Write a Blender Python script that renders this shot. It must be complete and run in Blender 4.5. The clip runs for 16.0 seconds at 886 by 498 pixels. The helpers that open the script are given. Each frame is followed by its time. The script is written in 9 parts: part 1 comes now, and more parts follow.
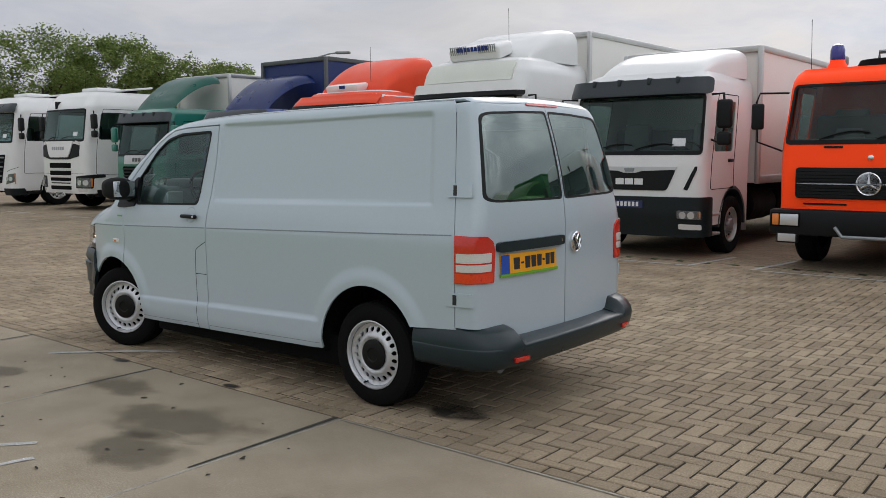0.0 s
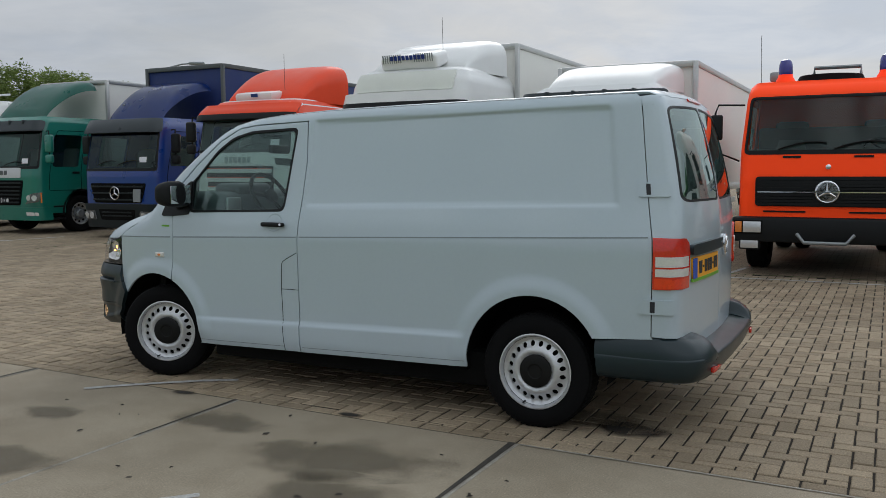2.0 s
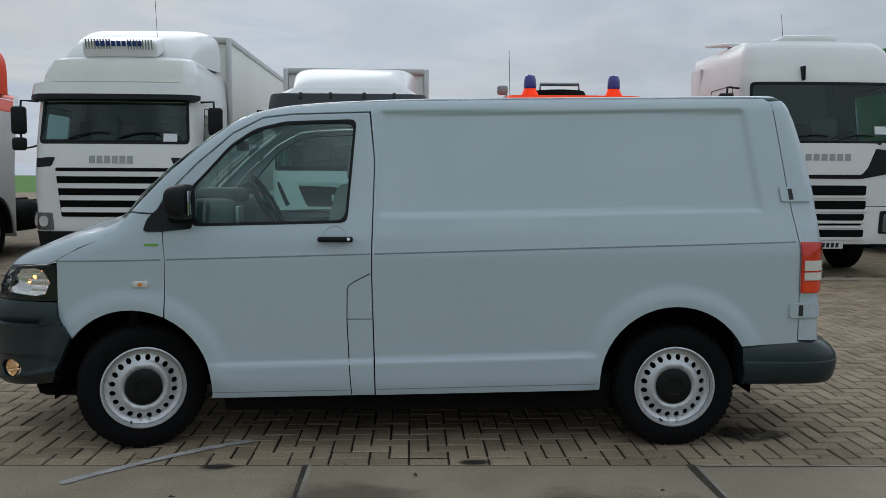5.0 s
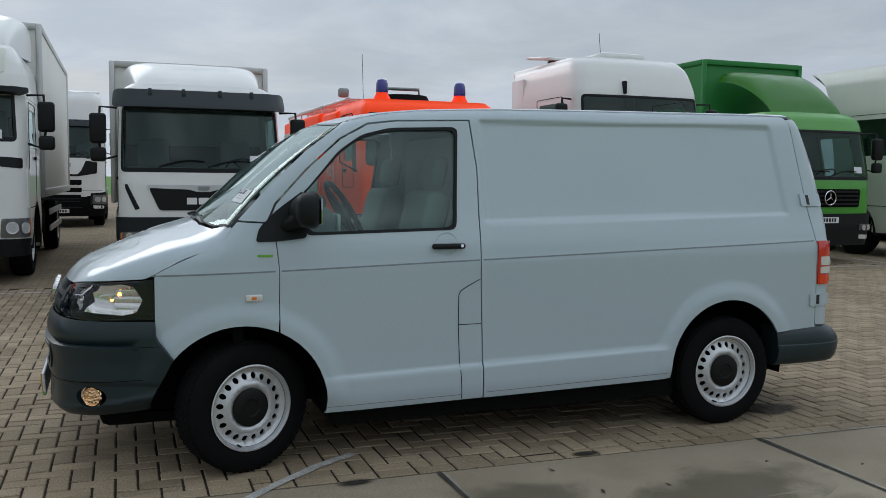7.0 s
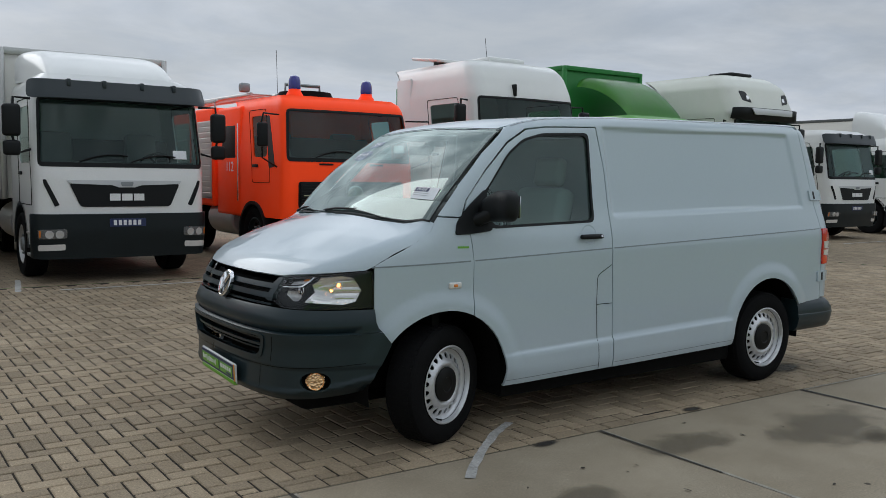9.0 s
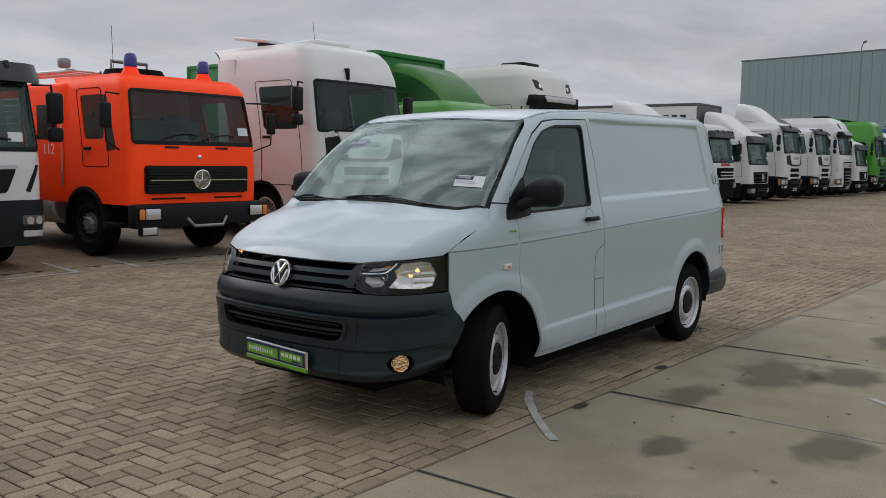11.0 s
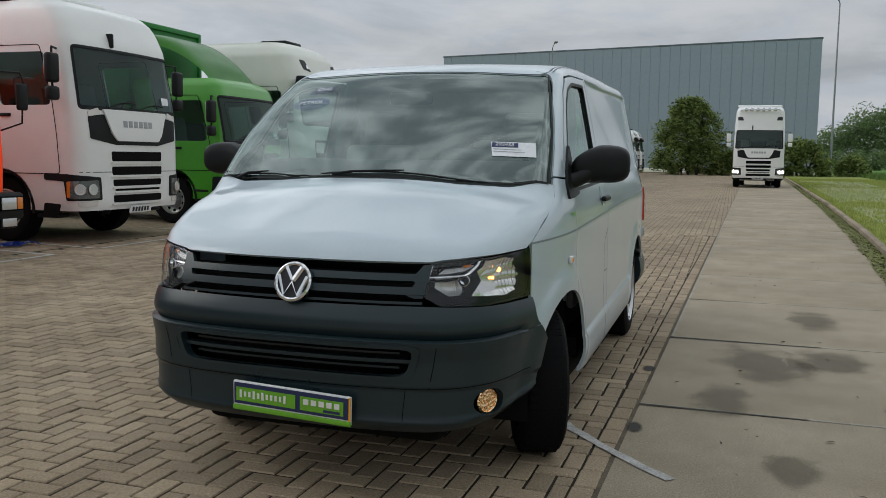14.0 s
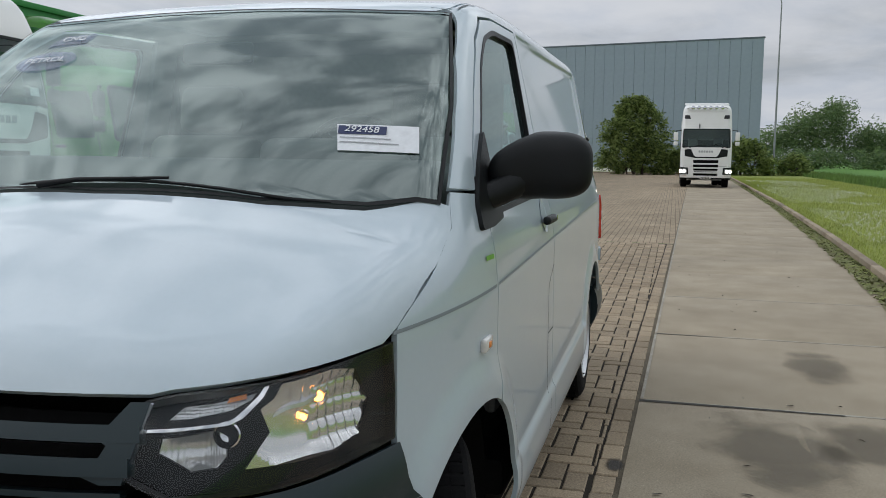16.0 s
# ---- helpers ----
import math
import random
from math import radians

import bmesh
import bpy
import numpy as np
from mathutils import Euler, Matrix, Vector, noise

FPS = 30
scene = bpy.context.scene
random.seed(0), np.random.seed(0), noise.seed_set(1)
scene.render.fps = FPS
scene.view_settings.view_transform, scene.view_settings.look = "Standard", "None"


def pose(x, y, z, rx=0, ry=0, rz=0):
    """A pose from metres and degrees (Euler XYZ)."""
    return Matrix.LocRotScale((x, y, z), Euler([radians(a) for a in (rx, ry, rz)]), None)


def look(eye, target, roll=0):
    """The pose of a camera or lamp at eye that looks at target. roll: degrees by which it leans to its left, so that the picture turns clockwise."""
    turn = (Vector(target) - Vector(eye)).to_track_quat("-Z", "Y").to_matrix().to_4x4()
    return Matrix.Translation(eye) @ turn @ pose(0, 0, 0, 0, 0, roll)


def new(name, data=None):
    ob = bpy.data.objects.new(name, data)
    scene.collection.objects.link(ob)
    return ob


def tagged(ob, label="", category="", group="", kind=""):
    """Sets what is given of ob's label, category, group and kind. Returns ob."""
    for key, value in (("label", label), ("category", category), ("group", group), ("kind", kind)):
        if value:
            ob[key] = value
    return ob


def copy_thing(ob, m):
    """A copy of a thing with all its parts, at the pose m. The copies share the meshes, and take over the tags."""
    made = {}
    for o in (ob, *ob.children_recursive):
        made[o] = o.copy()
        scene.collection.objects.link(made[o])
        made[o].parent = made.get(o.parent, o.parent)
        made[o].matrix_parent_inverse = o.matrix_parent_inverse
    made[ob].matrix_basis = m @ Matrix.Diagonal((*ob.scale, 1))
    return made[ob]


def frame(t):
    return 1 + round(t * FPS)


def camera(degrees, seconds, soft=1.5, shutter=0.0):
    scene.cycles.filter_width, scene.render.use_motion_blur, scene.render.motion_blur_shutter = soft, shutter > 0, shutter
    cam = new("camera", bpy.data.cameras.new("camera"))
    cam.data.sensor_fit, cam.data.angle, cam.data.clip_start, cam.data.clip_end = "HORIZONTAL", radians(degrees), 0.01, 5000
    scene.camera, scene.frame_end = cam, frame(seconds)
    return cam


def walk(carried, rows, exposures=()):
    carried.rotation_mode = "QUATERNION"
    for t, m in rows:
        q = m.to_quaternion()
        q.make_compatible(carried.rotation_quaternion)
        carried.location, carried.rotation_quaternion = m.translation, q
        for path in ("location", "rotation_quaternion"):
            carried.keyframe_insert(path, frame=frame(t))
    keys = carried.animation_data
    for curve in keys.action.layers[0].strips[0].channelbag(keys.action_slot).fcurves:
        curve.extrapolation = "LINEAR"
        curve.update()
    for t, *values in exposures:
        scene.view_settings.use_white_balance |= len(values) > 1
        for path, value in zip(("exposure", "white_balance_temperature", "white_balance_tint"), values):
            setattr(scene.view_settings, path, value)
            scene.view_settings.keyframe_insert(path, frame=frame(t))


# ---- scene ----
cam = camera(53.9, 16.0, soft=0.85)
METRES, EYE, TILT, LEAN, TURN = 16.117, 1.623, 0.0, 0.0, 38.6
ROWS = [
    (0.0, 0.0, 0.0, 0.0, -0.03, -6.3, 0.31),
    (0.5, -0.0313, 0.0034, -0.0024, -1.27, -6.39, 0.35),
    (1.0, -0.0618, 0.0097, -0.0041, -3.58, -6.25, 0.31),
    (1.5, -0.0934, 0.0262, -0.0065, -7.08, -5.67, 0.27),
    (2.0, -0.1223, 0.0423, -0.0068, -11.46, -5.2, 0.23),
    (2.5, -0.1509, 0.0612, -0.0063, -16.73, -5.02, 0.17),
    (3.0, -0.177, 0.084, -0.0054, -21.24, -4.88, 0.06),
    (3.5, -0.2023, 0.1034, -0.005, -25.47, -4.76, -0.01),
    (4.0, -0.2273, 0.1261, -0.0076, -30.7, -4.72, -0.06),
    (4.5, -0.2548, 0.1472, -0.0086, -35.83, -4.74, -0.17),
    (7.0, -0.3692, 0.2615, -0.0069, -58.73, -4.58, -0.57),
    (7.5, -0.392, 0.288, -0.0087, -63.33, -4.55, -0.59),
    (8.0, -0.4176, 0.3143, -0.0083, -66.86, -4.49, -0.67),
    (10.5, -0.4897, 0.453, -0.005, -85.52, -5.66, -0.81),
    (11.0, -0.4927, 0.4793, -0.005, -90.66, -5.84, -0.81),
    (11.5, -0.4877, 0.5064, -0.0057, -95.34, -5.98, -0.86),
    (12.0, -0.4803, 0.5316, -0.0062, -99.44, -6.01, -0.91),
    (12.5, -0.4612, 0.5522, -0.0132, -101.99, -6.05, -0.87),
    (13.0, -0.4412, 0.5676, -0.0148, -104.63, -6.04, -0.82),
    (13.5, -0.4184, 0.5746, -0.0151, -107.79, -6.0, -0.8),
    (14.0, -0.3915, 0.5727, -0.0153, -110.29, -6.04, -0.77),
    (14.5, -0.3657, 0.568, -0.0153, -111.77, -6.06, -0.69),
    (15.0, -0.341, 0.5539, -0.0168, -113.06, -6.06, -0.67),
    (15.5, -0.3144, 0.5335, -0.0169, -113.7, -6.0, -0.6),
    (16.0, -0.2886, 0.5109, -0.0157, -113.78, -6.01, -0.69),
]
walk(cam, [(t, pose(0, 0, EYE, TILT, LEAN, TURN) @ pose(METRES * x, METRES * y, METRES * z, 90 + pitch, roll, yaw)) for t, x, y, z, yaw, pitch, roll in ROWS],
     exposures=[(0.0, 0.04, 6380, 14), (1.5, -0.08, 6250, 11), (3.5, -0.33, 5900, 8), (8.0, -0.18, 5950, 8), (11.0, -0.23, 6330, 13), (12.5, -0.15, 6380, 12), (14.5, -0.08, 6250, 9), (15.5, 0.05, 6220, 9), (16.0, 0.06, 6220, 11)])

# ---- world, sun ----
SUN_DIR = Vector((-0.28, 0.90, 0.58)).normalized()     # towards the sun, behind thin cloud
sun_el = math.asin(SUN_DIR.z)
sun_az = math.atan2(SUN_DIR.x, SUN_DIR.y)
world = bpy.data.worlds.new("world")
scene.world = world
world.use_nodes = True
wn, wl = world.node_tree.nodes, world.node_tree.links
wn.clear()


def wnode(kind, **values):
    n = wn.new(kind)
    for k, v in values.items():
        n.inputs[k].default_value = v
    return n


w_out = wn.new("ShaderNodeOutputWorld")
w_bg = wnode("ShaderNodeBackground", Strength=0.73)
w_sky = wn.new("ShaderNodeTexSky")
w_sky.sky_type = "NISHITA"
w_sky.sun_disc = False
w_sky.sun_elevation, w_sky.sun_rotation = sun_el, sun_az
w_sky.air_density, w_sky.dust_density, w_sky.ozone_density = 1.2, 2.5, 1.5
w_co = wn.new("ShaderNodeTexCoord")
w_sep = wn.new("ShaderNodeSeparateXYZ")
wl.new(w_co.outputs["Generated"], w_sep.inputs[0])
w_up = wn.new("ShaderNodeMath"); w_up.operation = "MAXIMUM"; w_up.inputs[1].default_value = 0.0
wl.new(w_sep.outputs["Z"], w_up.inputs[0])
w_den = wn.new("ShaderNodeMath"); w_den.operation = "ADD"; w_den.inputs[1].default_value = 0.14
wl.new(w_up.outputs[0], w_den.inputs[0])
w_px = wn.new("ShaderNodeMath"); w_px.operation = "DIVIDE"
w_py = wn.new("ShaderNodeMath"); w_py.operation = "DIVIDE"
wl.new(w_sep.outputs["X"], w_px.inputs[0]); wl.new(w_den.outputs[0], w_px.inputs[1])
wl.new(w_sep.outputs["Y"], w_py.inputs[0]); wl.new(w_den.outputs[0], w_py.inputs[1])
w_vec = wn.new("ShaderNodeCombineXYZ")
wl.new(w_px.outputs[0], w_vec.inputs[0]); wl.new(w_py.outputs[0], w_vec.inputs[1])
w_n1 = wnode("ShaderNodeTexNoise", Scale=0.55, Detail=7.0, Roughness=0.58, Distortion=0.35)
w_n2 = wnode("ShaderNodeTexNoise", Scale=1.7, Detail=8.0, Roughness=0.6, Distortion=0.5)
wl.new(w_vec.outputs[0], w_n1.inputs["Vector"]); wl.new(w_vec.outputs[0], w_n2.inputs["Vector"])
w_r1 = wn.new("ShaderNodeMapRange"); w_r1.interpolation_type = "SMOOTHSTEP"
for k, v in (("From Min", 0.36), ("From Max", 0.58), ("To Min", 0.7), ("To Max", 1.0)):
    w_r1.inputs[k].default_value = v
wl.new(w_n1.outputs["Fac"], w_r1.inputs["Value"])
w_r2 = wn.new("ShaderNodeMapRange"); w_r2.interpolation_type = "SMOOTHSTEP"
for k, v in (("From Min", 0.3), ("From Max", 0.72), ("To Min", 0.0), ("To Max", 1.0)):
    w_r2.inputs[k].default_value = v
wl.new(w_n2.outputs["Fac"], w_r2.inputs["Value"])
# towards the horizon the cloud is an even pale sheet; overhead it is broken and strong
w_hi = wn.new("ShaderNodeMapRange"); w_hi.interpolation_type = "SMOOTHSTEP"
for k, v in (("From Min", 0.17), ("From Max", 0.48), ("To Min", 0.0), ("To Max", 1.0)):
    w_hi.inputs[k].default_value = v
wl.new(w_sep.outputs["Z"], w_hi.inputs["Value"])


def wmix(a, b):
    n = wn.new("ShaderNodeMix"); n.data_type = "RGBA"
    n.inputs[6].default_value, n.inputs[7].default_value = (*a, 1), (*b, 1)
    return n


w_dk, w_lt = wmix((0.74, 0.785, 0.845), (0.55, 0.61, 0.64)), wmix((0.90, 0.915, 0.93), (1.52, 1.55, 1.56))
wl.new(w_hi.outputs[0], w_dk.inputs[0]); wl.new(w_hi.outputs[0], w_lt.inputs[0])
w_cl = wn.new("ShaderNodeMix"); w_cl.data_type = "RGBA"
wl.new(w_dk.outputs[2], w_cl.inputs[6]); wl.new(w_lt.outputs[2], w_cl.inputs[7])
w_n3 = wnode("ShaderNodeTexNoise", Scale=9.0, Detail=6.0, Roughness=0.52, Distortion=0.15)
wl.new(w_co.outputs["Generated"], w_n3.inputs["Vector"])
w_r3 = wn.new("ShaderNodeMapRange"); w_r3.interpolation_type = "SMOOTHSTEP"
for k, v in (("From Min", 0.36), ("From Max", 0.66), ("To Min", 0.0), ("To Max", 1.0)):
    w_r3.inputs[k].default_value = v
wl.new(w_n3.outputs["Fac"], w_r3.inputs["Value"])
w_sel = wn.new("ShaderNodeMix"); w_sel.data_type = "FLOAT"
wl.new(w_hi.outputs[0], w_sel.inputs[0]); wl.new(w_r2.outputs[0], w_sel.inputs[2]); wl.new(w_r3.outputs[0], w_sel.inputs[3])
wl.new(w_sel.outputs[0], w_cl.inputs[0])
w_sc = wn.new("ShaderNodeVectorMath"); w_sc.operation = "SCALE"; w_sc.inputs["Scale"].default_value = 0.055
wl.new(w_sky.outputs[0], w_sc.inputs[0])
w_mix = wn.new("ShaderNodeMix"); w_mix.data_type = "RGBA"
wl.new(w_r1.outputs[0], w_mix.inputs[0]); wl.new(w_sc.outputs[0], w_mix.inputs[6]); wl.new(w_cl.outputs[2], w_mix.inputs[7])
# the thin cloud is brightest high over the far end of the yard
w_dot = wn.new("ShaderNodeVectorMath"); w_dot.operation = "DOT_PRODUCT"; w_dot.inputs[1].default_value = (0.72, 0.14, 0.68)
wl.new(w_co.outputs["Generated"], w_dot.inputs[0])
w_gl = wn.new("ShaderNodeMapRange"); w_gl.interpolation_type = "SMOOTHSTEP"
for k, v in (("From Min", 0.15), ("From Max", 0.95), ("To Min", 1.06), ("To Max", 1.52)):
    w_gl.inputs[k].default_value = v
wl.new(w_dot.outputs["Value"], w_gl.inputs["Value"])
w_fin = wn.new("ShaderNodeVectorMath"); w_fin.operation = "SCALE"
w_side = wn.new("ShaderNodeVectorMath"); w_side.operation = "DOT_PRODUCT"; w_side.inputs[1].default_value = (0.30, 0.954, 0.0)
wl.new(w_co.outputs["Generated"], w_side.inputs[0])
w_sr = wn.new("ShaderNodeMapRange"); w_sr.interpolation_type = "SMOOTHSTEP"
for k, v in (("From Min", 0.1), ("From Max", 1.0), ("To Min", 0.95), ("To Max", 1.22)):
    w_sr.inputs[k].default_value = v
wl.new(w_side.outputs["Value"], w_sr.inputs["Value"])
w_mul = wn.new("ShaderNodeMath"); w_mul.operation = "MULTIPLY"
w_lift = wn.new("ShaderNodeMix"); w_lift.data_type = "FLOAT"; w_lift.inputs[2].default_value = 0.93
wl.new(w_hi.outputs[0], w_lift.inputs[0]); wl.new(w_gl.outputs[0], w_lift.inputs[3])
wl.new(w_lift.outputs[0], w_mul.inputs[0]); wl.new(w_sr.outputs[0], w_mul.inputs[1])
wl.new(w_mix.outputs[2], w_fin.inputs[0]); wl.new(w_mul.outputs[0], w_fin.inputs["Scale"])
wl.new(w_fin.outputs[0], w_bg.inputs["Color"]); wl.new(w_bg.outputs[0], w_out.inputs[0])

sun = new("sun", bpy.data.lights.new("sun", "SUN"))
sun.data.energy, sun.data.angle, sun.data.color = 0.45, radians(30), (1.0, 0.96, 0.90)
sun.matrix_world = look(SUN_DIR * 50, (0, 0, 0))


# ---- materials ----
def mat(name, color, rough=0.5, metal=0.0, vary=0.12, scale=3.0, fine=60.0, bump=0.0, coat=0.0, emit=0.0, spec=0.5, random_tint=0.0, coat_rough=0.04):
    """A plain surface with broad and fine variation, grain relief and, on request, a clear coat."""
    m = bpy.data.materials.new(name)
    m.use_nodes = True
    n, l = m.node_tree.nodes, m.node_tree.links
    b = n["Principled BSDF"]
    b.inputs["Roughness"].default_value, b.inputs["Metallic"].default_value = rough, metal
    b.inputs["Coat Weight"].default_value, b.inputs["Coat Roughness"].default_value = coat, coat_rough
    b.inputs["Specular IOR Level"].default_value = spec
    co = n.new("ShaderNodeTexCoord")
    big, small = n.new("ShaderNodeTexNoise"), n.new("ShaderNodeTexNoise")
    big.inputs["Scale"].default_value, big.inputs["Detail"].default_value = scale, 5
    small.inputs["Scale"].default_value, small.inputs["Detail"].default_value = fine, 3
    for t in (big, small):
        l.new(co.outputs["Object"], t.inputs["Vector"])
    add = n.new("ShaderNodeMath"); add.operation = "ADD"
    l.new(big.outputs["Fac"], add.inputs[0]); l.new(small.outputs["Fac"], add.inputs[1])
    rng = n.new("ShaderNodeMapRange")
    for k, v in (("From Min", 0.6), ("From Max", 1.4), ("To Min", 1 - vary), ("To Max", 1 + vary)):
        rng.inputs[k].default_value = v
    l.new(add.outputs[0], rng.inputs["Value"])
    val = rng.outputs[0]
    if random_tint:
        info = n.new("ShaderNodeObjectInfo")
        r2 = n.new("ShaderNodeMapRange")
        r2.inputs["To Min"].default_value, r2.inputs["To Max"].default_value = 1 - random_tint, 1 + random_tint
        l.new(info.outputs["Random"], r2.inputs["Value"])
        mu = n.new("ShaderNodeMath"); mu.operation = "MULTIPLY"
        l.new(val, mu.inputs[0]); l.new(r2.outputs[0], mu.inputs[1])
        val = mu.outputs[0]
    sc = n.new("ShaderNodeVectorMath"); sc.operation = "SCALE"
    sc.inputs[0].default_value = color
    l.new(val, sc.inputs["Scale"])
    l.new(sc.outputs[0], b.inputs["Base Color"])
    rr = n.new("ShaderNodeMapRange")
    rr.inputs["From Min"].default_value, rr.inputs["From Max"].default_value = 0.3, 0.7
    rr.inputs["To Min"].default_value, rr.inputs["To Max"].default_value = max(0.02, rough * 0.85), min(1, rough * 1.15)
    l.new(big.outputs["Fac"], rr.inputs["Value"]); l.new(rr.outputs[0], b.inputs["Roughness"])
    if bump:
        bp = n.new("ShaderNodeBump")
        bp.inputs["Strength"].default_value, bp.inputs["Distance"].default_value = bump, 0.004
        l.new(small.outputs["Fac"], bp.inputs["Height"]); l.new(bp.outputs[0], b.inputs["Normal"])
    if emit:
        b.inputs["Emission Color"].default_value = (*color, 1)
        b.inputs["Emission Strength"].default_value = emit
    return m


def glass(name, tint=(0.75, 0.85, 0.8), rough=0.0, clear=0.75, ior=1.5, gloss=(0.95, 0.97, 1.0)):
    """Vehicle glass: see-through with a tint, and the mirror-like gloss of a pane."""
    m = bpy.data.materials.new(name)
    m.use_nodes = True
    n, l = m.node_tree.nodes, m.node_tree.links
    n.clear()
    out = n.new("ShaderNodeOutputMaterial")
    tr, gl, mx, lw, pw, mp = (n.new(k) for k in ("ShaderNodeBsdfTransparent", "ShaderNodeBsdfGlossy", "ShaderNodeMixShader", "ShaderNodeLayerWeight", "ShaderNodeMath", "ShaderNodeMapRange"))
    tr.inputs["Color"].default_value = (*[c * clear for c in tint], 1)
    gl.inputs["Roughness"].default_value = rough + 0.01
    gl.inputs["Color"].default_value = (*gloss, 1)
    # gloss rises from its head-on value towards one at a glancing angle, alike from both sides of the pane
    lw.inputs["Blend"].default_value = 0.5
    pw.operation, pw.inputs[1].default_value = "POWER", 5.0
    mp.inputs["To Min"].default_value, mp.inputs["To Max"].default_value = ((ior - 1) / (ior + 1)) ** 2, 1.0
    l.new(lw.outputs["Facing"], pw.inputs[0]); l.new(pw.outputs[0], mp.inputs["Value"]); l.new(mp.outputs[0], mx.inputs[0])
    l.new(tr.outputs[0], mx.inputs[1]); l.new(gl.outputs[0], mx.inputs[2])
    l.new(mx.outputs[0], out.inputs[0])
    return m


M_WHITE = mat("van_white_paint", (0.455, 0.532, 0.588), 0.40, vary=0.02, coat=0.85, scale=1.2, coat_rough=0.035)
M_TWHITE = mat("truck_white_paint", (0.80, 0.80, 0.79), 0.38, vary=0.04, coat=0.5)
M_CREAM = mat("cream_paint", (0.74, 0.75, 0.69), 0.45, vary=0.05, coat=0.2)
M_BOX = mat("box_body_panel", (0.80, 0.785, 0.74), 0.55, vary=0.06, scale=0.8)
M_GREEN = mat("dark_green_paint", (0.010, 0.17, 0.125), 0.32, vary=0.05, coat=0.6)
M_LIME = mat("bright_green_paint", (0.07, 0.33, 0.02), 0.35, vary=0.05, coat=0.6)
M_LIMETARP = mat("green_tarpaulin", (0.03, 0.22, 0.045), 0.6, vary=0.12, bump=0.2)
M_BLUE = mat("deep_blue_paint", (0.004, 0.036, 0.225), 0.3, vary=0.05, coat=0.6)
M_BLUETARP = mat("navy_tarpaulin", (0.008, 0.025, 0.13), 0.6, vary=0.15, bump=0.2)
M_ORANGE = mat("orange_red_paint", (0.84, 0.062, 0.010), 0.42, vary=0.05, coat=0.15, spec=0.3)
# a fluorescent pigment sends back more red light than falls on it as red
# that glow is put into the base colour: its red is above one
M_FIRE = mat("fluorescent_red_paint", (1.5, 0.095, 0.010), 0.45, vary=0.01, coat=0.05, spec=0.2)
M_BLACK = mat("black_plastic", (0.007, 0.008, 0.009), 0.5, vary=0.2, bump=0.15, fine=400, spec=0.25)
M_GAP = mat("panel_groove", (0.075, 0.08, 0.085), 0.6, vary=0.05)
M_SWAGE = mat("crease_shade_grey", (0.20, 0.23, 0.25), 0.5, vary=0.05)
M_DARK = mat("dark_underbody", (0.006, 0.006, 0.006), 0.9, vary=0.3, spec=0.1)
M_BUMPER = mat("textured_grey_bumper", (0.012, 0.024, 0.029), 0.32, vary=0.14, bump=0.015, fine=600, spec=0.42)
M_DGREY = mat("black_grey_bumper", (0.010, 0.015, 0.017), 0.42, vary=0.15, spec=0.28)
M_VISOR = mat("dark_grey_visor", (0.022, 0.031, 0.037), 0.32, vary=0.1)
M_TYRE = mat("tyre_rubber", (0.006, 0.006, 0.0065), 0.8, vary=0.3, bump=0.3, fine=150, spec=0.1)
M_RIM = mat("silver_steel_rim", (0.62, 0.63, 0.65), 0.34, metal=0.55, vary=0.06)
M_HUB = mat("black_hub_cap", (0.008, 0.008, 0.008), 0.5, vary=0.2, spec=0.2)
M_CHROME = mat("chrome", (0.75, 0.76, 0.78), 0.10, metal=1.0, vary=0.02)
M_ALU = mat("brushed_aluminium", (0.55, 0.55, 0.54), 0.4, metal=0.7, vary=0.1)
M_STEEL = mat("galvanised_steel", (0.30, 0.32, 0.33), 0.5, metal=0.6, vary=0.12)
M_GLASS = glass("clear_vehicle_glass", (0.78, 0.90, 0.86), clear=0.74, ior=2.5, gloss=(0.88, 1.0, 0.97))
M_SGLASS = glass("green_tinted_side_glass", (0.74, 0.95, 0.92), clear=0.86, ior=1.75, gloss=(0.86, 1.0, 0.97))
M_GLASSD = glass("tinted_rear_glass", (0.60, 0.85, 0.80), clear=0.7, ior=2.8, gloss=(0.86, 1.0, 0.96))
M_TGLASS = glass("truck_glass", (0.72, 0.95, 0.92), clear=0.50, ior=1.52, gloss=(0.85, 1.0, 0.96))
M_LENS = glass("lamp_lens", (1.0, 1.0, 1.0), clear=0.95, ior=1.45)
M_RED = mat("red_lamp_plastic", (0.66, 0.022, 0.008), 0.2, vary=0.15, coat=1.0, fine=90, bump=0.25)
M_ORED = mat("amber_red_lamp_plastic", (0.82, 0.045, 0.008), 0.2, vary=0.15, coat=1.0, fine=90, bump=0.25)
M_AMBER = mat("amber_lamp_plastic", (0.75, 0.22, 0.03), 0.2, coat=0.8, vary=0.1)
M_CLEAR = mat("clear_lamp_plastic", (0.70, 0.67, 0.64), 0.2, coat=0.8, vary=0.1, fine=90, bump=0.2)
M_SILVER = mat("satin_silver", (0.60, 0.61, 0.62), 0.35, metal=0.25, vary=0.05)
M_REFL = mat("lamp_reflector", (0.72, 0.73, 0.74), 0.16, metal=0.6, vary=0.05, fine=45, bump=0.5)


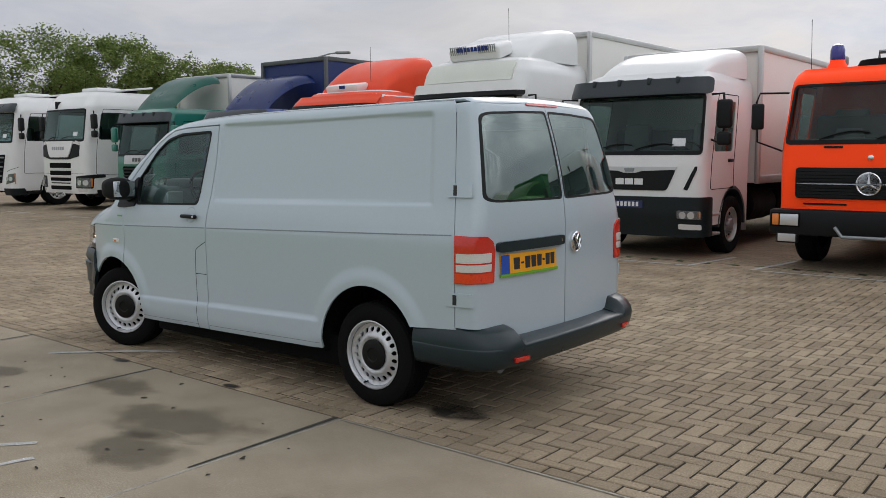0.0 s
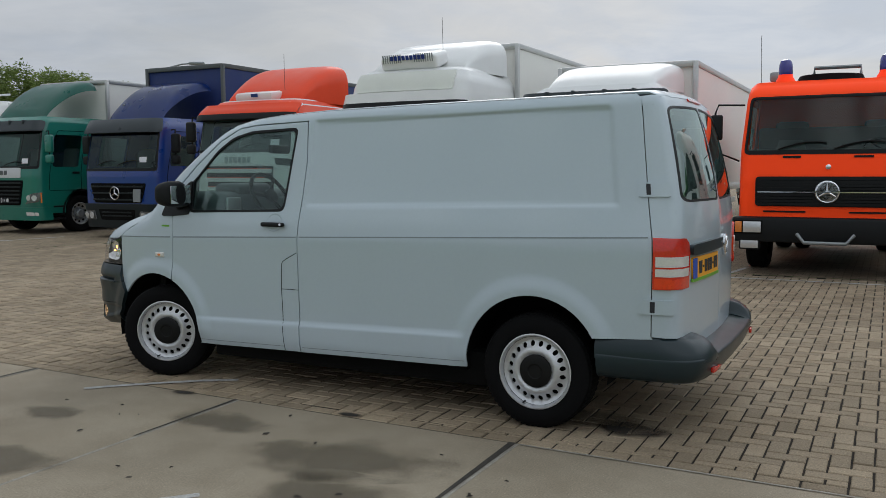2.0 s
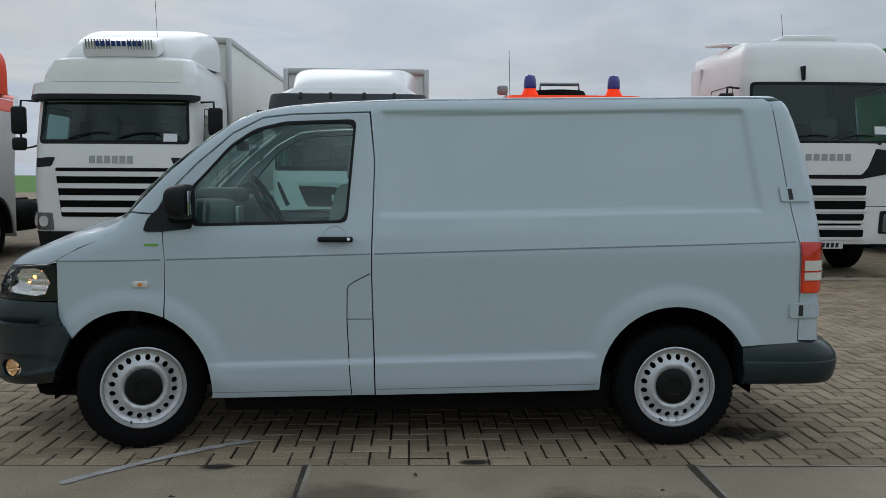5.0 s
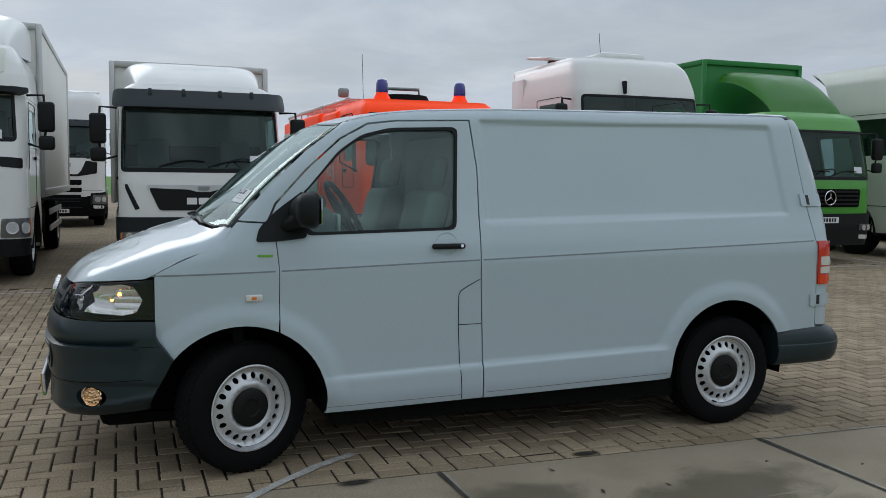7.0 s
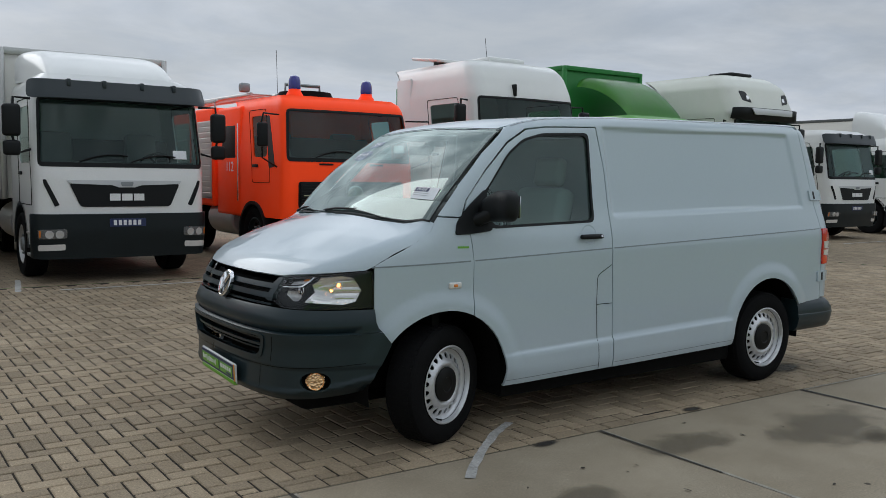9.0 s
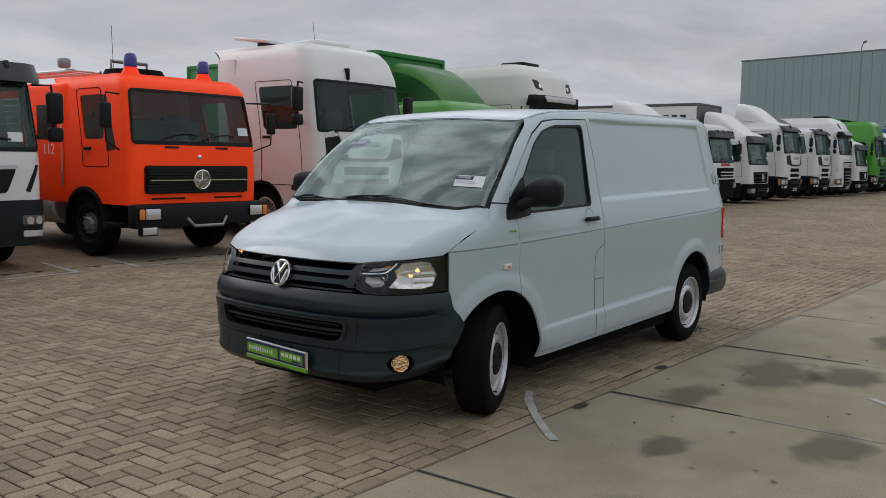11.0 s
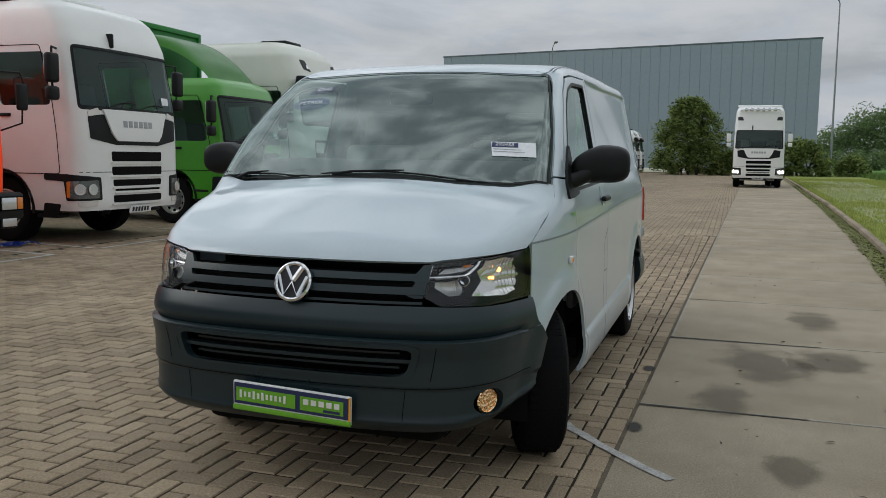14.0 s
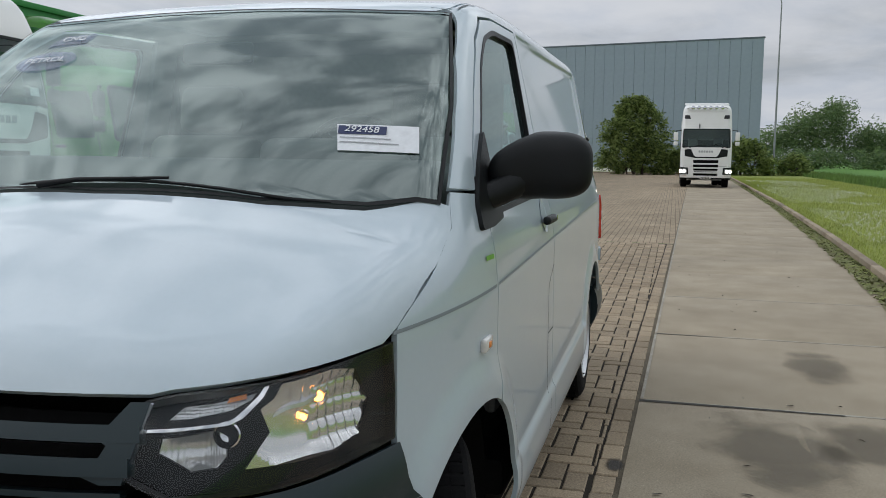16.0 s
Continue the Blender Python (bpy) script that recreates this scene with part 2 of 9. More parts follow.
def facets(name, color, cells, depth):
    """Chrome pressed into many small curved facets."""
    m = bpy.data.materials.new(name)
    m.use_nodes = True
    n, l = m.node_tree.nodes, m.node_tree.links
    b = n["Principled BSDF"]
    b.inputs["Base Color"].default_value = (*color, 1)
    b.inputs["Metallic"].default_value, b.inputs["Roughness"].default_value = 0.95, 0.10
    co, v, bp = n.new("ShaderNodeTexCoord"), n.new("ShaderNodeTexVoronoi"), n.new("ShaderNodeBump")
    v.inputs["Scale"].default_value = cells
    bp.inputs["Strength"].default_value, bp.inputs["Distance"].default_value = 1.0, depth
    l.new(co.outputs["Object"], v.inputs["Vector"]); l.new(v.outputs["Distance"], bp.inputs["Height"]); l.new(bp.outputs[0], b.inputs["Normal"])
    return m


# warm tint: the bulb's glow is put into the chrome's colour
M_FOGREFL = facets("glow_tinted_fog_reflector", (1.0, 0.66, 0.36), 70, 0.006)
M_BOWL = mat("bright_lamp_reflector", (0.80, 0.80, 0.80), 0.14, metal=0.8, vary=0.03)
M_BEZEL = mat("black_lamp_bezel", (0.012, 0.013, 0.015), 0.6, vary=0.1, spec=0.15)
M_BULB = mat("lit_bulb", (1.0, 0.33, 0.06), 0.4, emit=9.0)
M_FOG = mat("lit_fog_lamp", (1.0, 0.40, 0.10), 0.3, emit=16.0)
M_LIT = mat("lit_headlamp", (1.0, 0.95, 0.85), 0.3, emit=9.0)
M_PLATE = mat("yellow_plate", (0.90, 0.40, 0.01), 0.45, vary=0.05)
M_PBLUE = mat("plate_blue", (0.02, 0.08, 0.45), 0.45)
M_PRED = mat("sign_red", (0.55, 0.03, 0.03), 0.45)
M_PGREEN = mat("plate_holder_green", (0.16, 0.42, 0.03), 0.4)
M_NAVY = mat("plate_navy", (0.02, 0.03, 0.10), 0.45)
M_PWHITE = mat("white_plastic", (0.78, 0.78, 0.78), 0.45)
M_INK = mat("black_ink", (0.02, 0.02, 0.025), 0.6)
M_PAPER = mat("white_paper", (0.75, 0.77, 0.80), 0.7)
M_SEAT = mat("grey_seat_fabric", (0.26, 0.265, 0.255), 0.95, vary=0.2, bump=0.3, fine=300)
M_DASH = mat("dashboard_plastic", (0.10, 0.104, 0.106), 0.6, vary=0.1, bump=0.1, fine=300)
M_BEACON = mat("blue_beacon_lens", (0.02, 0.02, 0.28), 0.12, coat=1.0)
M_BLUECOVER = mat("blue_plastic_sheet", (0.01, 0.05, 0.32), 0.4, vary=0.2)
M_GREYBAR = mat("grey_lettering", (0.35, 0.36, 0.37), 0.4, metal=0.4)
M_LINING = mat("pale_load_bay_lining", (0.36, 0.37, 0.37), 0.7, vary=0.1)
M_GRATEX = mat("grey_tarpaulin", (0.10, 0.11, 0.11), 0.6, vary=0.15)


# ---- builders ----
def thing(name, label, category, at=(0, 0, 0), rz=0.0, group="", kind=""):
    ob = new(name)
    ob.empty_display_size = 0.2
    ob.matrix_basis = pose(*at, 0, 0, rz)
    return tagged(ob, label, category, group, kind)


def link_mesh(name, me, material, parent=None, label=""):
    ob = new(name, me)
    if material is not None:
        me.materials.append(material)
    if parent is not None:
        ob.parent = parent
    if label:
        ob["label"] = label
    return ob


def part(name, bm, material, parent=None, label="", smooth=True, sharp=35):
    me = bpy.data.meshes.new(name)
    bmesh.ops.recalc_face_normals(bm, faces=bm.faces)
    bm.to_mesh(me)
    bm.free()
    if smooth:
        me.polygons.foreach_set("use_smooth", [True] * len(me.polygons))
        me.set_sharp_from_angle(angle=radians(sharp))
    return link_mesh(name, me, material, parent, label)


def add_box(bm, c, s, rot=(0, 0, 0), bevel=0.0, seg=2, taper=None):
    g = bmesh.ops.create_cube(bm, size=1.0)
    vs = g["verts"]
    for v in vs:
        v.co = Vector((v.co.x * s[0], v.co.y * s[1], v.co.z * s[2]))
        if taper and v.co.z > 0:
            v.co.x *= taper[0]
            v.co.y *= taper[1]
    if bevel > 0:
        es = list({e for v in vs for e in v.link_edges})
        r = bmesh.ops.bevel(bm, geom=es, offset=min(bevel, 0.45 * min(s)), segments=seg, profile=0.5, affect="EDGES")
        vs = list({v for f in r["faces"] for v in f.verts} | {v for v in vs if v.is_valid})
    m = pose(*c, *rot)
    for v in vs:
        v.co = m @ v.co


def box(name, parent, material, c, s, rot=(0, 0, 0), bevel=0.01, seg=2, label="", taper=None):
    bm = bmesh.new()
    add_box(bm, c, s, rot, bevel, seg, taper)
    return part(name, bm, material, parent, label)


def frame_from(d):
    d = Vector(d).normalized()
    a = d.orthogonal().normalized()
    return a, d.cross(a), d


def add_lathe(bm, profile, origin, axis, segs=24, cap=True):
    """profile: (radius, height) pairs along the axis."""
    a, b, d = frame_from(axis)
    o = Vector(origin)
    rings = []
    for r, h in profile:
        if r < 1e-5:
            rings.append([bm.verts.new(o + d * h)])
        else:
            rings.append([bm.verts.new(o + d * h + (a * math.cos(2 * math.pi * i / segs) + b * math.sin(2 * math.pi * i / segs)) * r) for i in range(segs)])
    for p, q in zip(rings, rings[1:]):
        for i in range(segs):
            j = (i + 1) % segs
            if len(p) == 1 and len(q) == 1:
                break
            if len(p) == 1:
                bm.faces.new((p[0], q[i], q[j]))
            elif len(q) == 1:
                bm.faces.new((p[i], p[j], q[0]))
            else:
                bm.faces.new((p[i], p[j], q[j], q[i]))
    if cap:
        for ring in (rings[0], rings[-1]):
            if len(ring) > 1:
                bm.faces.new(ring)


def lathe(name, parent, material, profile, origin, axis, segs=24, label="", cap=True):
    bm = bmesh.new()
    add_lathe(bm, profile, origin, axis, segs, cap)
    return part(name, bm, material, parent, label)


def cyl(name, parent, material, p0, p1, r, segs=20, label="", bevel=0.0):
    h = (Vector(p1) - Vector(p0)).length
    b = min(bevel, r * 0.5, h * 0.4)
    prof = [(r, 0), (r, h)] if b <= 0 else [(r - b, 0), (r, b), (r, h - b), (r - b, h)]
    return lathe(name, parent, material, prof, p0, Vector(p1) - Vector(p0), segs, label)


def add_tube(bm, pts, r, segs=8):
    pts = [Vector(p) for p in pts]
    rings, ref = [], None
    for i, p in enumerate(pts):
        d = (pts[min(i + 1, len(pts) - 1)] - pts[max(i - 1, 0)]).normalized()
        if ref is None:
            ref = d.orthogonal().normalized()
        ref = (ref - d * ref.dot(d)).normalized()
        b = d.cross(ref)
        rr = r[i] if isinstance(r, (list, tuple)) else r
        rings.append([bm.verts.new(p + (ref * math.cos(2 * math.pi * k / segs) + b * math.sin(2 * math.pi * k / segs)) * rr) for k in range(segs)])
    for p, q in zip(rings, rings[1:]):
        for k in range(segs):
            bm.faces.new((p[k], p[(k + 1) % segs], q[(k + 1) % segs], q[k]))
    bm.faces.new(rings[0]); bm.faces.new(rings[-1])


def tube(name, parent, material, pts, r, segs=8, label=""):
    bm = bmesh.new()
    add_tube(bm, pts, r, segs)
    return part(name, bm, material, parent, label, sharp=60)


def prism(name, parent, material, poly, to3, depth, label="", bevel=0.0):
    """A flat polygon given by 2D points, carried into space by to3(a, b) -> Vector, and given thickness by the vector depth."""
    bm = bmesh.new()
    d = Vector(depth)
    lo = [bm.verts.new(to3(*p)) for p in poly]
    hi = [bm.verts.new(to3(*p) + d) for p in poly]
    bm.faces.new(lo); bm.faces.new(hi)
    for i in range(len(poly)):
        j = (i + 1) % len(poly)
        bm.faces.new((lo[i], lo[j], hi[j], hi[i]))
    if bevel:
        bmesh.ops.bevel(bm, geom=list(bm.edges), offset=bevel, segments=2, profile=0.5, affect="EDGES")
    return part(name, bm, material, parent, label, sharp=30)


def round_poly(pts, r=0.03, n=4):
    """A closed outline with each corner replaced by a small curve of about radius r."""
    out = []
    for i, p in enumerate(pts):
        a, b = Vector(pts[i - 1]), Vector(pts[(i + 1) % len(pts)])
        p = Vector(p)
        ra, rb = min(r, (a - p).length * 0.45), min(r, (b - p).length * 0.45)
        s, e = p + (a - p).normalized() * ra, p + (b - p).normalized() * rb
        for k in range(n + 1):
            t = k / n
            out.append(tuple(s * (1 - t) ** 2 + p * 2 * t * (1 - t) + e * t * t))
    return out


def densify(pts, step, closed=True):
    out = []
    n = len(pts)
    for i in range(n if closed else n - 1):
        a, b = pts[i], pts[(i + 1) % n]
        k = max(1, int(math.hypot(b[0] - a[0], b[1] - a[1]) / step))
        out += [(a[0] + (b[0] - a[0]) * j / k, a[1] + (b[1] - a[1]) * j / k) for j in range(k)]
    if not closed:
        out.append(tuple(pts[-1]))
    return out


def inside(px, py, poly):
    """Even-odd test of many points against one outline."""
    c = np.zeros(px.shape, bool)
    n = len(poly)
    for i in range(n):
        x0, y0 = poly[i]
        x1, y1 = poly[(i + 1) % n]
        if y0 == y1:
            continue
        hit = ((y0 > py) != (y1 > py)) & (px < (x1 - x0) * (py - y0) / (y1 - y0) + x0)
        c ^= hit
    return c


def near_outline(px, py, poly, d):
    far = np.ones(px.shape, bool)
    for i in range(len(poly)):
        ax, ay = poly[i]
        bx, by = poly[(i + 1) % len(poly)]
        ex, ey = bx - ax, by - ay
        t = np.clip(((px - ax) * ex + (py - ay) * ey) / max(ex * ex + ey * ey, 1e-12), 0, 1)
        far &= (px - ax - t * ex) ** 2 + (py - ay - t * ey) ** 2 > d * d
    return far


def fill_outline(outline, holes, step):
    """Triangulates an outline with holes on a regular net of points: 2D points and triangles."""
    from mathutils.geometry import delaunay_2d_cdt
    loops = [densify(outline, step)] + [densify(h, step) for h in holes]
    pts, edges = [], []
    for lp in loops:
        k = len(pts)
        pts += lp
        edges += [(k + i, k + (i + 1) % len(lp)) for i in range(len(lp))]
    xs, ys = [p[0] for p in loops[0]], [p[1] for p in loops[0]]
    gx, gy = np.meshgrid(np.arange(min(xs) + step * 0.5, max(xs), step), np.arange(min(ys) + step * 0.5, max(ys), step))
    gx, gy = gx.ravel(), gy.ravel()
    ok = inside(gx, gy, loops[0]) & near_outline(gx, gy, loops[0], step * 0.45)
    for h in loops[1:]:
        ok &= ~inside(gx, gy, h) & near_outline(gx, gy, h, step * 0.45)
    pts += list(zip(gx[ok].tolist(), gy[ok].tolist()))
    v, _, f, *_ = delaunay_2d_cdt([Vector(p) for p in pts], edges, [], 0, 1e-5)
    v2 = np.array([(p.x, p.y) for p in v])
    fs = np.array([t for t in f if len(t) == 3])
    cen = v2[fs].mean(axis=1)
    keep = inside(cen[:, 0], cen[:, 1], loops[0])
    for h in loops[1:]:
        keep &= ~inside(cen[:, 0], cen[:, 1], h)
    a, b, c = (v2[fs[:, i]] for i in range(3))
    area = (b[:, 0] - a[:, 0]) * (c[:, 1] - a[:, 1]) - (b[:, 1] - a[:, 1]) * (c[:, 0] - a[:, 0])
    keep &= np.abs(area) > 1e-9
    fs = fs[keep]
    fl = area[keep] < 0
    fs[fl] = fs[fl][:, ::-1]
    return v2, fs


def skin(name, parent, material, v2, fs, place, thick=0.012, label="", off=0.0, flip=False):
    """A curved panel: place(points) -> positions, normals; with a rim of the given thickness and exact normals."""
    P, N = place(v2)
    P = P + N * off
    used = np.unique(fs)
    remap = -np.ones(len(v2), int)
    remap[used] = np.arange(len(used))
    fs = remap[fs]
    P, N = P[used], N[used]
    count = {}
    for t in fs.tolist():
        for i in range(3):
            e = (t[i], t[(i + 1) % 3])
            count[e] = count.get(e, 0) + 1
    rim = [e for e in count if (e[1], e[0]) not in count]
    faces = [tuple(t) for t in fs.tolist()]
    tri = np.cross(P[fs[:, 1]] - P[fs[:, 0]], P[fs[:, 2]] - P[fs[:, 0]])
    if (tri * N[fs[:, 0]]).sum() < 0:
        faces = [t[::-1] for t in faces]
        rim = [(b, a) for a, b in rim]
    verts, norms = P.tolist(), N.tolist()
    if thick > 0:
        k = {}
        def dup(i, deep):
            if (i, deep) not in k:
                k[(i, deep)] = len(verts)
                verts.append((P[i] - N[i] * (thick if deep else 0)).tolist())
                norms.append((0, 0, 0))
            return k[(i, deep)]
        for a, b in rim:
            faces.append((dup(b, 0), dup(a, 0), dup(a, 1), dup(b, 1)))
    me = bpy.data.meshes.new(name)
    me.from_pydata(verts, [], faces)
    me.polygons.foreach_set("use_smooth", [True] * len(faces))
    me.normals_split_custom_set_from_vertices(norms)
    return link_mesh(name, me, material, parent, label)


def lettering(name, parent, material, text, size, m, depth=0.002, label=""):
    cu = bpy.data.curves.new(name, "FONT")
    cu.body, cu.size, cu.extrude, cu.align_x, cu.align_y = text, size, depth, "CENTER", "CENTER"
    cu.materials.append(material)
    ob = new(name, cu)
    dg = bpy.context.evaluated_depsgraph_get()
    me = bpy.data.meshes.new_from_object(ob.evaluated_get(dg))
    bpy.data.objects.remove(ob)
    me.name = name
    me.transform(m)
    ob = new(name, me)
    ob.parent = parent
    if label:
        ob["label"] = label
    return ob


# ---- ground ----
def edge_y(x):
    """Where the concrete strip meets the block paving."""
    return 3.615 - 0.0195 * x


KERB = [(-60, 2.5), (-30, 1.95), (-12, 1.62), (-5.4, 1.505), (-2.0, 1.39), (2.55, 1.09), (7.8, 0.82), (19.8, 0.35), (47.0, -0.38), (90.0, -1.4)]


def kerb_y(x):
    return float(np.interp(x, [k[0] for k in KERB], [k[1] for k in KERB]))


def ground_material(name, dark, light, scale, rough, bump, stain=0.0, spots=0.0, brick=None, island=0.0, fine=90.0, moss=0.0):
    m = bpy.data.materials.new(name)
    m.use_nodes = True
    n, l = m.node_tree.nodes, m.node_tree.links
    b = n["Principled BSDF"]
    b.inputs["Roughness"].default_value = rough
    b.inputs["Specular IOR Level"].default_value = 0.3
    co = n.new("ShaderNodeNewGeometry").outputs["Position"]

    def noisy(s, detail=5, ro=0.6):
        t = n.new("ShaderNodeTexNoise")
        t.inputs["Scale"].default_value, t.inputs["Detail"].default_value, t.inputs["Roughness"].default_value = s, detail, ro
        l.new(co, t.inputs["Vector"])
        return t.outputs["Fac"]

    def ramp(src, a, z, lo=0.0, hi=1.0):
        r = n.new("ShaderNodeMapRange")
        for k, v in (("From Min", a), ("From Max", z), ("To Min", lo), ("To Max", hi)):
            r.inputs[k].default_value = v
        l.new(src, r.inputs["Value"])
        return r.outputs[0]

    def blend(fac, a, z):
        x = n.new("ShaderNodeMix"); x.data_type = "RGBA"
        for sock, val in ((6, a), (7, z)):
            if isinstance(val, tuple):
                x.inputs[sock].default_value = (*val, 1)
            else:
                l.new(val, x.inputs[sock])
        l.new(fac, x.inputs[0])
        return x.outputs[2]

    def times(a, z):
        x = n.new("ShaderNodeVectorMath"); x.operation = "SCALE"
        l.new(a, x.inputs[0]); l.new(z, x.inputs["Scale"])
        return x.outputs[0]

    big, mid, small = noisy(0.35), noisy(scale), noisy(fine, 4, 0.7)
    col = blend(ramp(mid, 0.3, 0.7), dark, light)
    col = times(col, ramp(big, 0.3, 0.7, 0.80, 1.15))
    col = times(col, ramp(small, 0.25, 0.75, 0.60, 1.40))
    grit = n.new("ShaderNodeTexVoronoi"); grit.inputs["Scale"].default_value = 130
    l.new(co, grit.inputs["Vector"])
    col = times(col, ramp(grit.outputs["Distance"], 0.0, 0.5, 1.10, 0.97))
    height = small
    if island:
        g = n.new("ShaderNodeNewGeometry")
        col = times(col, ramp(g.outputs["Random Per Island"], 0, 1, 1 - island, 1 + island))
    if brick == "object":
        info = n.new("ShaderNodeObjectInfo")
        col = times(col, ramp(info.outputs["Random"], 0, 1, 0.80, 1.20))
    if brick == "pattern":
        t = n.new("ShaderNodeTexBrick")
        t.inputs["Scale"].default_value = 1.0
        t.inputs["Brick Width"].default_value, t.inputs["Row Height"].default_value = 0.21, 0.105
        t.inputs["Mortar Size"].default_value, t.inputs["Mortar Smooth"].default_value = 0.006, 0.3
        l.new(co, t.inputs["Vector"])
        t.inputs["Color1"].default_value, t.inputs["Color2"].default_value, t.inputs["Mortar"].default_value = (0.86, 0.86, 0.86, 1), (1.12, 1.12, 1.12, 1), (0.35, 0.33, 0.3, 1)
        x = n.new("ShaderNodeMix"); x.data_type = "RGBA"; x.blend_type = "MULTIPLY"; x.inputs[0].default_value = 1.0
        l.new(col, x.inputs[6]); l.new(t.outputs["Color"], x.inputs[7])
        col = x.outputs[2]
    if stain:
        s = noisy(0.9, 3, 0.5)
        col = blend(ramp(s, 0.60, 0.70, 0.0, stain), col, tuple(c * 0.42 for c in dark))
    v2 = n.new("ShaderNodeTexVoronoi"); v2.inputs["Scale"].default_value = 48
    l.new(co, v2.inputs["Vector"])
    col = times(col, ramp(v2.outputs["Distance"], 0.06, 0.14, 1.75, 1.0))
    if spots:
        v = n.new("ShaderNodeTexVoronoi"); v.inputs["Scale"].default_value = 1.9
        l.new(co, v.inputs["Vector"])
        col = blend(ramp(v.outputs["Distance"], 0.030, 0.040, spots, 0.0), col, (0.02, 0.016, 0.012))
    if moss:
        col = blend(ramp(noisy(1.3, 6, 0.7), 0.6, 0.75, 0, moss), col, (0.07, 0.085, 0.04))
    l.new(col, b.inputs["Base Color"])
    bp = n.new("ShaderNodeBump")
    bp.inputs["Strength"].default_value, bp.inputs["Distance"].default_value = bump, 0.004
    l.new(height, bp.inputs["Height"]); l.new(bp.outputs[0], b.inputs["Normal"])
    return m


M_PAVER = ground_material("concrete_paver", (0.268, 0.207, 0.136), (0.356, 0.284, 0.197), 1.6, 0.85, 0.5, island=0.19, moss=0.1)
M_PAVER1 = ground_material("concrete_paver_single", (0.268, 0.207, 0.136), (0.356, 0.284, 0.197), 1.6, 0.85, 0.5, brick="object", moss=0.1)
M_PAVERFAR = ground_material("block_paving", (0.268, 0.207, 0.136), (0.356, 0.284, 0.197), 1.6, 0.85, 0.4, brick="pattern")
M_JOINT = ground_material("joint_sand", (0.014, 0.011, 0.008), (0.035, 0.028, 0.019), 6.0, 0.95, 0.6)
M_CONC = ground_material("worn_concrete", (0.290, 0.240, 0.170), (0.375, 0.317, 0.233), 2.2, 0.82, 0.22, spots=0.8, fine=110)
M_KERB = ground_material("kerb_stone", (0.25, 0.20, 0.14), (0.33, 0.27, 0.20), 4.0, 0.85, 0.5, brick="object")
M_LINE = ground_material("worn_white_line", (0.34, 0.33, 0.31), (0.56, 0.55, 0.53), 14.0, 0.7, 0.3)
M_GRASS0 = ground_material("grass_ground", (0.17, 0.21, 0.04), (0.26, 0.29, 0.07), 1.5, 0.95, 0.6)
M_FIELD = ground_material("far_field", (0.085, 0.20, 0.03), (0.13, 0.27, 0.05), 0.3, 0.95, 0.5)
M_DIRT = ground_material("gutter_debris", (0.12, 0.115, 0.05), (0.22, 0.20, 0.10), 8.0, 0.95, 0.8)


def sheet(name, pts, z, material, label, kind="structure", parent=None):
    bm = bmesh.new()
    bm.faces.new([bm.verts.new((x, y, z)) for x, y in pts])
    ob = part(name, bm, material, parent, label, smooth=False)
    return tagged(ob, label, "", kind=kind)


sheet("ground", [(-2500, -2500), (2500, -2500), (2500, 2500), (-2500, 2500)], -0.06, M_FIELD, "wide flat green field reaching the horizon")

PAVE_X0, PAVE_X1, PAVE_Y1 = -17.0, 6.0, 12.4
bed = tagged(new("pavement"), "brown-grey concrete block paving in herringbone bond", "pavement", kind="structure")
sheet("joint_bed", [(PAVE_X0, edge_y(PAVE_X0)), (PAVE_X1, edge_y(PAVE_X1)), (PAVE_X1, PAVE_Y1), (PAVE_X0, PAVE_Y1)], -0.007, M_JOINT, "dark sand joints", parent=bed)
for q in ([(-120, edge_y(-120)), (PAVE_X0, edge_y(PAVE_X0)), (PAVE_X0, PAVE_Y1), (-120, PAVE_Y1)],
          [(PAVE_X1, edge_y(PAVE_X1)), (80.4, edge_y(80.4)), (80.4, PAVE_Y1), (PAVE_X1, PAVE_Y1)],
          [(-120, PAVE_Y1), (80.4, PAVE_Y1), (80.4, 75), (-120, 75)]):
    sheet("far_paving", q, -0.003, M_PAVERFAR, "block paving", parent=bed)


def brick_faces(cx, cy, lx, ly, z, h=0.02, ch=0.005):
    """A paver with chamfered top edges: 8 top and chamfer points plus 4 below."""
    a, b = lx / 2, ly / 2
    out = []
    for (dx, dy, dz) in ((a - ch, b - ch, 0), (a, b, -ch), (a, b, -h)):
        out += [(cx - dx, cy - dy, z + dz), (cx + dx, cy - dy, z + dz), (cx + dx, cy + dy, z + dz), (cx - dx, cy + dy, z + dz)]
    fs = [(0, 1, 2, 3)]
    for k in (0, 4):
        fs += [(k + i, k + 4 + i, k + 4 + (i + 1) % 4, k + (i + 1) % 4) for i in range(4)]
    return out, fs


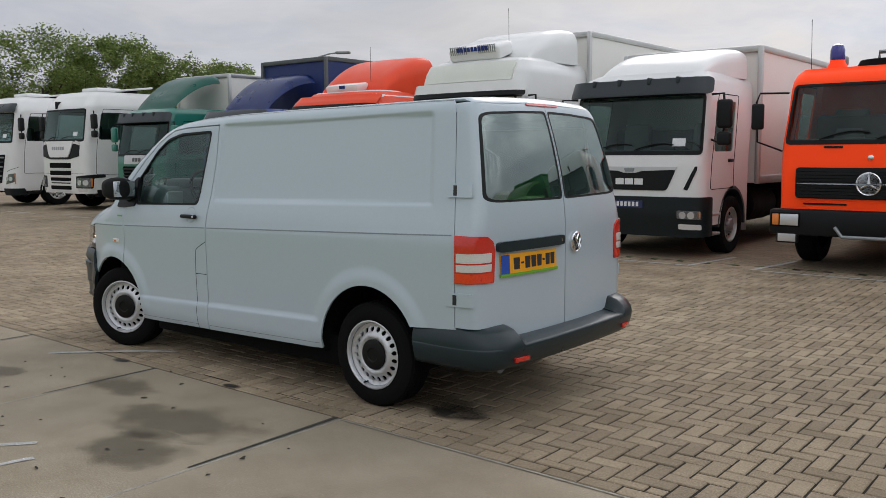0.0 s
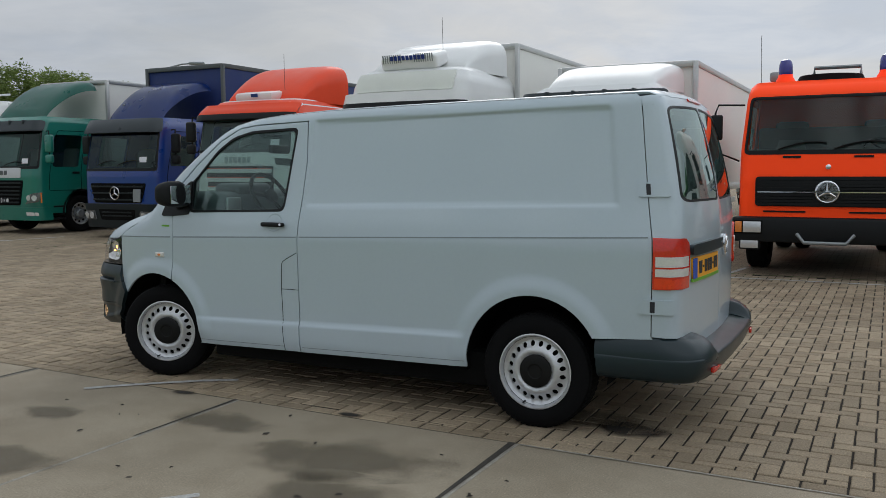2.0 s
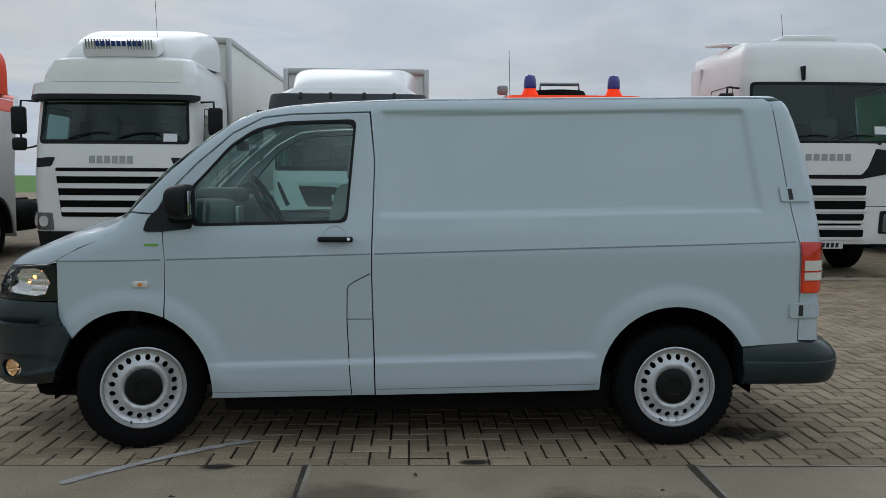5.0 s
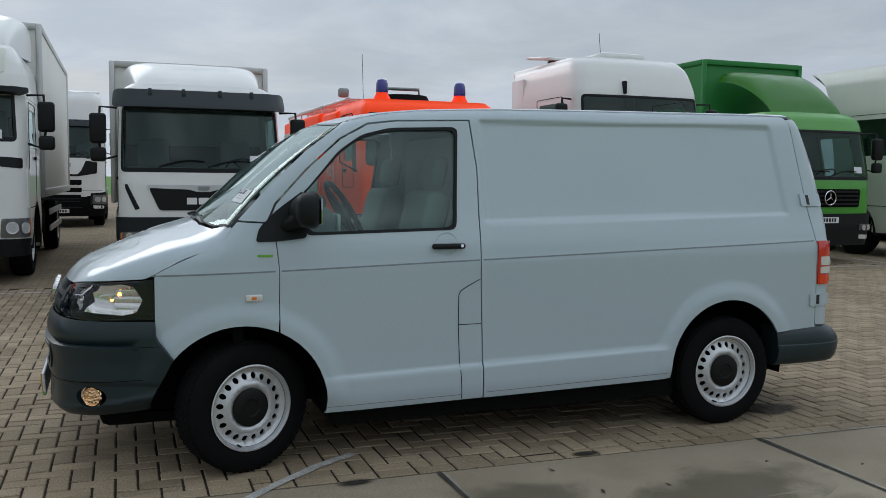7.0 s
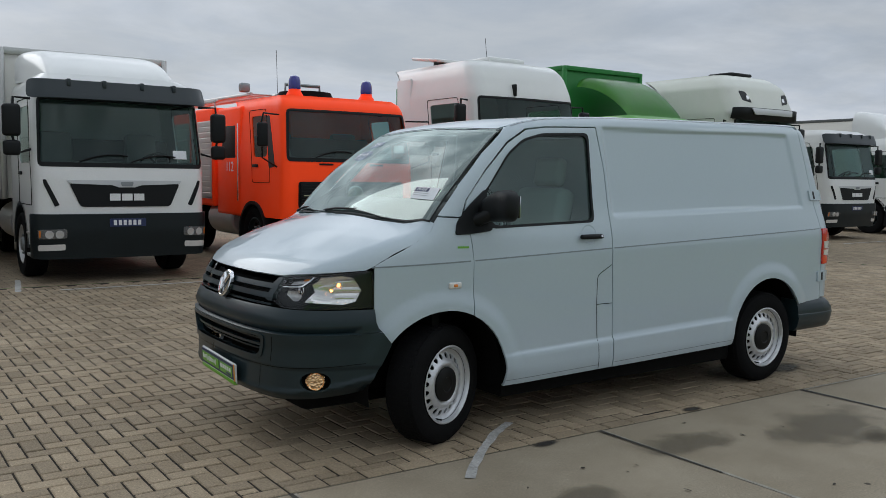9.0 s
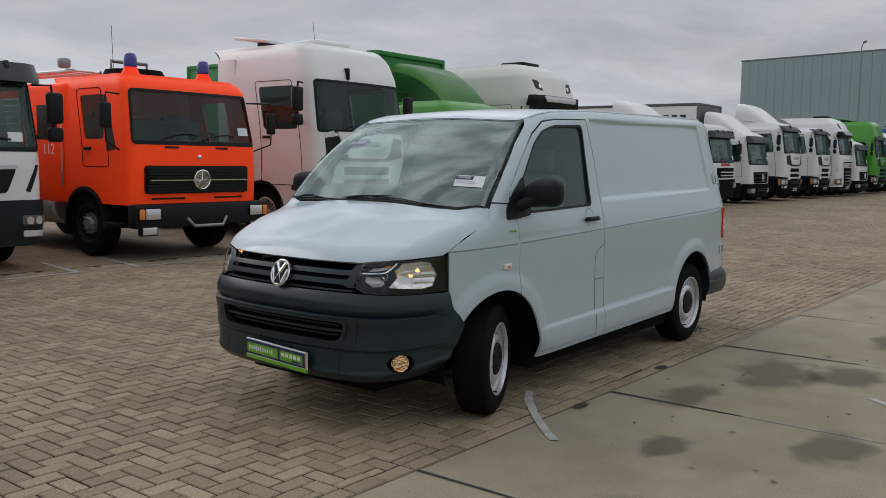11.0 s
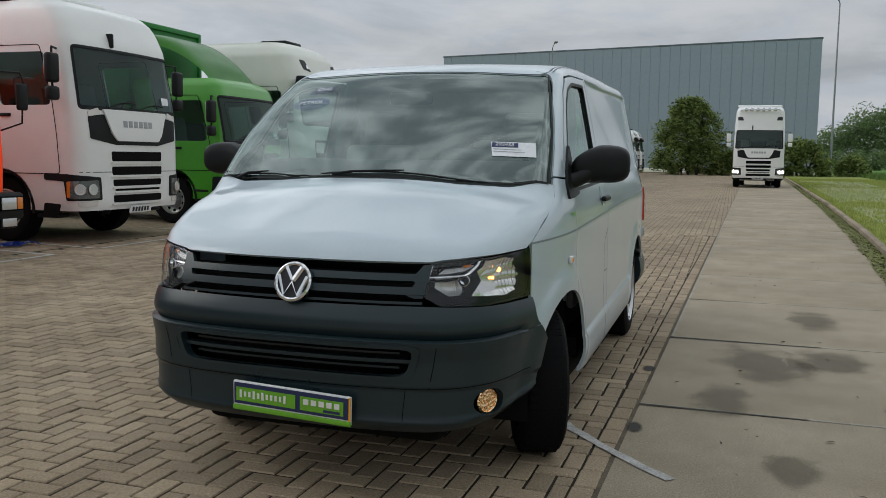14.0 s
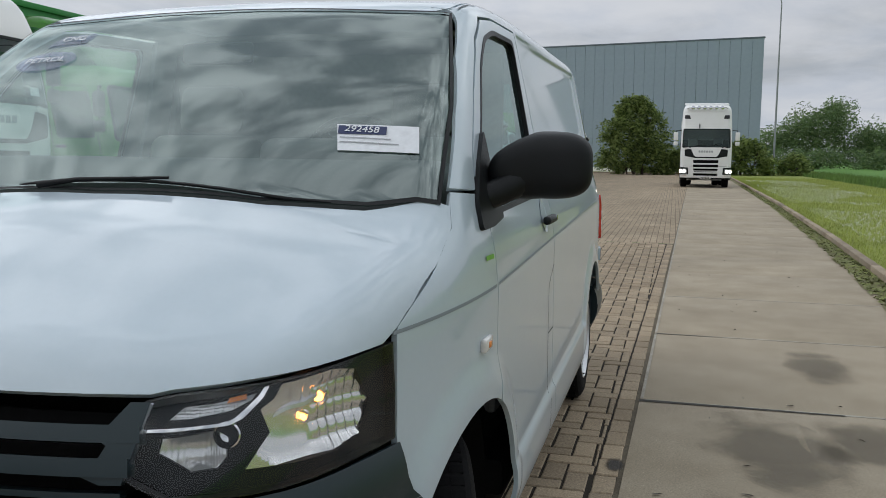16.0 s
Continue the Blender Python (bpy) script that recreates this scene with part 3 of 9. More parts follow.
def pavers():
    rng = random.Random(5)
    A, gap = 0.105, 0.0108
    vs, fs, singles = [], [], []
    nx, ny = int((PAVE_X1 - PAVE_X0) / A), int((PAVE_Y1 - 3.0) / A)
    def put(cx, cy, lx, ly):
        low = edge_y(cx) + 0.110
        if cy + ly / 2 < low + 0.02 or cy + ly / 2 > PAVE_Y1 or cx - lx / 2 < PAVE_X0 or cx + lx / 2 > PAVE_X1:
            return
        if cy - ly / 2 < low:
            top = cy + ly / 2
            cy, ly = (low + top) / 2, top - low
        z = rng.uniform(-0.0034, 0.0022)
        if -9.1 < cx < -7.4 and 4.1 < cy < 7.0 and len(singles) < 290:
            singles.append((cx, cy, lx > ly, z))
            return
        k = len(vs)
        v, f = brick_faces(cx + rng.uniform(-0.0015, 0.0015), cy + rng.uniform(-0.0015, 0.0015), lx - gap, ly - gap, z)
        vs.extend(v)
        fs.extend(tuple(k + i for i in q) for q in f)
    for i in range(-2, nx + 2):
        for j in range(0, ny + 2):
            r = (i - j) % 4
            x, y = PAVE_X0 + i * A, 3.0 + j * A
            if r == 0:
                put(x + A, y + A / 2, 2 * A, A)
            elif r == 3:
                put(x + A / 2, y + A, A, 2 * A)
    # one row of blocks laid along the concrete edge
    for row, (w, off) in enumerate(((0.105, 0.055),)):
        x = PAVE_X0 + 0.05 * row
        while x < PAVE_X1 - 0.2:
            k = len(vs)
            v, f = brick_faces(x + 0.105, edge_y(x) + off, 0.21 - gap, w - gap, rng.uniform(-0.003, 0.001))
            vs.extend(v)
            fs.extend(tuple(k + i for i in q) for q in f)
            x += 0.21
    me = bpy.data.meshes.new("paver_field")
    me.from_pydata(vs, [], fs)
    tagged(link_mesh("paver_field", me, M_PAVER, bed), "brown-grey herringbone paving blocks", kind="stuff")
    return singles


paver_singles = pavers()

strip = tagged(new("concrete_strip"), "pale worn concrete slab roadway strip along the yard", "concrete slabs", kind="structure")
sheet("slab_joint_bed", [(-90, edge_y(-90)), (90, edge_y(90)), (90, kerb_y(90)), (47, kerb_y(47)), (7.8, kerb_y(7.8)), (-5.4, kerb_y(-5.4)), (-30, kerb_y(-30)), (-60, kerb_y(-60)), (-90, 3.0)], -0.02, M_JOINT, "dark slab joints", parent=strip)


M_EDGE = ground_material("pale_joint_filler", (0.26, 0.235, 0.19), (0.42, 0.39, 0.33), 7.0, 0.8, 0.4)


def slabs():
    rng = random.Random(8)
    xs = [-3.755 + 2.0 * k for k in range(-30, 46)]
    for x0, x1 in zip(xs, xs[1:]):
        g = 0.008 if -12 < x0 < 1 else 0.003
        a, b = x0 + g, x1 - g
        bm = bmesh.new()
        top = [(a, edge_y(a) - 0.012), (b, edge_y(b) - 0.012), (b, kerb_y(b) + 0.22), (a, kerb_y(a) + 0.22)]
        if top[0][1] - top[3][1] < 0.3:
            bm.free()
            continue
        z = rng.uniform(-0.002, 0.002)
        lo = [bm.verts.new((x, y, z - 0.05)) for x, y in top]
        hi = [bm.verts.new((x, y, z)) for x, y in top]
        f = bm.faces.new(hi)
        for i in range(4):
            bm.faces.new((lo[i], lo[(i + 1) % 4], hi[(i + 1) % 4], hi[i]))
        bmesh.ops.bevel(bm, geom=list(f.edges), offset=0.007, segments=2, profile=0.6, affect="EDGES")
        part("slab", bm, M_CONC, strip)
        # pale steel angle on one side of the joint
        if -13 < x0 < 1:
            y0, y1 = kerb_y(x0) + 0.24, edge_y(x0) - 0.016
            box("joint_strip", strip, M_EDGE, (x0 + 0.004, (y0 + y1) / 2, -0.0082), (0.022, y1 - y0, 0.020), bevel=0, label="pale steel strip in the slab joint")


slabs()
M_BITUMEN = ground_material("bitumen_joint", (0.035, 0.031, 0.026), (0.075, 0.067, 0.055), 8.0, 0.8, 0.7)
for x, w, run in ((-9.755, 0.024, 0.9), (-7.755, 0.032, 1.0), (-5.755, 0.036, 0.9), (-3.755, 0.052, 1.1), (-1.755, 0.022, 0.5)):
    e = edge_y(x)
    sheet("joint_filler", [(x - w * 0.5, e - run), (x - w * 0.15, e - run), (x - 0.004, e - 0.01), (x - w * 0.9, e - 0.01)], 0.0046, M_BITUMEN, "black bitumen filling in the slab joint", parent=strip)
for k in range(0, 12):
    a, b = -3.755 + 2.0 * k + 0.02, -1.755 + 2.0 * k - 0.02
    sheet("slab_edge", [(a, edge_y(a) - 0.034), (b, edge_y(b) - 0.034), (b, edge_y(b) - 0.016), (a, edge_y(a) - 0.016)], 0.0044, M_EDGE, "pale worn edge of the slab", parent=strip)


sheet("edge_sand", [(-60, edge_y(-60) - 0.02), (80, edge_y(80) - 0.02), (80, edge_y(80) + 0.01), (-60, edge_y(-60) + 0.01)], -0.0045, ground_material("sand_in_the_edge_joint", (0.085, 0.07, 0.048), (0.16, 0.135, 0.095), 5.0, 0.95, 0.6, moss=0.5), "sand and moss filling the joint along the slabs", parent=strip)


def blob(name, cx, cy, rx, ry, rz, seed, z, material, label, thing_cat=None):
    """A flat irregular patch that lies on the ground."""
    rng = random.Random(seed)
    bm = bmesh.new()
    n = 40
    grow = rng.uniform(1.3, 1.5)
    vs = []
    for i in range(n):
        a = 2 * math.pi * i / n
        p = pose(cx, cy, z, 0, 0, rz) @ Vector((rx * grow * math.cos(a), ry * grow * math.sin(a), 0))
        vs.append(bm.verts.new(p))
    bm.faces.new(vs)
    ob = part(name, bm, material, None, smooth=False)
    tagged(ob, label, "stain" if not thing_cat else thing_cat, kind="structure")
    return ob


def stain_material(name, color, edge=0.75):
    """A damp patch that fades out towards its edge by a noise-broken mask."""
    m = bpy.data.materials.new(name)
    m.use_nodes = True
    n, l = m.node_tree.nodes, m.node_tree.links
    b = n["Principled BSDF"]
    b.inputs["Base Color"].default_value = (*color, 1)
    b.inputs["Roughness"].default_value = 0.7
    co = n.new("ShaderNodeTexCoord")
    sub = n.new("ShaderNodeVectorMath"); sub.operation = "MULTIPLY_ADD"
    sub.inputs[1].default_value, sub.inputs[2].default_value = (2, 2, 0), (-1, -1, 0)
    l.new(co.outputs["Generated"], sub.inputs[0])
    ln = n.new("ShaderNodeVectorMath"); ln.operation = "LENGTH"
    l.new(sub.outputs[0], ln.inputs[0])
    ns = n.new("ShaderNodeTexNoise"); ns.inputs["Scale"].default_value = 3.5; ns.inputs["Detail"].default_value = 6
    l.new(co.outputs["Object"], ns.inputs["Vector"])
    ad = n.new("ShaderNodeMath"); ad.operation = "MULTIPLY_ADD"; ad.inputs[1].default_value = 1.1; ad.inputs[2].default_value = -0.52
    l.new(ns.outputs["Fac"], ad.inputs[0])
    su = n.new("ShaderNodeMath"); su.operation = "ADD"
    l.new(ln.outputs["Value"], su.inputs[0]); l.new(ad.outputs[0], su.inputs[1])
    r = n.new("ShaderNodeMapRange"); r.interpolation_type = "SMOOTHSTEP"
    for k, v in (("From Min", 0.38), ("From Max", 0.80), ("To Min", edge), ("To Max", 0.0)):
        r.inputs[k].default_value = v
    l.new(su.outputs[0], r.inputs["Value"]); l.new(r.outputs[0], b.inputs["Alpha"])
    return m


M_DAMP = stain_material("damp_stain", (0.135, 0.112, 0.076), 0.50)
M_DARKMARK = stain_material("dark_mark", (0.02, 0.018, 0.016), 0.8)
for i, (x, y, rx, ry, rz) in enumerate(((-4.45, 3.02, 0.62, 0.24, 22), (-4.25, 2.55, 0.40, 0.26, 0), (-5.55, 3.28, 0.42, 0.16, 8), (-6.60, 2.96, 0.22, 0.13, 0), (-6.05, 2.22, 0.40, 0.2, 10), (-2.6, 2.55, 0.5, 0.2, 8), (-7.75, 2.7, 0.4, 0.25, 0))):
    blob("stain", x, y, rx, ry, rz, 20 + i, 0.0045, M_DAMP, "dark damp stain on the concrete")
blob("stain", -6.2, 3.70, 0.12, 0.05, 0, 42, 0.0045, M_DARKMARK, "dark oil stain beside the joint")
blob("stain", -4.9, 3.74, 0.10, 0.05, 0, 43, 0.0045, M_DARKMARK, "dark oil stain beside the joint")


# two darker patches on the paving by the rear wheel
blob("stain", -3.25, 4.22, 0.26, 0.16, 20, 44, 0.0045, M_DARKMARK, "small dark patch on the block paving under the van's tail")
blob("stain", -3.60, 4.32, 0.50, 0.22, 8, 45, 0.0045, M_DAMP, "wide brown patch on the block paving under the van's tail")


def line_mark(pts, w, label, seed=1):
    bm = bmesh.new()
    d = densify(pts, 0.06, closed=False)
    rng = random.Random(seed)
    rows = []
    for i, p in enumerate(d):
        a, b = Vector(d[max(i - 1, 0)]), Vector(d[min(i + 1, len(d) - 1)])
        t = (b - a).normalized()
        k = Vector((-t.y, t.x)) * w / 2
        rows.append([bm.verts.new((p[0] + s * k.x * rng.uniform(0.7, 1.1), p[1] + s * k.y * rng.uniform(0.7, 1.1), 0.0042)) for s in (-1, 1)])
    for p, q in zip(rows, rows[1:]):
        bm.faces.new((p[0], p[1], q[1], q[0]))
    ob = part("line_marking", bm, M_LINE, None, smooth=False)
    return tagged(ob, label, "line marking", kind="structure")


line_mark([(-6.92, 3.47), (-6.80, 3.60), (-6.58, 3.81), (-6.34, 4.01), (-6.12, 4.14)], 0.06, "short worn white paint line across the slab edge")
line_mark([(-5.35, 1.74), (-5.05, 2.02), (-4.79, 2.30)], 0.05, "short worn white paint line on the concrete", 2)
line_mark([(-4.62, 1.94), (-4.56, 2.17)], 0.05, "short worn white paint line on the concrete", 3)
for x0, x1 in ((-30.0, -24.0), (-22.0, -19.0), (-14.5, -11.5), (-10.9, -8.2), (-7.2, -4.95), (-3.95, -1.3), (-0.4, 2.6), (3.3, 6.2), (7, 10), (10.6, 13.5)):
    line_mark([(x0, 11.86), (x1, 11.86)], 0.08, "white parking bay line on the paving", int(x0 * 7))
for x in (-26.5, -22.8, -19.1, -15.4, -11.4, -7.6, -4.9, -4.0, -1.25, -0.35, 2.7, 6.4, 10.2):
    line_mark([(x - 0.08, 11.9), (x + 0.12, 13.2)], 0.08, "white parking bay line on the paving", int(x * 11))


# kerb of single stones, gutter and verge
kerb = tagged(new("kerb"), "low weathered concrete kerb along the grass verge", "kerb", kind="structure")
KX = [-2 + i * 1.0 for i in range(68)]
for a, b in zip(KX, KX[1:]):
    ya, yb = kerb_y(a), kerb_y(b)
    g = math.atan2(yb - ya, b - a)
    box("kerb_stone", kerb, M_KERB, ((a + b) / 2, (ya + yb) / 2, 0.02), (0.985, 0.12, 0.16), rot=(0, 0, math.degrees(g)), bevel=0.015)


def strip_mesh(name, off0, off1, z, material, label, x0=-60, x1=92, step=1.0, parent=None, wob=0.0):
    bm = bmesh.new()
    rng = random.Random(3)
    rows = []
    x = x0
    while x <= x1:
        rows.append([bm.verts.new((x, kerb_y(x) + off0 + rng.uniform(-wob, wob), z)), bm.verts.new((x, kerb_y(x) + off1 + rng.uniform(-wob, wob), z))])
        x += step
    for p, q in zip(rows, rows[1:]):
        bm.faces.new((p[0], p[1], q[1], q[0]))
    return tagged(part(name, bm, material, parent, smooth=False), label, kind="structure")


strip_mesh("gutter", 0.05, 0.30, 0.004, M_DIRT, "gutter full of leaf litter and weeds", x0=-2, wob=0.05, step=0.25)
strip_mesh("grass_verge", -0.05, -6.5, 0.075, M_GRASS0, "mown grass verge behind the kerb", x0=-2)
strip_mesh("grass_verge", -0.42, -6.5, 0.0, M_GRASS0, "mown grass verge behind the edging tiles", x0=-60, x1=-2)
tiles = tagged(new("edging_tiles"), "weathered flush concrete edging tiles with weeds", "edging", kind="structure")
for i in range(40):
    for j in range(2):
        x = -13.8 + i * 0.3
        box("tile", tiles, M_KERB, (x, kerb_y(x) + 0.055 - 0.3 * j, -0.03), (0.29, 0.29, 0.055), rot=(0, 0, -2.5), bevel=0.006)


def weed(x, y, seed, r=0.05):
    """A rosette of broad leaves growing from a joint."""
    rng = random.Random(seed)
    t = thing("weed", "small broad-leaved green weed growing from a joint", "weed", (x, y, 0))
    for k in range(9):
        a = k * 0.7 + rng.uniform(-0.2, 0.2)
        bm = bmesh.new()
        ln, w = r * rng.uniform(0.7, 1.2), r * 0.28
        d, s = Vector((math.cos(a), math.sin(a), 0)), Vector((-math.sin(a), math.cos(a), 0))
        row = [[bm.verts.new(d * ln * u + s * (w * q * v) + Vector((0, 0, 0.004 + h - 0.006 * abs(q)))) for q in (-1, 0, 1)] for u, v, h in ((0.1, 0.3, 0.005), (0.45, 1.0, r * 0.5), (0.8, 0.8, r * 0.55), (1.0, 0.1, r * 0.4))]
        for p, q in zip(row, row[1:]):
            for i in range(2):
                bm.faces.new((p[i], p[i + 1], q[i + 1], q[i]))
        part("leaf", bm, M_WEED, t)


M_WEED = mat("weed_green", (0.10, 0.19, 0.035), 0.6, vary=0.3)
weed(-4.82, 1.61, 3, 0.075)
weed(-5.12, 1.70, 4, 0.05)
weed(-4.98, 1.66, 5, 0.04)


def litter():
    """Dark dry leaves and chips on the concrete."""
    rng = random.Random(21)
    spots = [(-4.75, 3.17), (-6.77, 3.2), (-6.78, 2.32), (-6.68, 2.44), (-5.18, 2.52), (-4.36, 2.48), (-6.07, 3.15), (-5.57, 3.71), (-4.39, 2.10), (-5.11, 3.19)]
    spots += [(rng.uniform(-9, 14), 0) for _ in range(70)]
    vs, fs = [], []
    for x, y in spots:
        y = y or rng.uniform(kerb_y(x) + 0.35, edge_y(x) - 0.1)
        a, r = rng.uniform(0, 3.14), rng.uniform(0.010, 0.028)
        c, q = math.cos(a), math.sin(a)
        k = len(vs)
        for u, v, z in ((-1, 0, 0.006), (-0.3, 0.3, 0.012), (0.6, 0.28, 0.009), (1, 0, 0.008), (0.5, -0.3, 0.006), (-0.4, -0.28, 0.007)):
            vs.append((x + r * (u * c - v * q), y + r * (u * q + v * c), z))
        fs += [(k, k + 3, k + 2, k + 1), (k, k + 5, k + 4, k + 3)]
    me = bpy.data.meshes.new("leaf_litter")
    me.from_pydata(vs, [], fs)
    tagged(link_mesh("leaf_litter", me, mat("dry_leaf", (0.035, 0.026, 0.018), 0.8, vary=0.4)), "dark dry leaves scattered on the concrete", "leaves", kind="stuff")


litter()


def grass():
    """Blades, leaves and white flower heads, thick where the verge is seen close."""
    rng = random.Random(11)
    vs, fs = [], []
    for _ in range(52000):
        x = -2 + 62 * rng.random() ** 1.7
        off = -0.05 - 6.2 * rng.random() ** 1.3
        y = kerb_y(x) + off
        s = 1.0 + x * 0.03
        h, w, a = rng.uniform(0.03, 0.09) * s ** 0.5, rng.uniform(0.004, 0.008) * s, rng.uniform(0, 6.28)
        k = len(vs)
        dx, dy = math.cos(a) * w, math.sin(a) * w
        lx, ly = rng.uniform(-0.04, 0.04), rng.uniform(-0.04, 0.04)
        vs += [(x - dx, y - dy, 0.07), (x + dx, y + dy, 0.07), (x + lx, y + ly, 0.07 + h)]
        fs.append((k, k + 1, k + 2))
    me = bpy.data.meshes.new("grass")
    me.from_pydata(vs, [], fs)
    tagged(link_mesh("grass", me, mat("grass_blade", (0.31, 0.36, 0.08), 0.8, vary=0.4, scale=1.0, fine=9)), "short green grass with clover", "grass", kind="stuff")
    vs, fs = [], []
    for _ in range(9000):
        x = 0.5 + 50 * rng.random() ** 1.5
        y = kerb_y(x) - 0.4 - 3.6 * rng.random()
        if noise.noise(Vector((x * 0.25, y * 0.5, 3))) < -0.12:
            continue
        r, z = rng.uniform(0.006, 0.010) * (1 + x * 0.015), rng.uniform(0.10, 0.16)
        k = len(vs)
        vs += [(x - r, y, z), (x, y - r, z), (x + r, y, z), (x, y + r, z), (x, y, z + r), (x, y, z - r)]
        for i in range(4):
            fs += [(k + i, k + (i + 1) % 4, k + 4), (k + (i + 1) % 4, k + i, k + 5)]
    me = bpy.data.meshes.new("daisies")
    me.from_pydata(vs, [], fs)
    tagged(link_mesh("clover_flowers", me, mat("white_petal", (0.72, 0.72, 0.66), 0.8)), "scattered white clover flowers in the grass", "flowers", kind="stuff")
    vs, fs = [], []
    for _ in range(7500):
        x = -3 + 45 * rng.random() ** 1.6
        y = kerb_y(x) + 0.05 + 0.28 * rng.random() ** 1.3
        k = len(vs)
        a = rng.uniform(0, 6.28)
        r = rng.uniform(0.010, 0.034)
        for q in range(3):
            vs.append((x + r * math.cos(a + q * 2.1), y + r * math.sin(a + q * 2.1), 0.006 + rng.uniform(0, 0.03)))
        fs.append((k, k + 1, k + 2))
    me = bpy.data.meshes.new("gutter_weeds")
    me.from_pydata(vs, [], fs)
    tagged(link_mesh("gutter_weeds", me, mat("weed_leaf", (0.17, 0.19, 0.055), 0.85, vary=0.5, scale=2.0, fine=30)), "small weeds and dead leaves in the gutter", "weeds", kind="stuff")


grass()


# ---- the van's outer form ----
def smax(a, b, k):
    h = np.clip(0.5 + 0.5 * (a - b) / k, 0, 1)
    return b + (a - b) * h + k * h * (1 - h)


def sstep(x, a, b):
    t = np.clip((x - a) / (b - a), 0, 1)
    return t * t * (3 - 2 * t)


TOP_U = [0.0, 0.1, 0.2, 0.4, 0.6, 0.8, 0.9, 1.0, 1.1, 1.2, 1.3, 1.4, 1.5, 1.6, 1.75, 2.0, 2.4, 3.0, 4.0, 4.5, 4.8]
TOP_Z = [0.945, 1.005, 1.05, 1.136, 1.218, 1.277, 1.366, 1.452, 1.534, 1.613, 1.688, 1.760, 1.828, 1.864, 1.894, 1.918, 1.938, 1.951, 1.966, 1.975, 1.96]
_uu = np.linspace(0, 4.8, 481)
_tz = np.interp(_uu, TOP_U, TOP_Z)
_soft = np.convolve(np.pad(_tz, 6, mode="edge"), np.ones(13) / 13, mode="valid")
_hard = np.convolve(np.pad(_tz, 2, mode="edge"), np.ones(5) / 5, mode="valid")
_k = sstep(np.abs(_uu - 0.80), 0.05, 0.13)
_tz = _hard * (1 - _k) + _soft * _k
ARCHES = ((0.975, 0.345, 0.425), (3.915, 0.375, 0.415))


def half_width(u, z, detail=True):
    s = z - 1.05
    w = 0.937 - 0.216 * (0.5 * (s + np.sqrt(s * s + 0.006)) - 0.018 - 0.06 * np.exp(-((s - 0.1) / 0.12) ** 2))
    w = w - 0.085 * np.clip((1.2 - u) / 0.65, 0, 2) ** 1.9
    w = w - 0.03 * np.clip((u - 4.1) / 0.6, 0, 2) ** 2
    w = w - 0.05 * np.clip((0.40 - z) / 0.12, 0, 2) ** 2 * 0.5
    if detail:
        crease = 0.462 + 0.024 * (u - 1.0)
        w = w + 0.016 * (1 - sstep(z, crease - 0.016, crease + 0.020)) * sstep(u, 1.25, 1.6) * (1 - sstep(u, 3.4, 3.52))
        for cu, cz, r in ARCHES:
            d = np.sqrt((u - cu) ** 2 + (z - cz) ** 2)
            w = w + 0.016 * (1 - sstep(d, r + 0.03, r + 0.13)) * sstep(z, 0.3, 0.42)
        m = sstep(u, 2.285, 2.325) * (1 - sstep(u + 0.14 * (z - 1.6), 4.325, 4.375)) * sstep(z, 1.262 + 0.016 * (u - 2.3), 1.297 + 0.016 * (u - 2.3)) * (1 - sstep(z, 1.822 + 0.013 * (u - 2.3), 1.85 + 0.013 * (u - 2.3)))
        w = w - 0.017 * m
        belt = 1.006 + 0.0297 * u
        w = w + 0.004 * (1 - sstep(z, belt - 0.02, belt + 0.03)) * sstep(u, 0.5, 0.8)
    return w


def van_field(p, detail=True):
    """Below zero inside the body. p: columns u (back from the nose), v (across), z."""
    u, v, z = p[..., 0], np.abs(p[..., 1]), p[..., 2]
    side = v - half_width(u, z, detail)
    ub = u - (0.05 * (1 - sstep(u, 1.5, 2.0)) + 0.07 * sstep(u, 0.45, 0.85) * (1 - sstep(u, 0.88, 1.2))) * v * v
    crown = 0.04 + 0.05 * (1 - sstep(u, 0.75, 1.0)) - 0.02 * sstep(u, 0.8, 1.1) * (1 - sstep(u, 1.3, 1.7))
    top = (z - np.interp(ub, _uu, _tz) + crown * v * v) * (0.72 + 0.26 * sstep(u, 1.5, 1.9))
    uf = 0.045 + 0.20 * (v / 0.9) ** 3.2 + 0.035 * v * v + 0.12 * np.clip(z - 0.74, 0, 1) ** 1.0 * 1.3 + 0.25 * np.clip(0.34 - z, 0, 1)
    nose = (uf - u) * 0.95
    ur = 4.80 - 0.065 * (v / 0.9) ** 2 - 0.17 * np.clip((z - 1.12) / 0.8, 0, 2) ** 1.7
    tail = (u - ur) * 0.95
    d = smax(side, top, 0.09)
    d = smax(d, nose, 0.14)
    return smax(d, tail, 0.07)


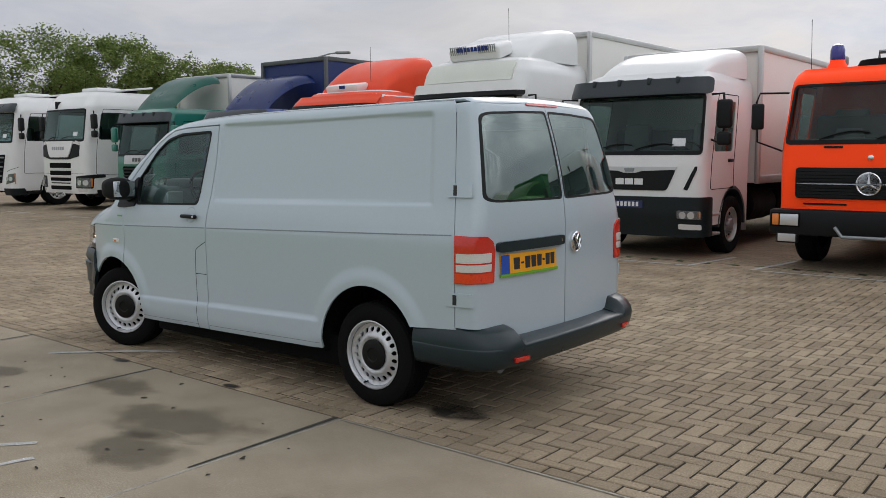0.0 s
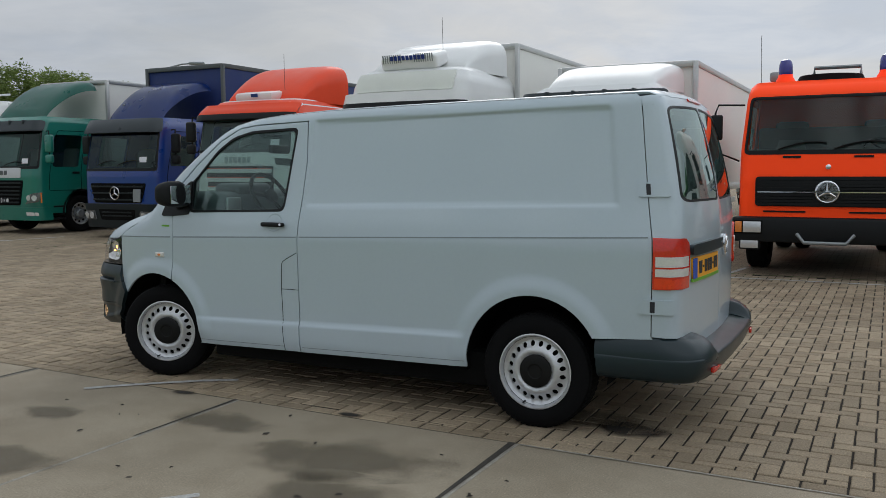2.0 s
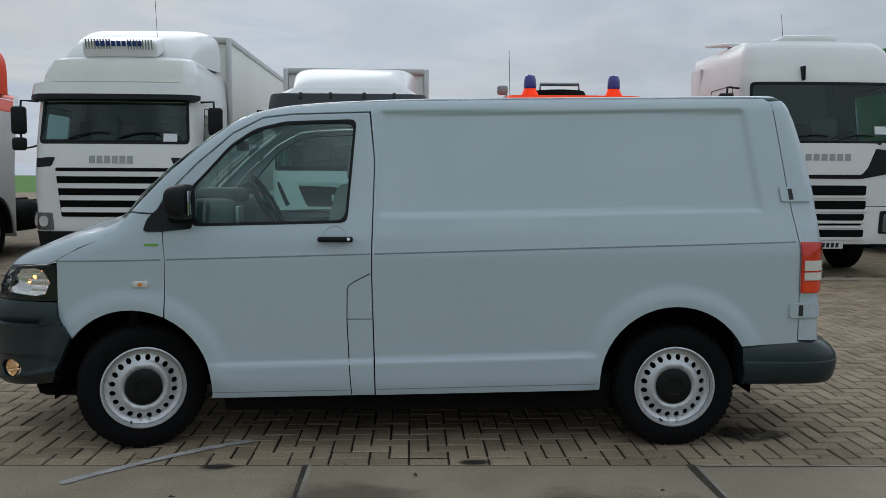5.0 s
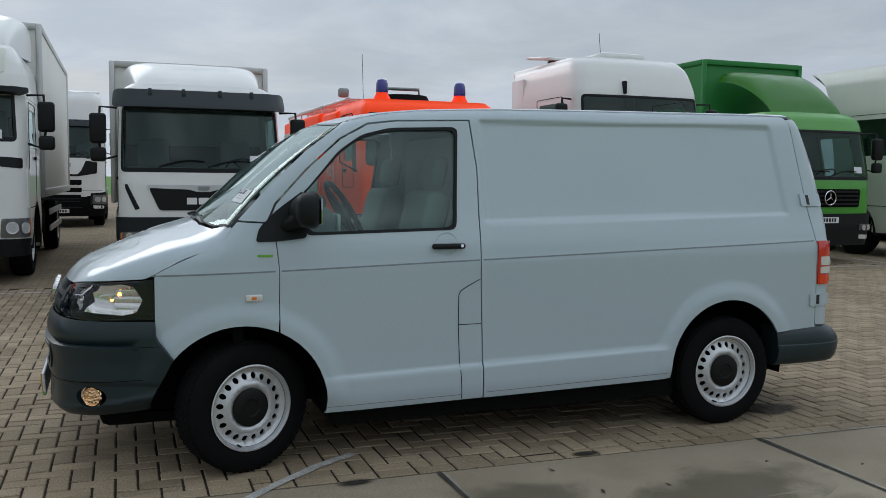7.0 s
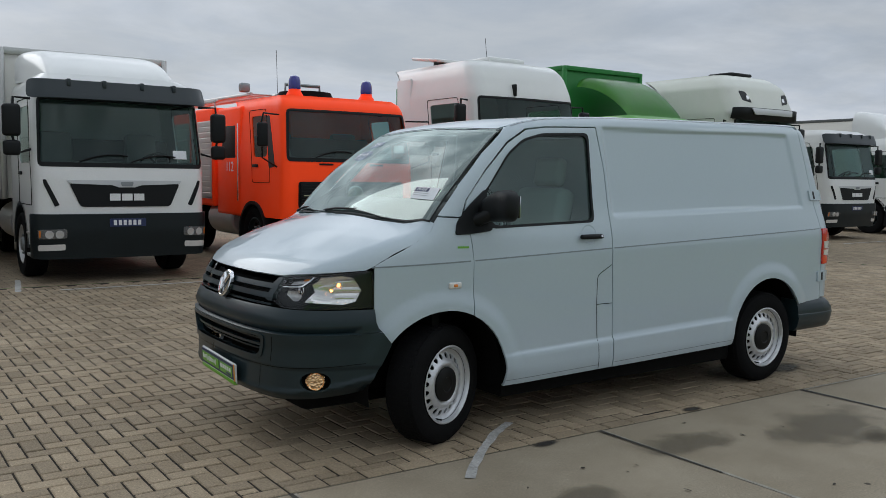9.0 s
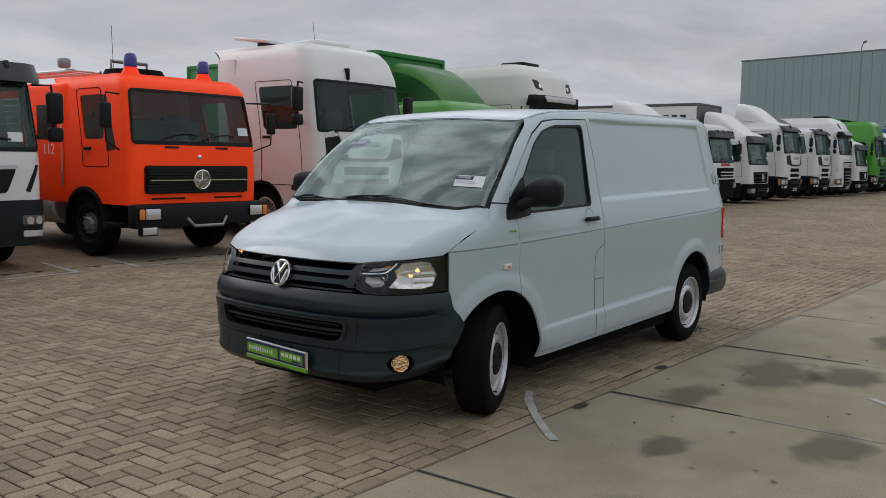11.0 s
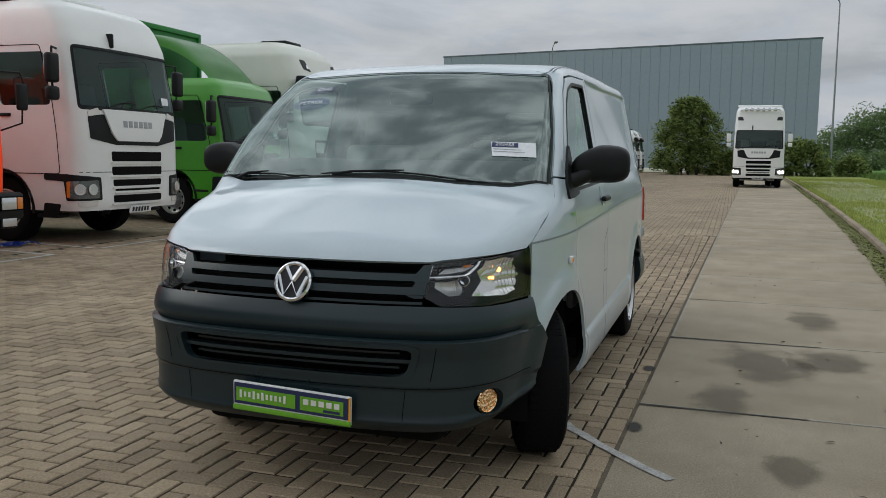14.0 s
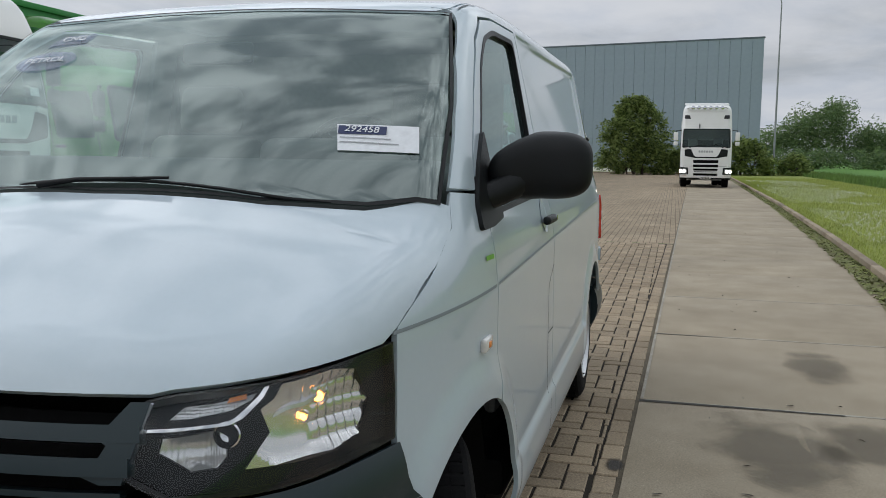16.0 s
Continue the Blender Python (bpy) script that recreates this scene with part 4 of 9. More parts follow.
def cast(o, d, reach=3.2):
    """From outside inwards along -d: where each line o + t d leaves the body."""
    n = len(o)
    ts = np.linspace(reach, 0.0, 90)
    hit = np.zeros(n)
    found = np.zeros(n, bool)
    prev = np.full(n, reach)
    for t in ts:
        f = van_field(o + d * t) < 0
        new_hit = f & ~found
        hit[new_hit] = t
        prev[~found & ~f] = t
        found |= f
    lo, hi = hit.copy(), np.maximum(prev, hit)
    for _ in range(22):
        mid = 0.5 * (lo + hi)
        f = van_field(o + d * mid[:, None]) < 0
        lo, hi = np.where(f, mid, lo), np.where(f, hi, mid)
    p = o + d * lo[:, None]
    e = 0.0025
    g = np.stack([van_field(p + np.array(k) * e) - van_field(p - np.array(k) * e) for k in ((1, 0, 0), (0, 1, 0), (0, 0, 1))], -1)
    g /= np.maximum(np.linalg.norm(g, axis=1, keepdims=True), 1e-9)
    return p, g


def from_side(sign):
    def f(q):
        o = np.stack([q[:, 0], np.zeros(len(q)), q[:, 1]], -1)
        return cast(o, np.tile((0.0, float(sign), 0.0), (len(q), 1)))
    return f


def from_top(q):
    o = np.stack([q[:, 0], q[:, 1], np.full(len(q), 0.6)], -1)
    return cast(o, np.tile((0.0, 0.0, 1.0), (len(q), 1)))


def from_nose(q):
    """q: degrees round an upright axis a metre behind the nose, and height."""
    a = np.radians(q[:, 0] * 100)
    o = np.stack([np.full(len(q), 1.0), np.zeros(len(q)), q[:, 1]], -1)
    return cast(o, np.stack([-np.cos(a), np.sin(a), np.zeros(len(q))], -1))


def from_tail(q):
    a = np.radians(q[:, 0] * 100)
    o = np.stack([np.full(len(q), 4.0), np.zeros(len(q)), q[:, 1]], -1)
    return cast(o, np.stack([np.cos(a), np.sin(a), np.zeros(len(q))], -1))


# ---- the white van ----
van = thing("panel_van", "white panel van with grey bumpers and silver steel wheels", "van", (-7.70, 4.91, 0))


def panel(name, material, outline, place, step=0.03, thick=0.014, off=0.0, holes=(), parent=van, label="", r=0.0):
    o = round_poly(outline, r, 3) if r else outline
    v, f = fill_outline(o, list(holes), step)
    return skin(name, parent, material, v, f, place, thick, label, off)


def shear(o):
    return [(a, b - 0.024 * (a - 1.0)) for a, b in o]


def unshear(place):
    def f(q):
        return place(np.stack([q[:, 0], q[:, 1] + 0.024 * (q[:, 0] - 1.0)], -1))
    return f


def flip_a(o):
    return [(-a, b) for a, b in o]


def shifted(place, fn):
    """The same surface moved along its normal by fn(points)."""
    def f(q):
        def at(w):
            p, n = place(w)
            return p + n * fn(w)[:, None], n
        p, n = at(q)
        e = 0.0015
        da = at(q + np.array((e, 0.0)))[0] - at(q - np.array((e, 0.0)))[0]
        db = at(q + np.array((0.0, e)))[0] - at(q - np.array((0.0, e)))[0]
        m = np.cross(da, db)
        m /= np.maximum(np.linalg.norm(m, axis=1, keepdims=True), 1e-12)
        m *= np.where((m * n).sum(1) < 0, -1.0, 1.0)[:, None]
        return p, m
    return f


def ribbon(name, parent, material, pts, place, width, off=0.001, step=0.03, label=""):
    """A narrow band that follows the body along a line."""
    q = np.array(densify(pts, step, closed=False))
    p, n = place(q)
    t = np.gradient(p, axis=0)
    t /= np.maximum(np.linalg.norm(t, axis=1, keepdims=True), 1e-9)
    s = np.cross(n, t) * width / 2
    bm = bmesh.new()
    rows = [[bm.verts.new(a - b + m * off), bm.verts.new(a + m * (off + 0.0004)), bm.verts.new(a + b + m * off)] for a, b, m in zip(p, s, n)]
    for x, y in zip(rows, rows[1:]):
        bm.faces.new((x[0], x[1], y[1], y[0])); bm.faces.new((x[1], x[2], y[2], y[1]))
    return part(name, bm, material, parent, label, sharp=80)


def at_surface(place, a, b, off=0.0):
    p, n = place(np.array([(a, b)]))
    return Vector(p[0] + n[0] * off), Vector(n[0])


# outlines on the left side, as (distance behind the nose, height)
HOOD_GAP = [(0.536, 1.006), (0.563, 1.033), (0.629, 1.069), (0.763, 1.130), (0.899, 1.207), (0.942, 1.268), (0.958, 1.288)]
SCREEN_EDGE = [(0.962, 1.296), (1.134, 1.482), (1.321, 1.651), (1.512, 1.794), (1.560, 1.828)]
DOOR_TOP = [(2.246, 1.845), (1.816, 1.830), (1.658, 1.811), (1.497, 1.724), (1.309, 1.558), (1.144, 1.383), (1.100, 1.290)]
_re, _ = from_tail(np.array([(-0.5702, z) for z in np.linspace(1.915, 0.60, 16)]))
REAR_EDGE = [(float(p[0]), float(p[2])) for p in _re]


def arch_line(k, a0, a1, n=16, grow=0.0):
    cu, cz, r = ARCHES[k]
    return [(cu + (r + grow) * math.cos(math.radians(a0 + (a1 - a0) * i / n)), cz + (r + grow) * math.sin(math.radians(a0 + (a1 - a0) * i / n))) for i in range(n + 1)]


_us = np.linspace(1.575, 4.44, 40)
_seam, _ = from_top(np.stack([_us, np.full(40, -0.706)], -1))
SEAM = [(float(a), float(b)) for a, b in zip(_us, _seam[:, 2])]

WINDOW = [(1.297, 1.222), (1.283, 1.425), (1.330, 1.470), (1.492, 1.653), (1.620, 1.740), (1.779, 1.780), (2.165, 1.795), (2.120, 1.243)]
DOOR = [(1.158, 1.04), (1.145, 1.19), (1.112, 1.285), (1.152, 1.376), (1.315, 1.549), (1.502, 1.714), (1.661, 1.801), (1.818, 1.821), (2.238, 1.836), (2.266, 1.569), (2.253, 1.074), (2.253, 0.97), (2.267, 0.5), (2.272, 0.308), (1.388, 0.290)] + arch_line(0, -6, 64.8, 9)
FENDER = [(0.5575, 0.800), (0.5575, 1.012)] + [(a, b - 0.0015) for a, b in HOOD_GAP[1:]] + [(1.04, 1.281), (1.094, 1.279), (1.140, 1.19), (1.1545, 1.04), (1.151, 0.80)] + arch_line(0, 66.2, 142, 10) + [(0.585, 0.668), (0.562, 0.725)]
CARGO = SCREEN_EDGE + SEAM + REAR_EDGE + [(4.612, 0.586), (4.298, 0.572)] + arch_line(1, 28, 184, 20) + [(3.500, 0.330), (2.279, 0.306), (2.274, 0.5), (2.2595, 0.97), (2.2595, 1.074), (2.2725, 1.569)] + DOOR_TOP + [(1.08, 1.288)]

for sign, mark in ((-1, "driver"), (1, "passenger")):
    sp = from_side(sign)
    panel("front_wing", M_WHITE, FENDER, sp, 0.03)
    panel("body_side", M_WHITE, shear(CARGO), unshear(sp), 0.018)
    door = panel("door", M_WHITE, shear(DOOR), unshear(sp), 0.018, holes=[shear(round_poly(WINDOW, 0.04, 3))])
    # glazing, its rubber and the black mirror foot
    panel("door_glass", M_SGLASS, round_poly(WINDOW, 0.04, 3), sp, 0.08, 0, -0.012, parent=door).visible_shadow = False
    cx, cz = 1.75, 1.5
    inner = [(cx + (a - cx) * 0.975, cz + (b - cz) * 0.962) for a, b in WINDOW]
    panel("window_rubber", M_BLACK, round_poly([(cx + (a - cx) * 1.012, cz + (b - cz) * 1.02) for a, b in WINDOW], 0.04, 3), sp, 0.05, 0.015, 0.002, holes=[round_poly(inner, 0.05, 3)], parent=door)
    panel("mirror_foot", M_BLACK, [(1.040, 1.187), (1.060, 1.255), (1.154, 1.347), (1.290, 1.445), (1.30, 1.205), (1.15, 1.19)], sp, 0.05, 0.05, 0.012, parent=door, r=0.02)
    # swage creases as flat bands, their shade put into the grey, and flap gaps
    belt = lambda u: 1.006 + 0.0297 * u
    ribbon("swage_line", van, M_SWAGE, [(0.545, belt(0.545)), (1.136, belt(1.136))], sp, 0.008)
    ribbon("swage_line", door, M_SWAGE, [(1.165, belt(1.165)), (2.248, belt(2.248))], sp, 0.008)
    ribbon("swage_line", van, M_SWAGE, [(2.27, belt(2.27)), (4.575, belt(4.575))], sp, 0.008)
    ribbon("flap_gap", door, M_DARK, [(2.250, 0.968), (2.165, 0.925), (2.135, 0.905), (2.126, 0.885), (2.124, 0.722), (2.134, 0.502), (2.148, 0.310)], sp, 0.005)
    ribbon("flap_gap", door, M_DARK, [(2.126, 0.722), (2.258, 0.722)], sp, 0.004)
    ribbon("sill_seam", door, M_SWAGE, [(1.40, 0.322), (2.140, 0.336)], sp, 0.004)
    ribbon("sill_seam", van, M_SWAGE, [(2.288, 0.339), (3.485, 0.366)], sp, 0.004)
    ribbon("gutter_line", van, M_GAP, [(a, b - 0.004) for a, b in SEAM], sp, 0.005)
    # handle
    rec, n = at_surface(sp, 2.06, 1.165)
    lathe("handle_recess", door, M_WHITE, [(0.0, -0.004), (0.05, -0.003), (0.062, 0.0015)], rec, n, 20, cap=False)
    h, n = at_surface(sp, 2.063, 1.148, 0.022)
    hb = box("door_handle", door, M_BLACK, h, (0.19, 0.03, 0.030), bevel=0.013, seg=3)
    kc, n = at_surface(sp, 2.135, 1.148, 0.036)
    lathe("key_cylinder", hb, M_CHROME, [(0.009, 0), (0.009, 0.003), (0, 0.003)], kc, n, 12)
    # side repeater
    rp, n = at_surface(sp, 1.028, 0.908, 0.004)
    rb = box("side_repeater", van, M_CLEAR, rp, (0.085, 0.018, 0.036), bevel=0.008, seg=3)
    box("repeater_lens", rb, M_AMBER, rp + n * 0.008, (0.026, 0.010, 0.017), bevel=0.005)
    if sign < 0:
        ribbon("model_badge", van, M_PGREEN, [(1.047, 1.119), (1.123, 1.118)], sp, 0.012, 0.003, label="small green model badge")
    # mirror
    c = Vector((1.255, sign * 1.030, 1.352))
    bm = bmesh.new()
    bmesh.ops.create_uvsphere(bm, u_segments=28, v_segments=18, radius=1.0)
    for vv in bm.verts:
        x, y, z = vv.co
        sx, sy, sz = (math.copysign(abs(k) ** 0.62, k) for k in (x, y, z))
        back = 0.5 + 0.5 * sx
        far = 0.5 + 0.5 * sy * sign
        low = 0.80 + 0.20 * min(1, far * 2.2)
        vv.co = c + Vector((sx * 0.062 + 0.03 * (1 - abs(sy)), sy * 0.140, sz * 0.098 * (0.82 + 0.18 * back) * low - 0.030 * (1 - min(1, far * 2.2))))
    mh = part("mirror_housing", bm, M_BLACK, door)
    box("mirror_glass", mh, M_CHROME, c + Vector((0.078, 0, -0.004)), (0.006, 0.19, 0.125), bevel=0.003)
    tube("mirror_arm", door, M_BLACK, [(1.19, sign * 0.88, 1.258), (1.22, sign * 0.93, 1.282), (1.255, sign * 0.98, 1.312)], [0.036, 0.038, 0.040], 12)

# roof, bonnet, windscreen
_rt, _ = from_tail(np.array([(a, z) for a, z in ((0.55, 1.911), (0.5, 1.916), (0.42, 1.922), (0.3, 1.927), (0.2, 1.930), (0.1, 1.932), (0.0, 1.932))]))
roof_half = [(1.512, 0.0), (1.512, 0.25), (1.508, 0.5), (1.520, 0.66), (1.570, 0.699)] + [(u, 0.699) for u in np.linspace(1.7, 4.42, 12)] + [(float(p[0]), min(float(p[1]), 0.699)) for p in _rt]
panel("roof", M_WHITE, roof_half + [(a, -b) for a, b in roof_half[-2:0:-1]], from_top, 0.05)


def side_to_plan(pts):
    p, _ = from_side(-1)(np.array(pts))
    return [(float(a[0]), float(-a[1])) for a in p]


def nose_to_plan(pts):
    p, _ = from_nose(np.array(densify(pts, 0.02, closed=False)))
    return [(float(a[0]), float(a[1])) for a in p]


hood_half = nose_to_plan([(0.0, 0.968), (0.15, 0.968), (0.336, 0.970), (0.356, 0.977), (0.43, 0.990), (0.52, 1.001), (0.598, 1.008)]) + side_to_plan(HOOD_GAP[1:]) + [(0.93, 0.862), (0.848, 0.68), (0.803, 0.45), (0.780, 0.0)]
panel("bonnet", M_WHITE, hood_half + [(a, -b) for a, b in hood_half[-2:0:-1]], from_top, 0.03)
scr_edge = side_to_plan(SCREEN_EDGE[1:4])
screen_half = [(0.792, 0.0), (0.815, 0.43), (0.860, 0.68), (0.915, 0.845)] + [(a, b - 0.008) for a, b in scr_edge] + [(1.504, 0.5), (1.509, 0.25), (1.509, 0.0)]
SCREEN = screen_half + [(a, -b) for a, b in screen_half[-2:0:-1]]
panel("windscreen", M_GLASS, SCREEN, from_top, 0.03, 0).visible_shadow = False


def inset(o, d):
    """A closed outline moved inwards by d."""
    n = len(o)
    area = sum(a[0] * b[1] - b[0] * a[1] for a, b in zip(o, o[1:] + o[:1]))
    out = []
    for i in range(n):
        a, b = Vector(o[i - 1]), Vector(o[(i + 1) % n])
        t = (b - a).normalized()
        k = Vector((-t.y, t.x)) * (d if area > 0 else -d)
        out.append((o[i][0] + k.x, o[i][1] + k.y))
    return out


_rim = densify(SCREEN, 0.05)
panel("screen_border", M_BLACK, _rim, from_top, 0.03, 0.0, 0.004, holes=[inset(_rim, 0.009)])


def screen_foot(v):
    return 0.792 + 0.125 * v * v + 0.045 * v ** 8


for v0, v1, pivot in ((0.24, -0.60, 0.17), (0.80, 0.30, 0.72)):
    ts = np.linspace(0, 1, 16)
    line = [(screen_foot(v0 + (v1 - v0) * t) + 0.016 + 0.020 * math.sin(math.pi * min(1, t * 1.2)) ** 0.8 - 0.010 * t, v0 + (v1 - v0) * t) for t in ts]
    p, n = from_top(np.array(line))
    w = tube("wiper", van, M_BLACK, [Vector(a + b * 0.008) for a, b in zip(p, n)], [0.002] + [0.0045] * 14 + [0.002], 6)
    mid = (v0 + v1) / 2
    p, n = from_top(np.array([(screen_foot(pivot) + 0.004, pivot), (screen_foot(pivot) + 0.022, pivot + (mid - pivot) * 0.3), (screen_foot(mid) + 0.038, mid)]))
    tube("wiper_arm", w, M_BLACK, [Vector(a + b * 0.015) for a, b in zip(p, n)], [0.009, 0.006, 0.0035], 8)

# stickers on the windscreen
stk = panel("price_sticker", M_PAPER, [(1.030, -0.541), (1.050, -0.753), (0.990, -0.771), (0.965, -0.567)], from_top, 0.02, 0.001, 0.004, label="white paper sticker with a stock number")
panel("sticker_header", M_NAVY, [(1.026, -0.547), (1.038, -0.672), (1.018, -0.677), (1.004, -0.553)], from_top, 0.02, 0.0005, 0.006, parent=stk)


def on_screen(u, v, off):
    p, n = at_surface(from_top, u, v, off)
    q, _ = at_surface(from_top, u, v - 0.02, off)
    x = (q - p).normalized()
    y = n.cross(x).normalized()
    mm = Matrix((x, y, n)).transposed().to_4x4()
    mm.translation = p
    return mm


lettering("stock_number", stk, M_PAPER, "292458", 0.030, on_screen(1.0215, -0.612, 0.008) @ pose(0, 0, 0, 0, 0, 6), 0.0004)
for k, w in enumerate((0.13, 0.15)):
    u0, v0 = 0.995 - 0.011 * k, -0.562 - 0.003 * k
    panel("text_bar", M_GREYBAR, [(u0, v0), (u0 + 0.0022, v0), (u0 + 0.0022 + 0.095 * w, v0 - w), (u0 + 0.095 * w, v0 - w)], from_top, 0.02, 0.0004, 0.0065, parent=stk)
M_FILM = glass("grey_sticker_film", (0.80, 0.82, 0.95), rough=0.25, clear=0.86, ior=1.4)
CNG = [(1.345, 0.575), (1.398, 0.545), (1.398, 0.425), (1.350, 0.440)]
OVAL = [(1.268 + 0.045 * math.cos(2 * math.pi * i / 28), 0.518 + 0.105 * math.sin(2 * math.pi * i / 28)) for i in range(28)]
for nm, u, v, size, o in (("CNG", 1.372, 0.488, 0.040, CNG), ("PETROL", 1.268, 0.518, 0.040, OVAL)):
    s = panel("fuel_sticker", M_FILM, o, from_top, 0.02, 0.0005, 0.003, label="small translucent fuel sticker with white lettering")
    lettering("sticker_word", s, M_PAPER, nm, size, on_screen(u, v, 0.007), 0.0004)

# nose: bumper, grille, headlamps
INTAKE = [(-0.293, 0.648), (0.293, 0.648), (0.274, 0.538), (-0.274, 0.538)]
FOG = [(-0.456 + 0.042 * math.cos(2 * math.pi * i / 20), 0.423 + 0.050 * math.sin(2 * math.pi * i / 20)) for i in range(20)]
LEDGE = 0.672
upper = [(0.0, 0.802), (0.3, 0.806), (0.45, 0.800), (0.627, 0.799), (0.630, 0.730), (0.640, 0.695), (0.653, 0.675), (0.5, 0.6755), (0.0, 0.6755)]
lower = [(0.0, LEDGE), (0.3, LEDGE), (0.45, LEDGE), (0.56, LEDGE + 0.001), (0.654, LEDGE + 0.001), (0.668, 0.640), (0.681, 0.612), (0.666, 0.56), (0.648, 0.50), (0.630, 0.45), (0.612, 0.38), (0.604, 0.335), (0.45, 0.315), (0.30, 0.305), (0.0, 0.305)]


def corner(q):
    """Towards the wheel the ledge runs out and both halves of the bumper join."""
    return sstep(np.abs(q[:, 0]), 0.545, 0.585)


def lip_height(q):
    """The lower edge, from which the bumper tucks under the nose; it climbs towards the corners."""
    return 0.350 + 0.045 * np.clip((np.abs(q[:, 0]) - 0.28) / 0.26, 0, 1.35) ** 2


upper_place = shifted(from_nose, lambda q: 0.002 + 0.024 * np.clip(1 - (np.maximum(q[:, 1] - 0.705, 0) / 0.105) ** 2, 0, 1) * np.maximum(sstep(q[:, 1], 0.672, 0.712), corner(q)))
bump_place = shifted(from_nose, lambda q: 0.012 + 0.010 * sstep(q[:, 1], 0.478, 0.504) + 0.012 * sstep(q[:, 1], 0.58, 0.672) * (1 - corner(q)) + 0.004 * corner(q) * sstep(q[:, 1], 0.58, 0.672)
                     + 0.006 * sstep(q[:, 1], lip_height(q) + 0.03, lip_height(q)) - 0.75 * np.clip(lip_height(q) - q[:, 1], 0, 0.09))
fb = panel("front_bumper", M_BUMPER, lower + [(-a, b) for a, b in lower[-2:0:-1]], bump_place, 0.016, 0.03, holes=[round_poly(INTAKE, 0.03, 3), FOG, flip_a(FOG)])
ledge_place = shifted(from_nose, lambda q: 0.035 - 0.026 * np.clip((q[:, 1] - 0.6715) / 0.008, 0, 1))
panel("bumper_ledge", M_BUMPER, [(a, 0.6715) for a in np.linspace(-0.582, 0.582, 60)] + [(a, 0.6795) for a in np.linspace(0.578, -0.578, 60)], ledge_place, 0.02, 0.01, parent=fb)
panel("bumper_beam", M_BUMPER, upper + [(-a, b) for a, b in upper[-2:0:-1]], upper_place, 0.018, 0.02, parent=fb)
panel("intake_back", M_DARK, INTAKE, from_nose, 0.06, 0, -0.07, parent=fb)
for z, k, h, o in ((0.622, 0.26, 0.004, -0.012), (0.596, 0.288, 0.007, 0.012), (0.566, 0.26, 0.004, -0.012)):
    panel("intake_slat", M_BUMPER, [(-k, z - h), (k, z - h), (k, z + h), (-k, z + h)], from_nose, 0.05, 0.035, o, parent=fb)
panel("intake_lip", M_BUMPER, round_poly([(-0.308, 0.662), (0.308, 0.662), (0.288, 0.524), (-0.288, 0.524)], 0.03, 3), bump_place, 0.03, 0.02, 0.006, parent=fb, holes=[round_poly(INTAKE, 0.03, 3)])
# dark band along the crease: its shade is put into the colour
ribbon("bumper_crease_shade", fb, M_DARK, [(-0.60, 0.512), (-0.45, 0.498), (-0.3, 0.490), (0.3, 0.490), (0.45, 0.498), (0.60, 0.512)], bump_place, 0.0035)
for sg in (-1, 1):
    c, n = at_surface(from_nose, sg * 0.456, 0.423, -0.004)
    f = lathe("fog_lamp", fb, M_FOGREFL, [(0.0, -0.034), (0.020, -0.030), (0.034, -0.018), (0.043, 0.004), (0.047, 0.008), (0.053, 0.0)], c, n, 24)
    lathe("fog_bulb", f, M_FOG, [(0.017, -0.030), (0.017, -0.010), (0.0, -0.002)], c, n, 12)
    lathe("fog_lens", f, M_LENS, [(0.044, 0.006), (0.03, 0.012), (0.0, 0.015)], c, n, 20, cap=False).visible_shadow = False
    ribbon("bumper_seam", fb, M_DARK, [(sg * 0.335, 0.655), (sg * 0.330, 0.58), (sg * 0.322, 0.492)], bump_place, 0.0035)
    ribbon("bumper_seam", fb, M_DARK, [(sg * 0.275, 0.485), (sg * 0.270, 0.40), (sg * 0.268, 0.325)], bump_place, 0.003)

GRILLE = [(-0.306, 0.812), (0.306, 0.812), (0.336, 0.962), (-0.336, 0.962)]
gr = panel("grille", M_DARK, GRILLE, from_nose, 0.05, 0.0, -0.07)
for z, h, o in ((0.818, 0.010, -0.002), (0.862, 0.028, 0.008), (0.912, 0.026, 0.004)):
    k = 0.306 + (z - 0.812) * 0.2
    panel("grille_slat", M_BUMPER, [(-k, z - h / 2), (k, z - h / 2), (k, z + h / 2), (-k, z + h / 2)], from_nose, 0.05, 0.035, o, parent=gr)
for sg in (-1, 1):
    o = [(0.290, 0.836), (0.309, 0.836), (0.336, 0.958), (0.318, 0.958), (0.300, 0.928), (0.286, 0.905), (0.296, 0.895), (0.286, 0.868), (0.270, 0.850)]
    panel("grille_cheek", M_BUMPER, o if sg > 0 else flip_a(o), from_nose, 0.05, 0.02, 0.003, parent=gr)


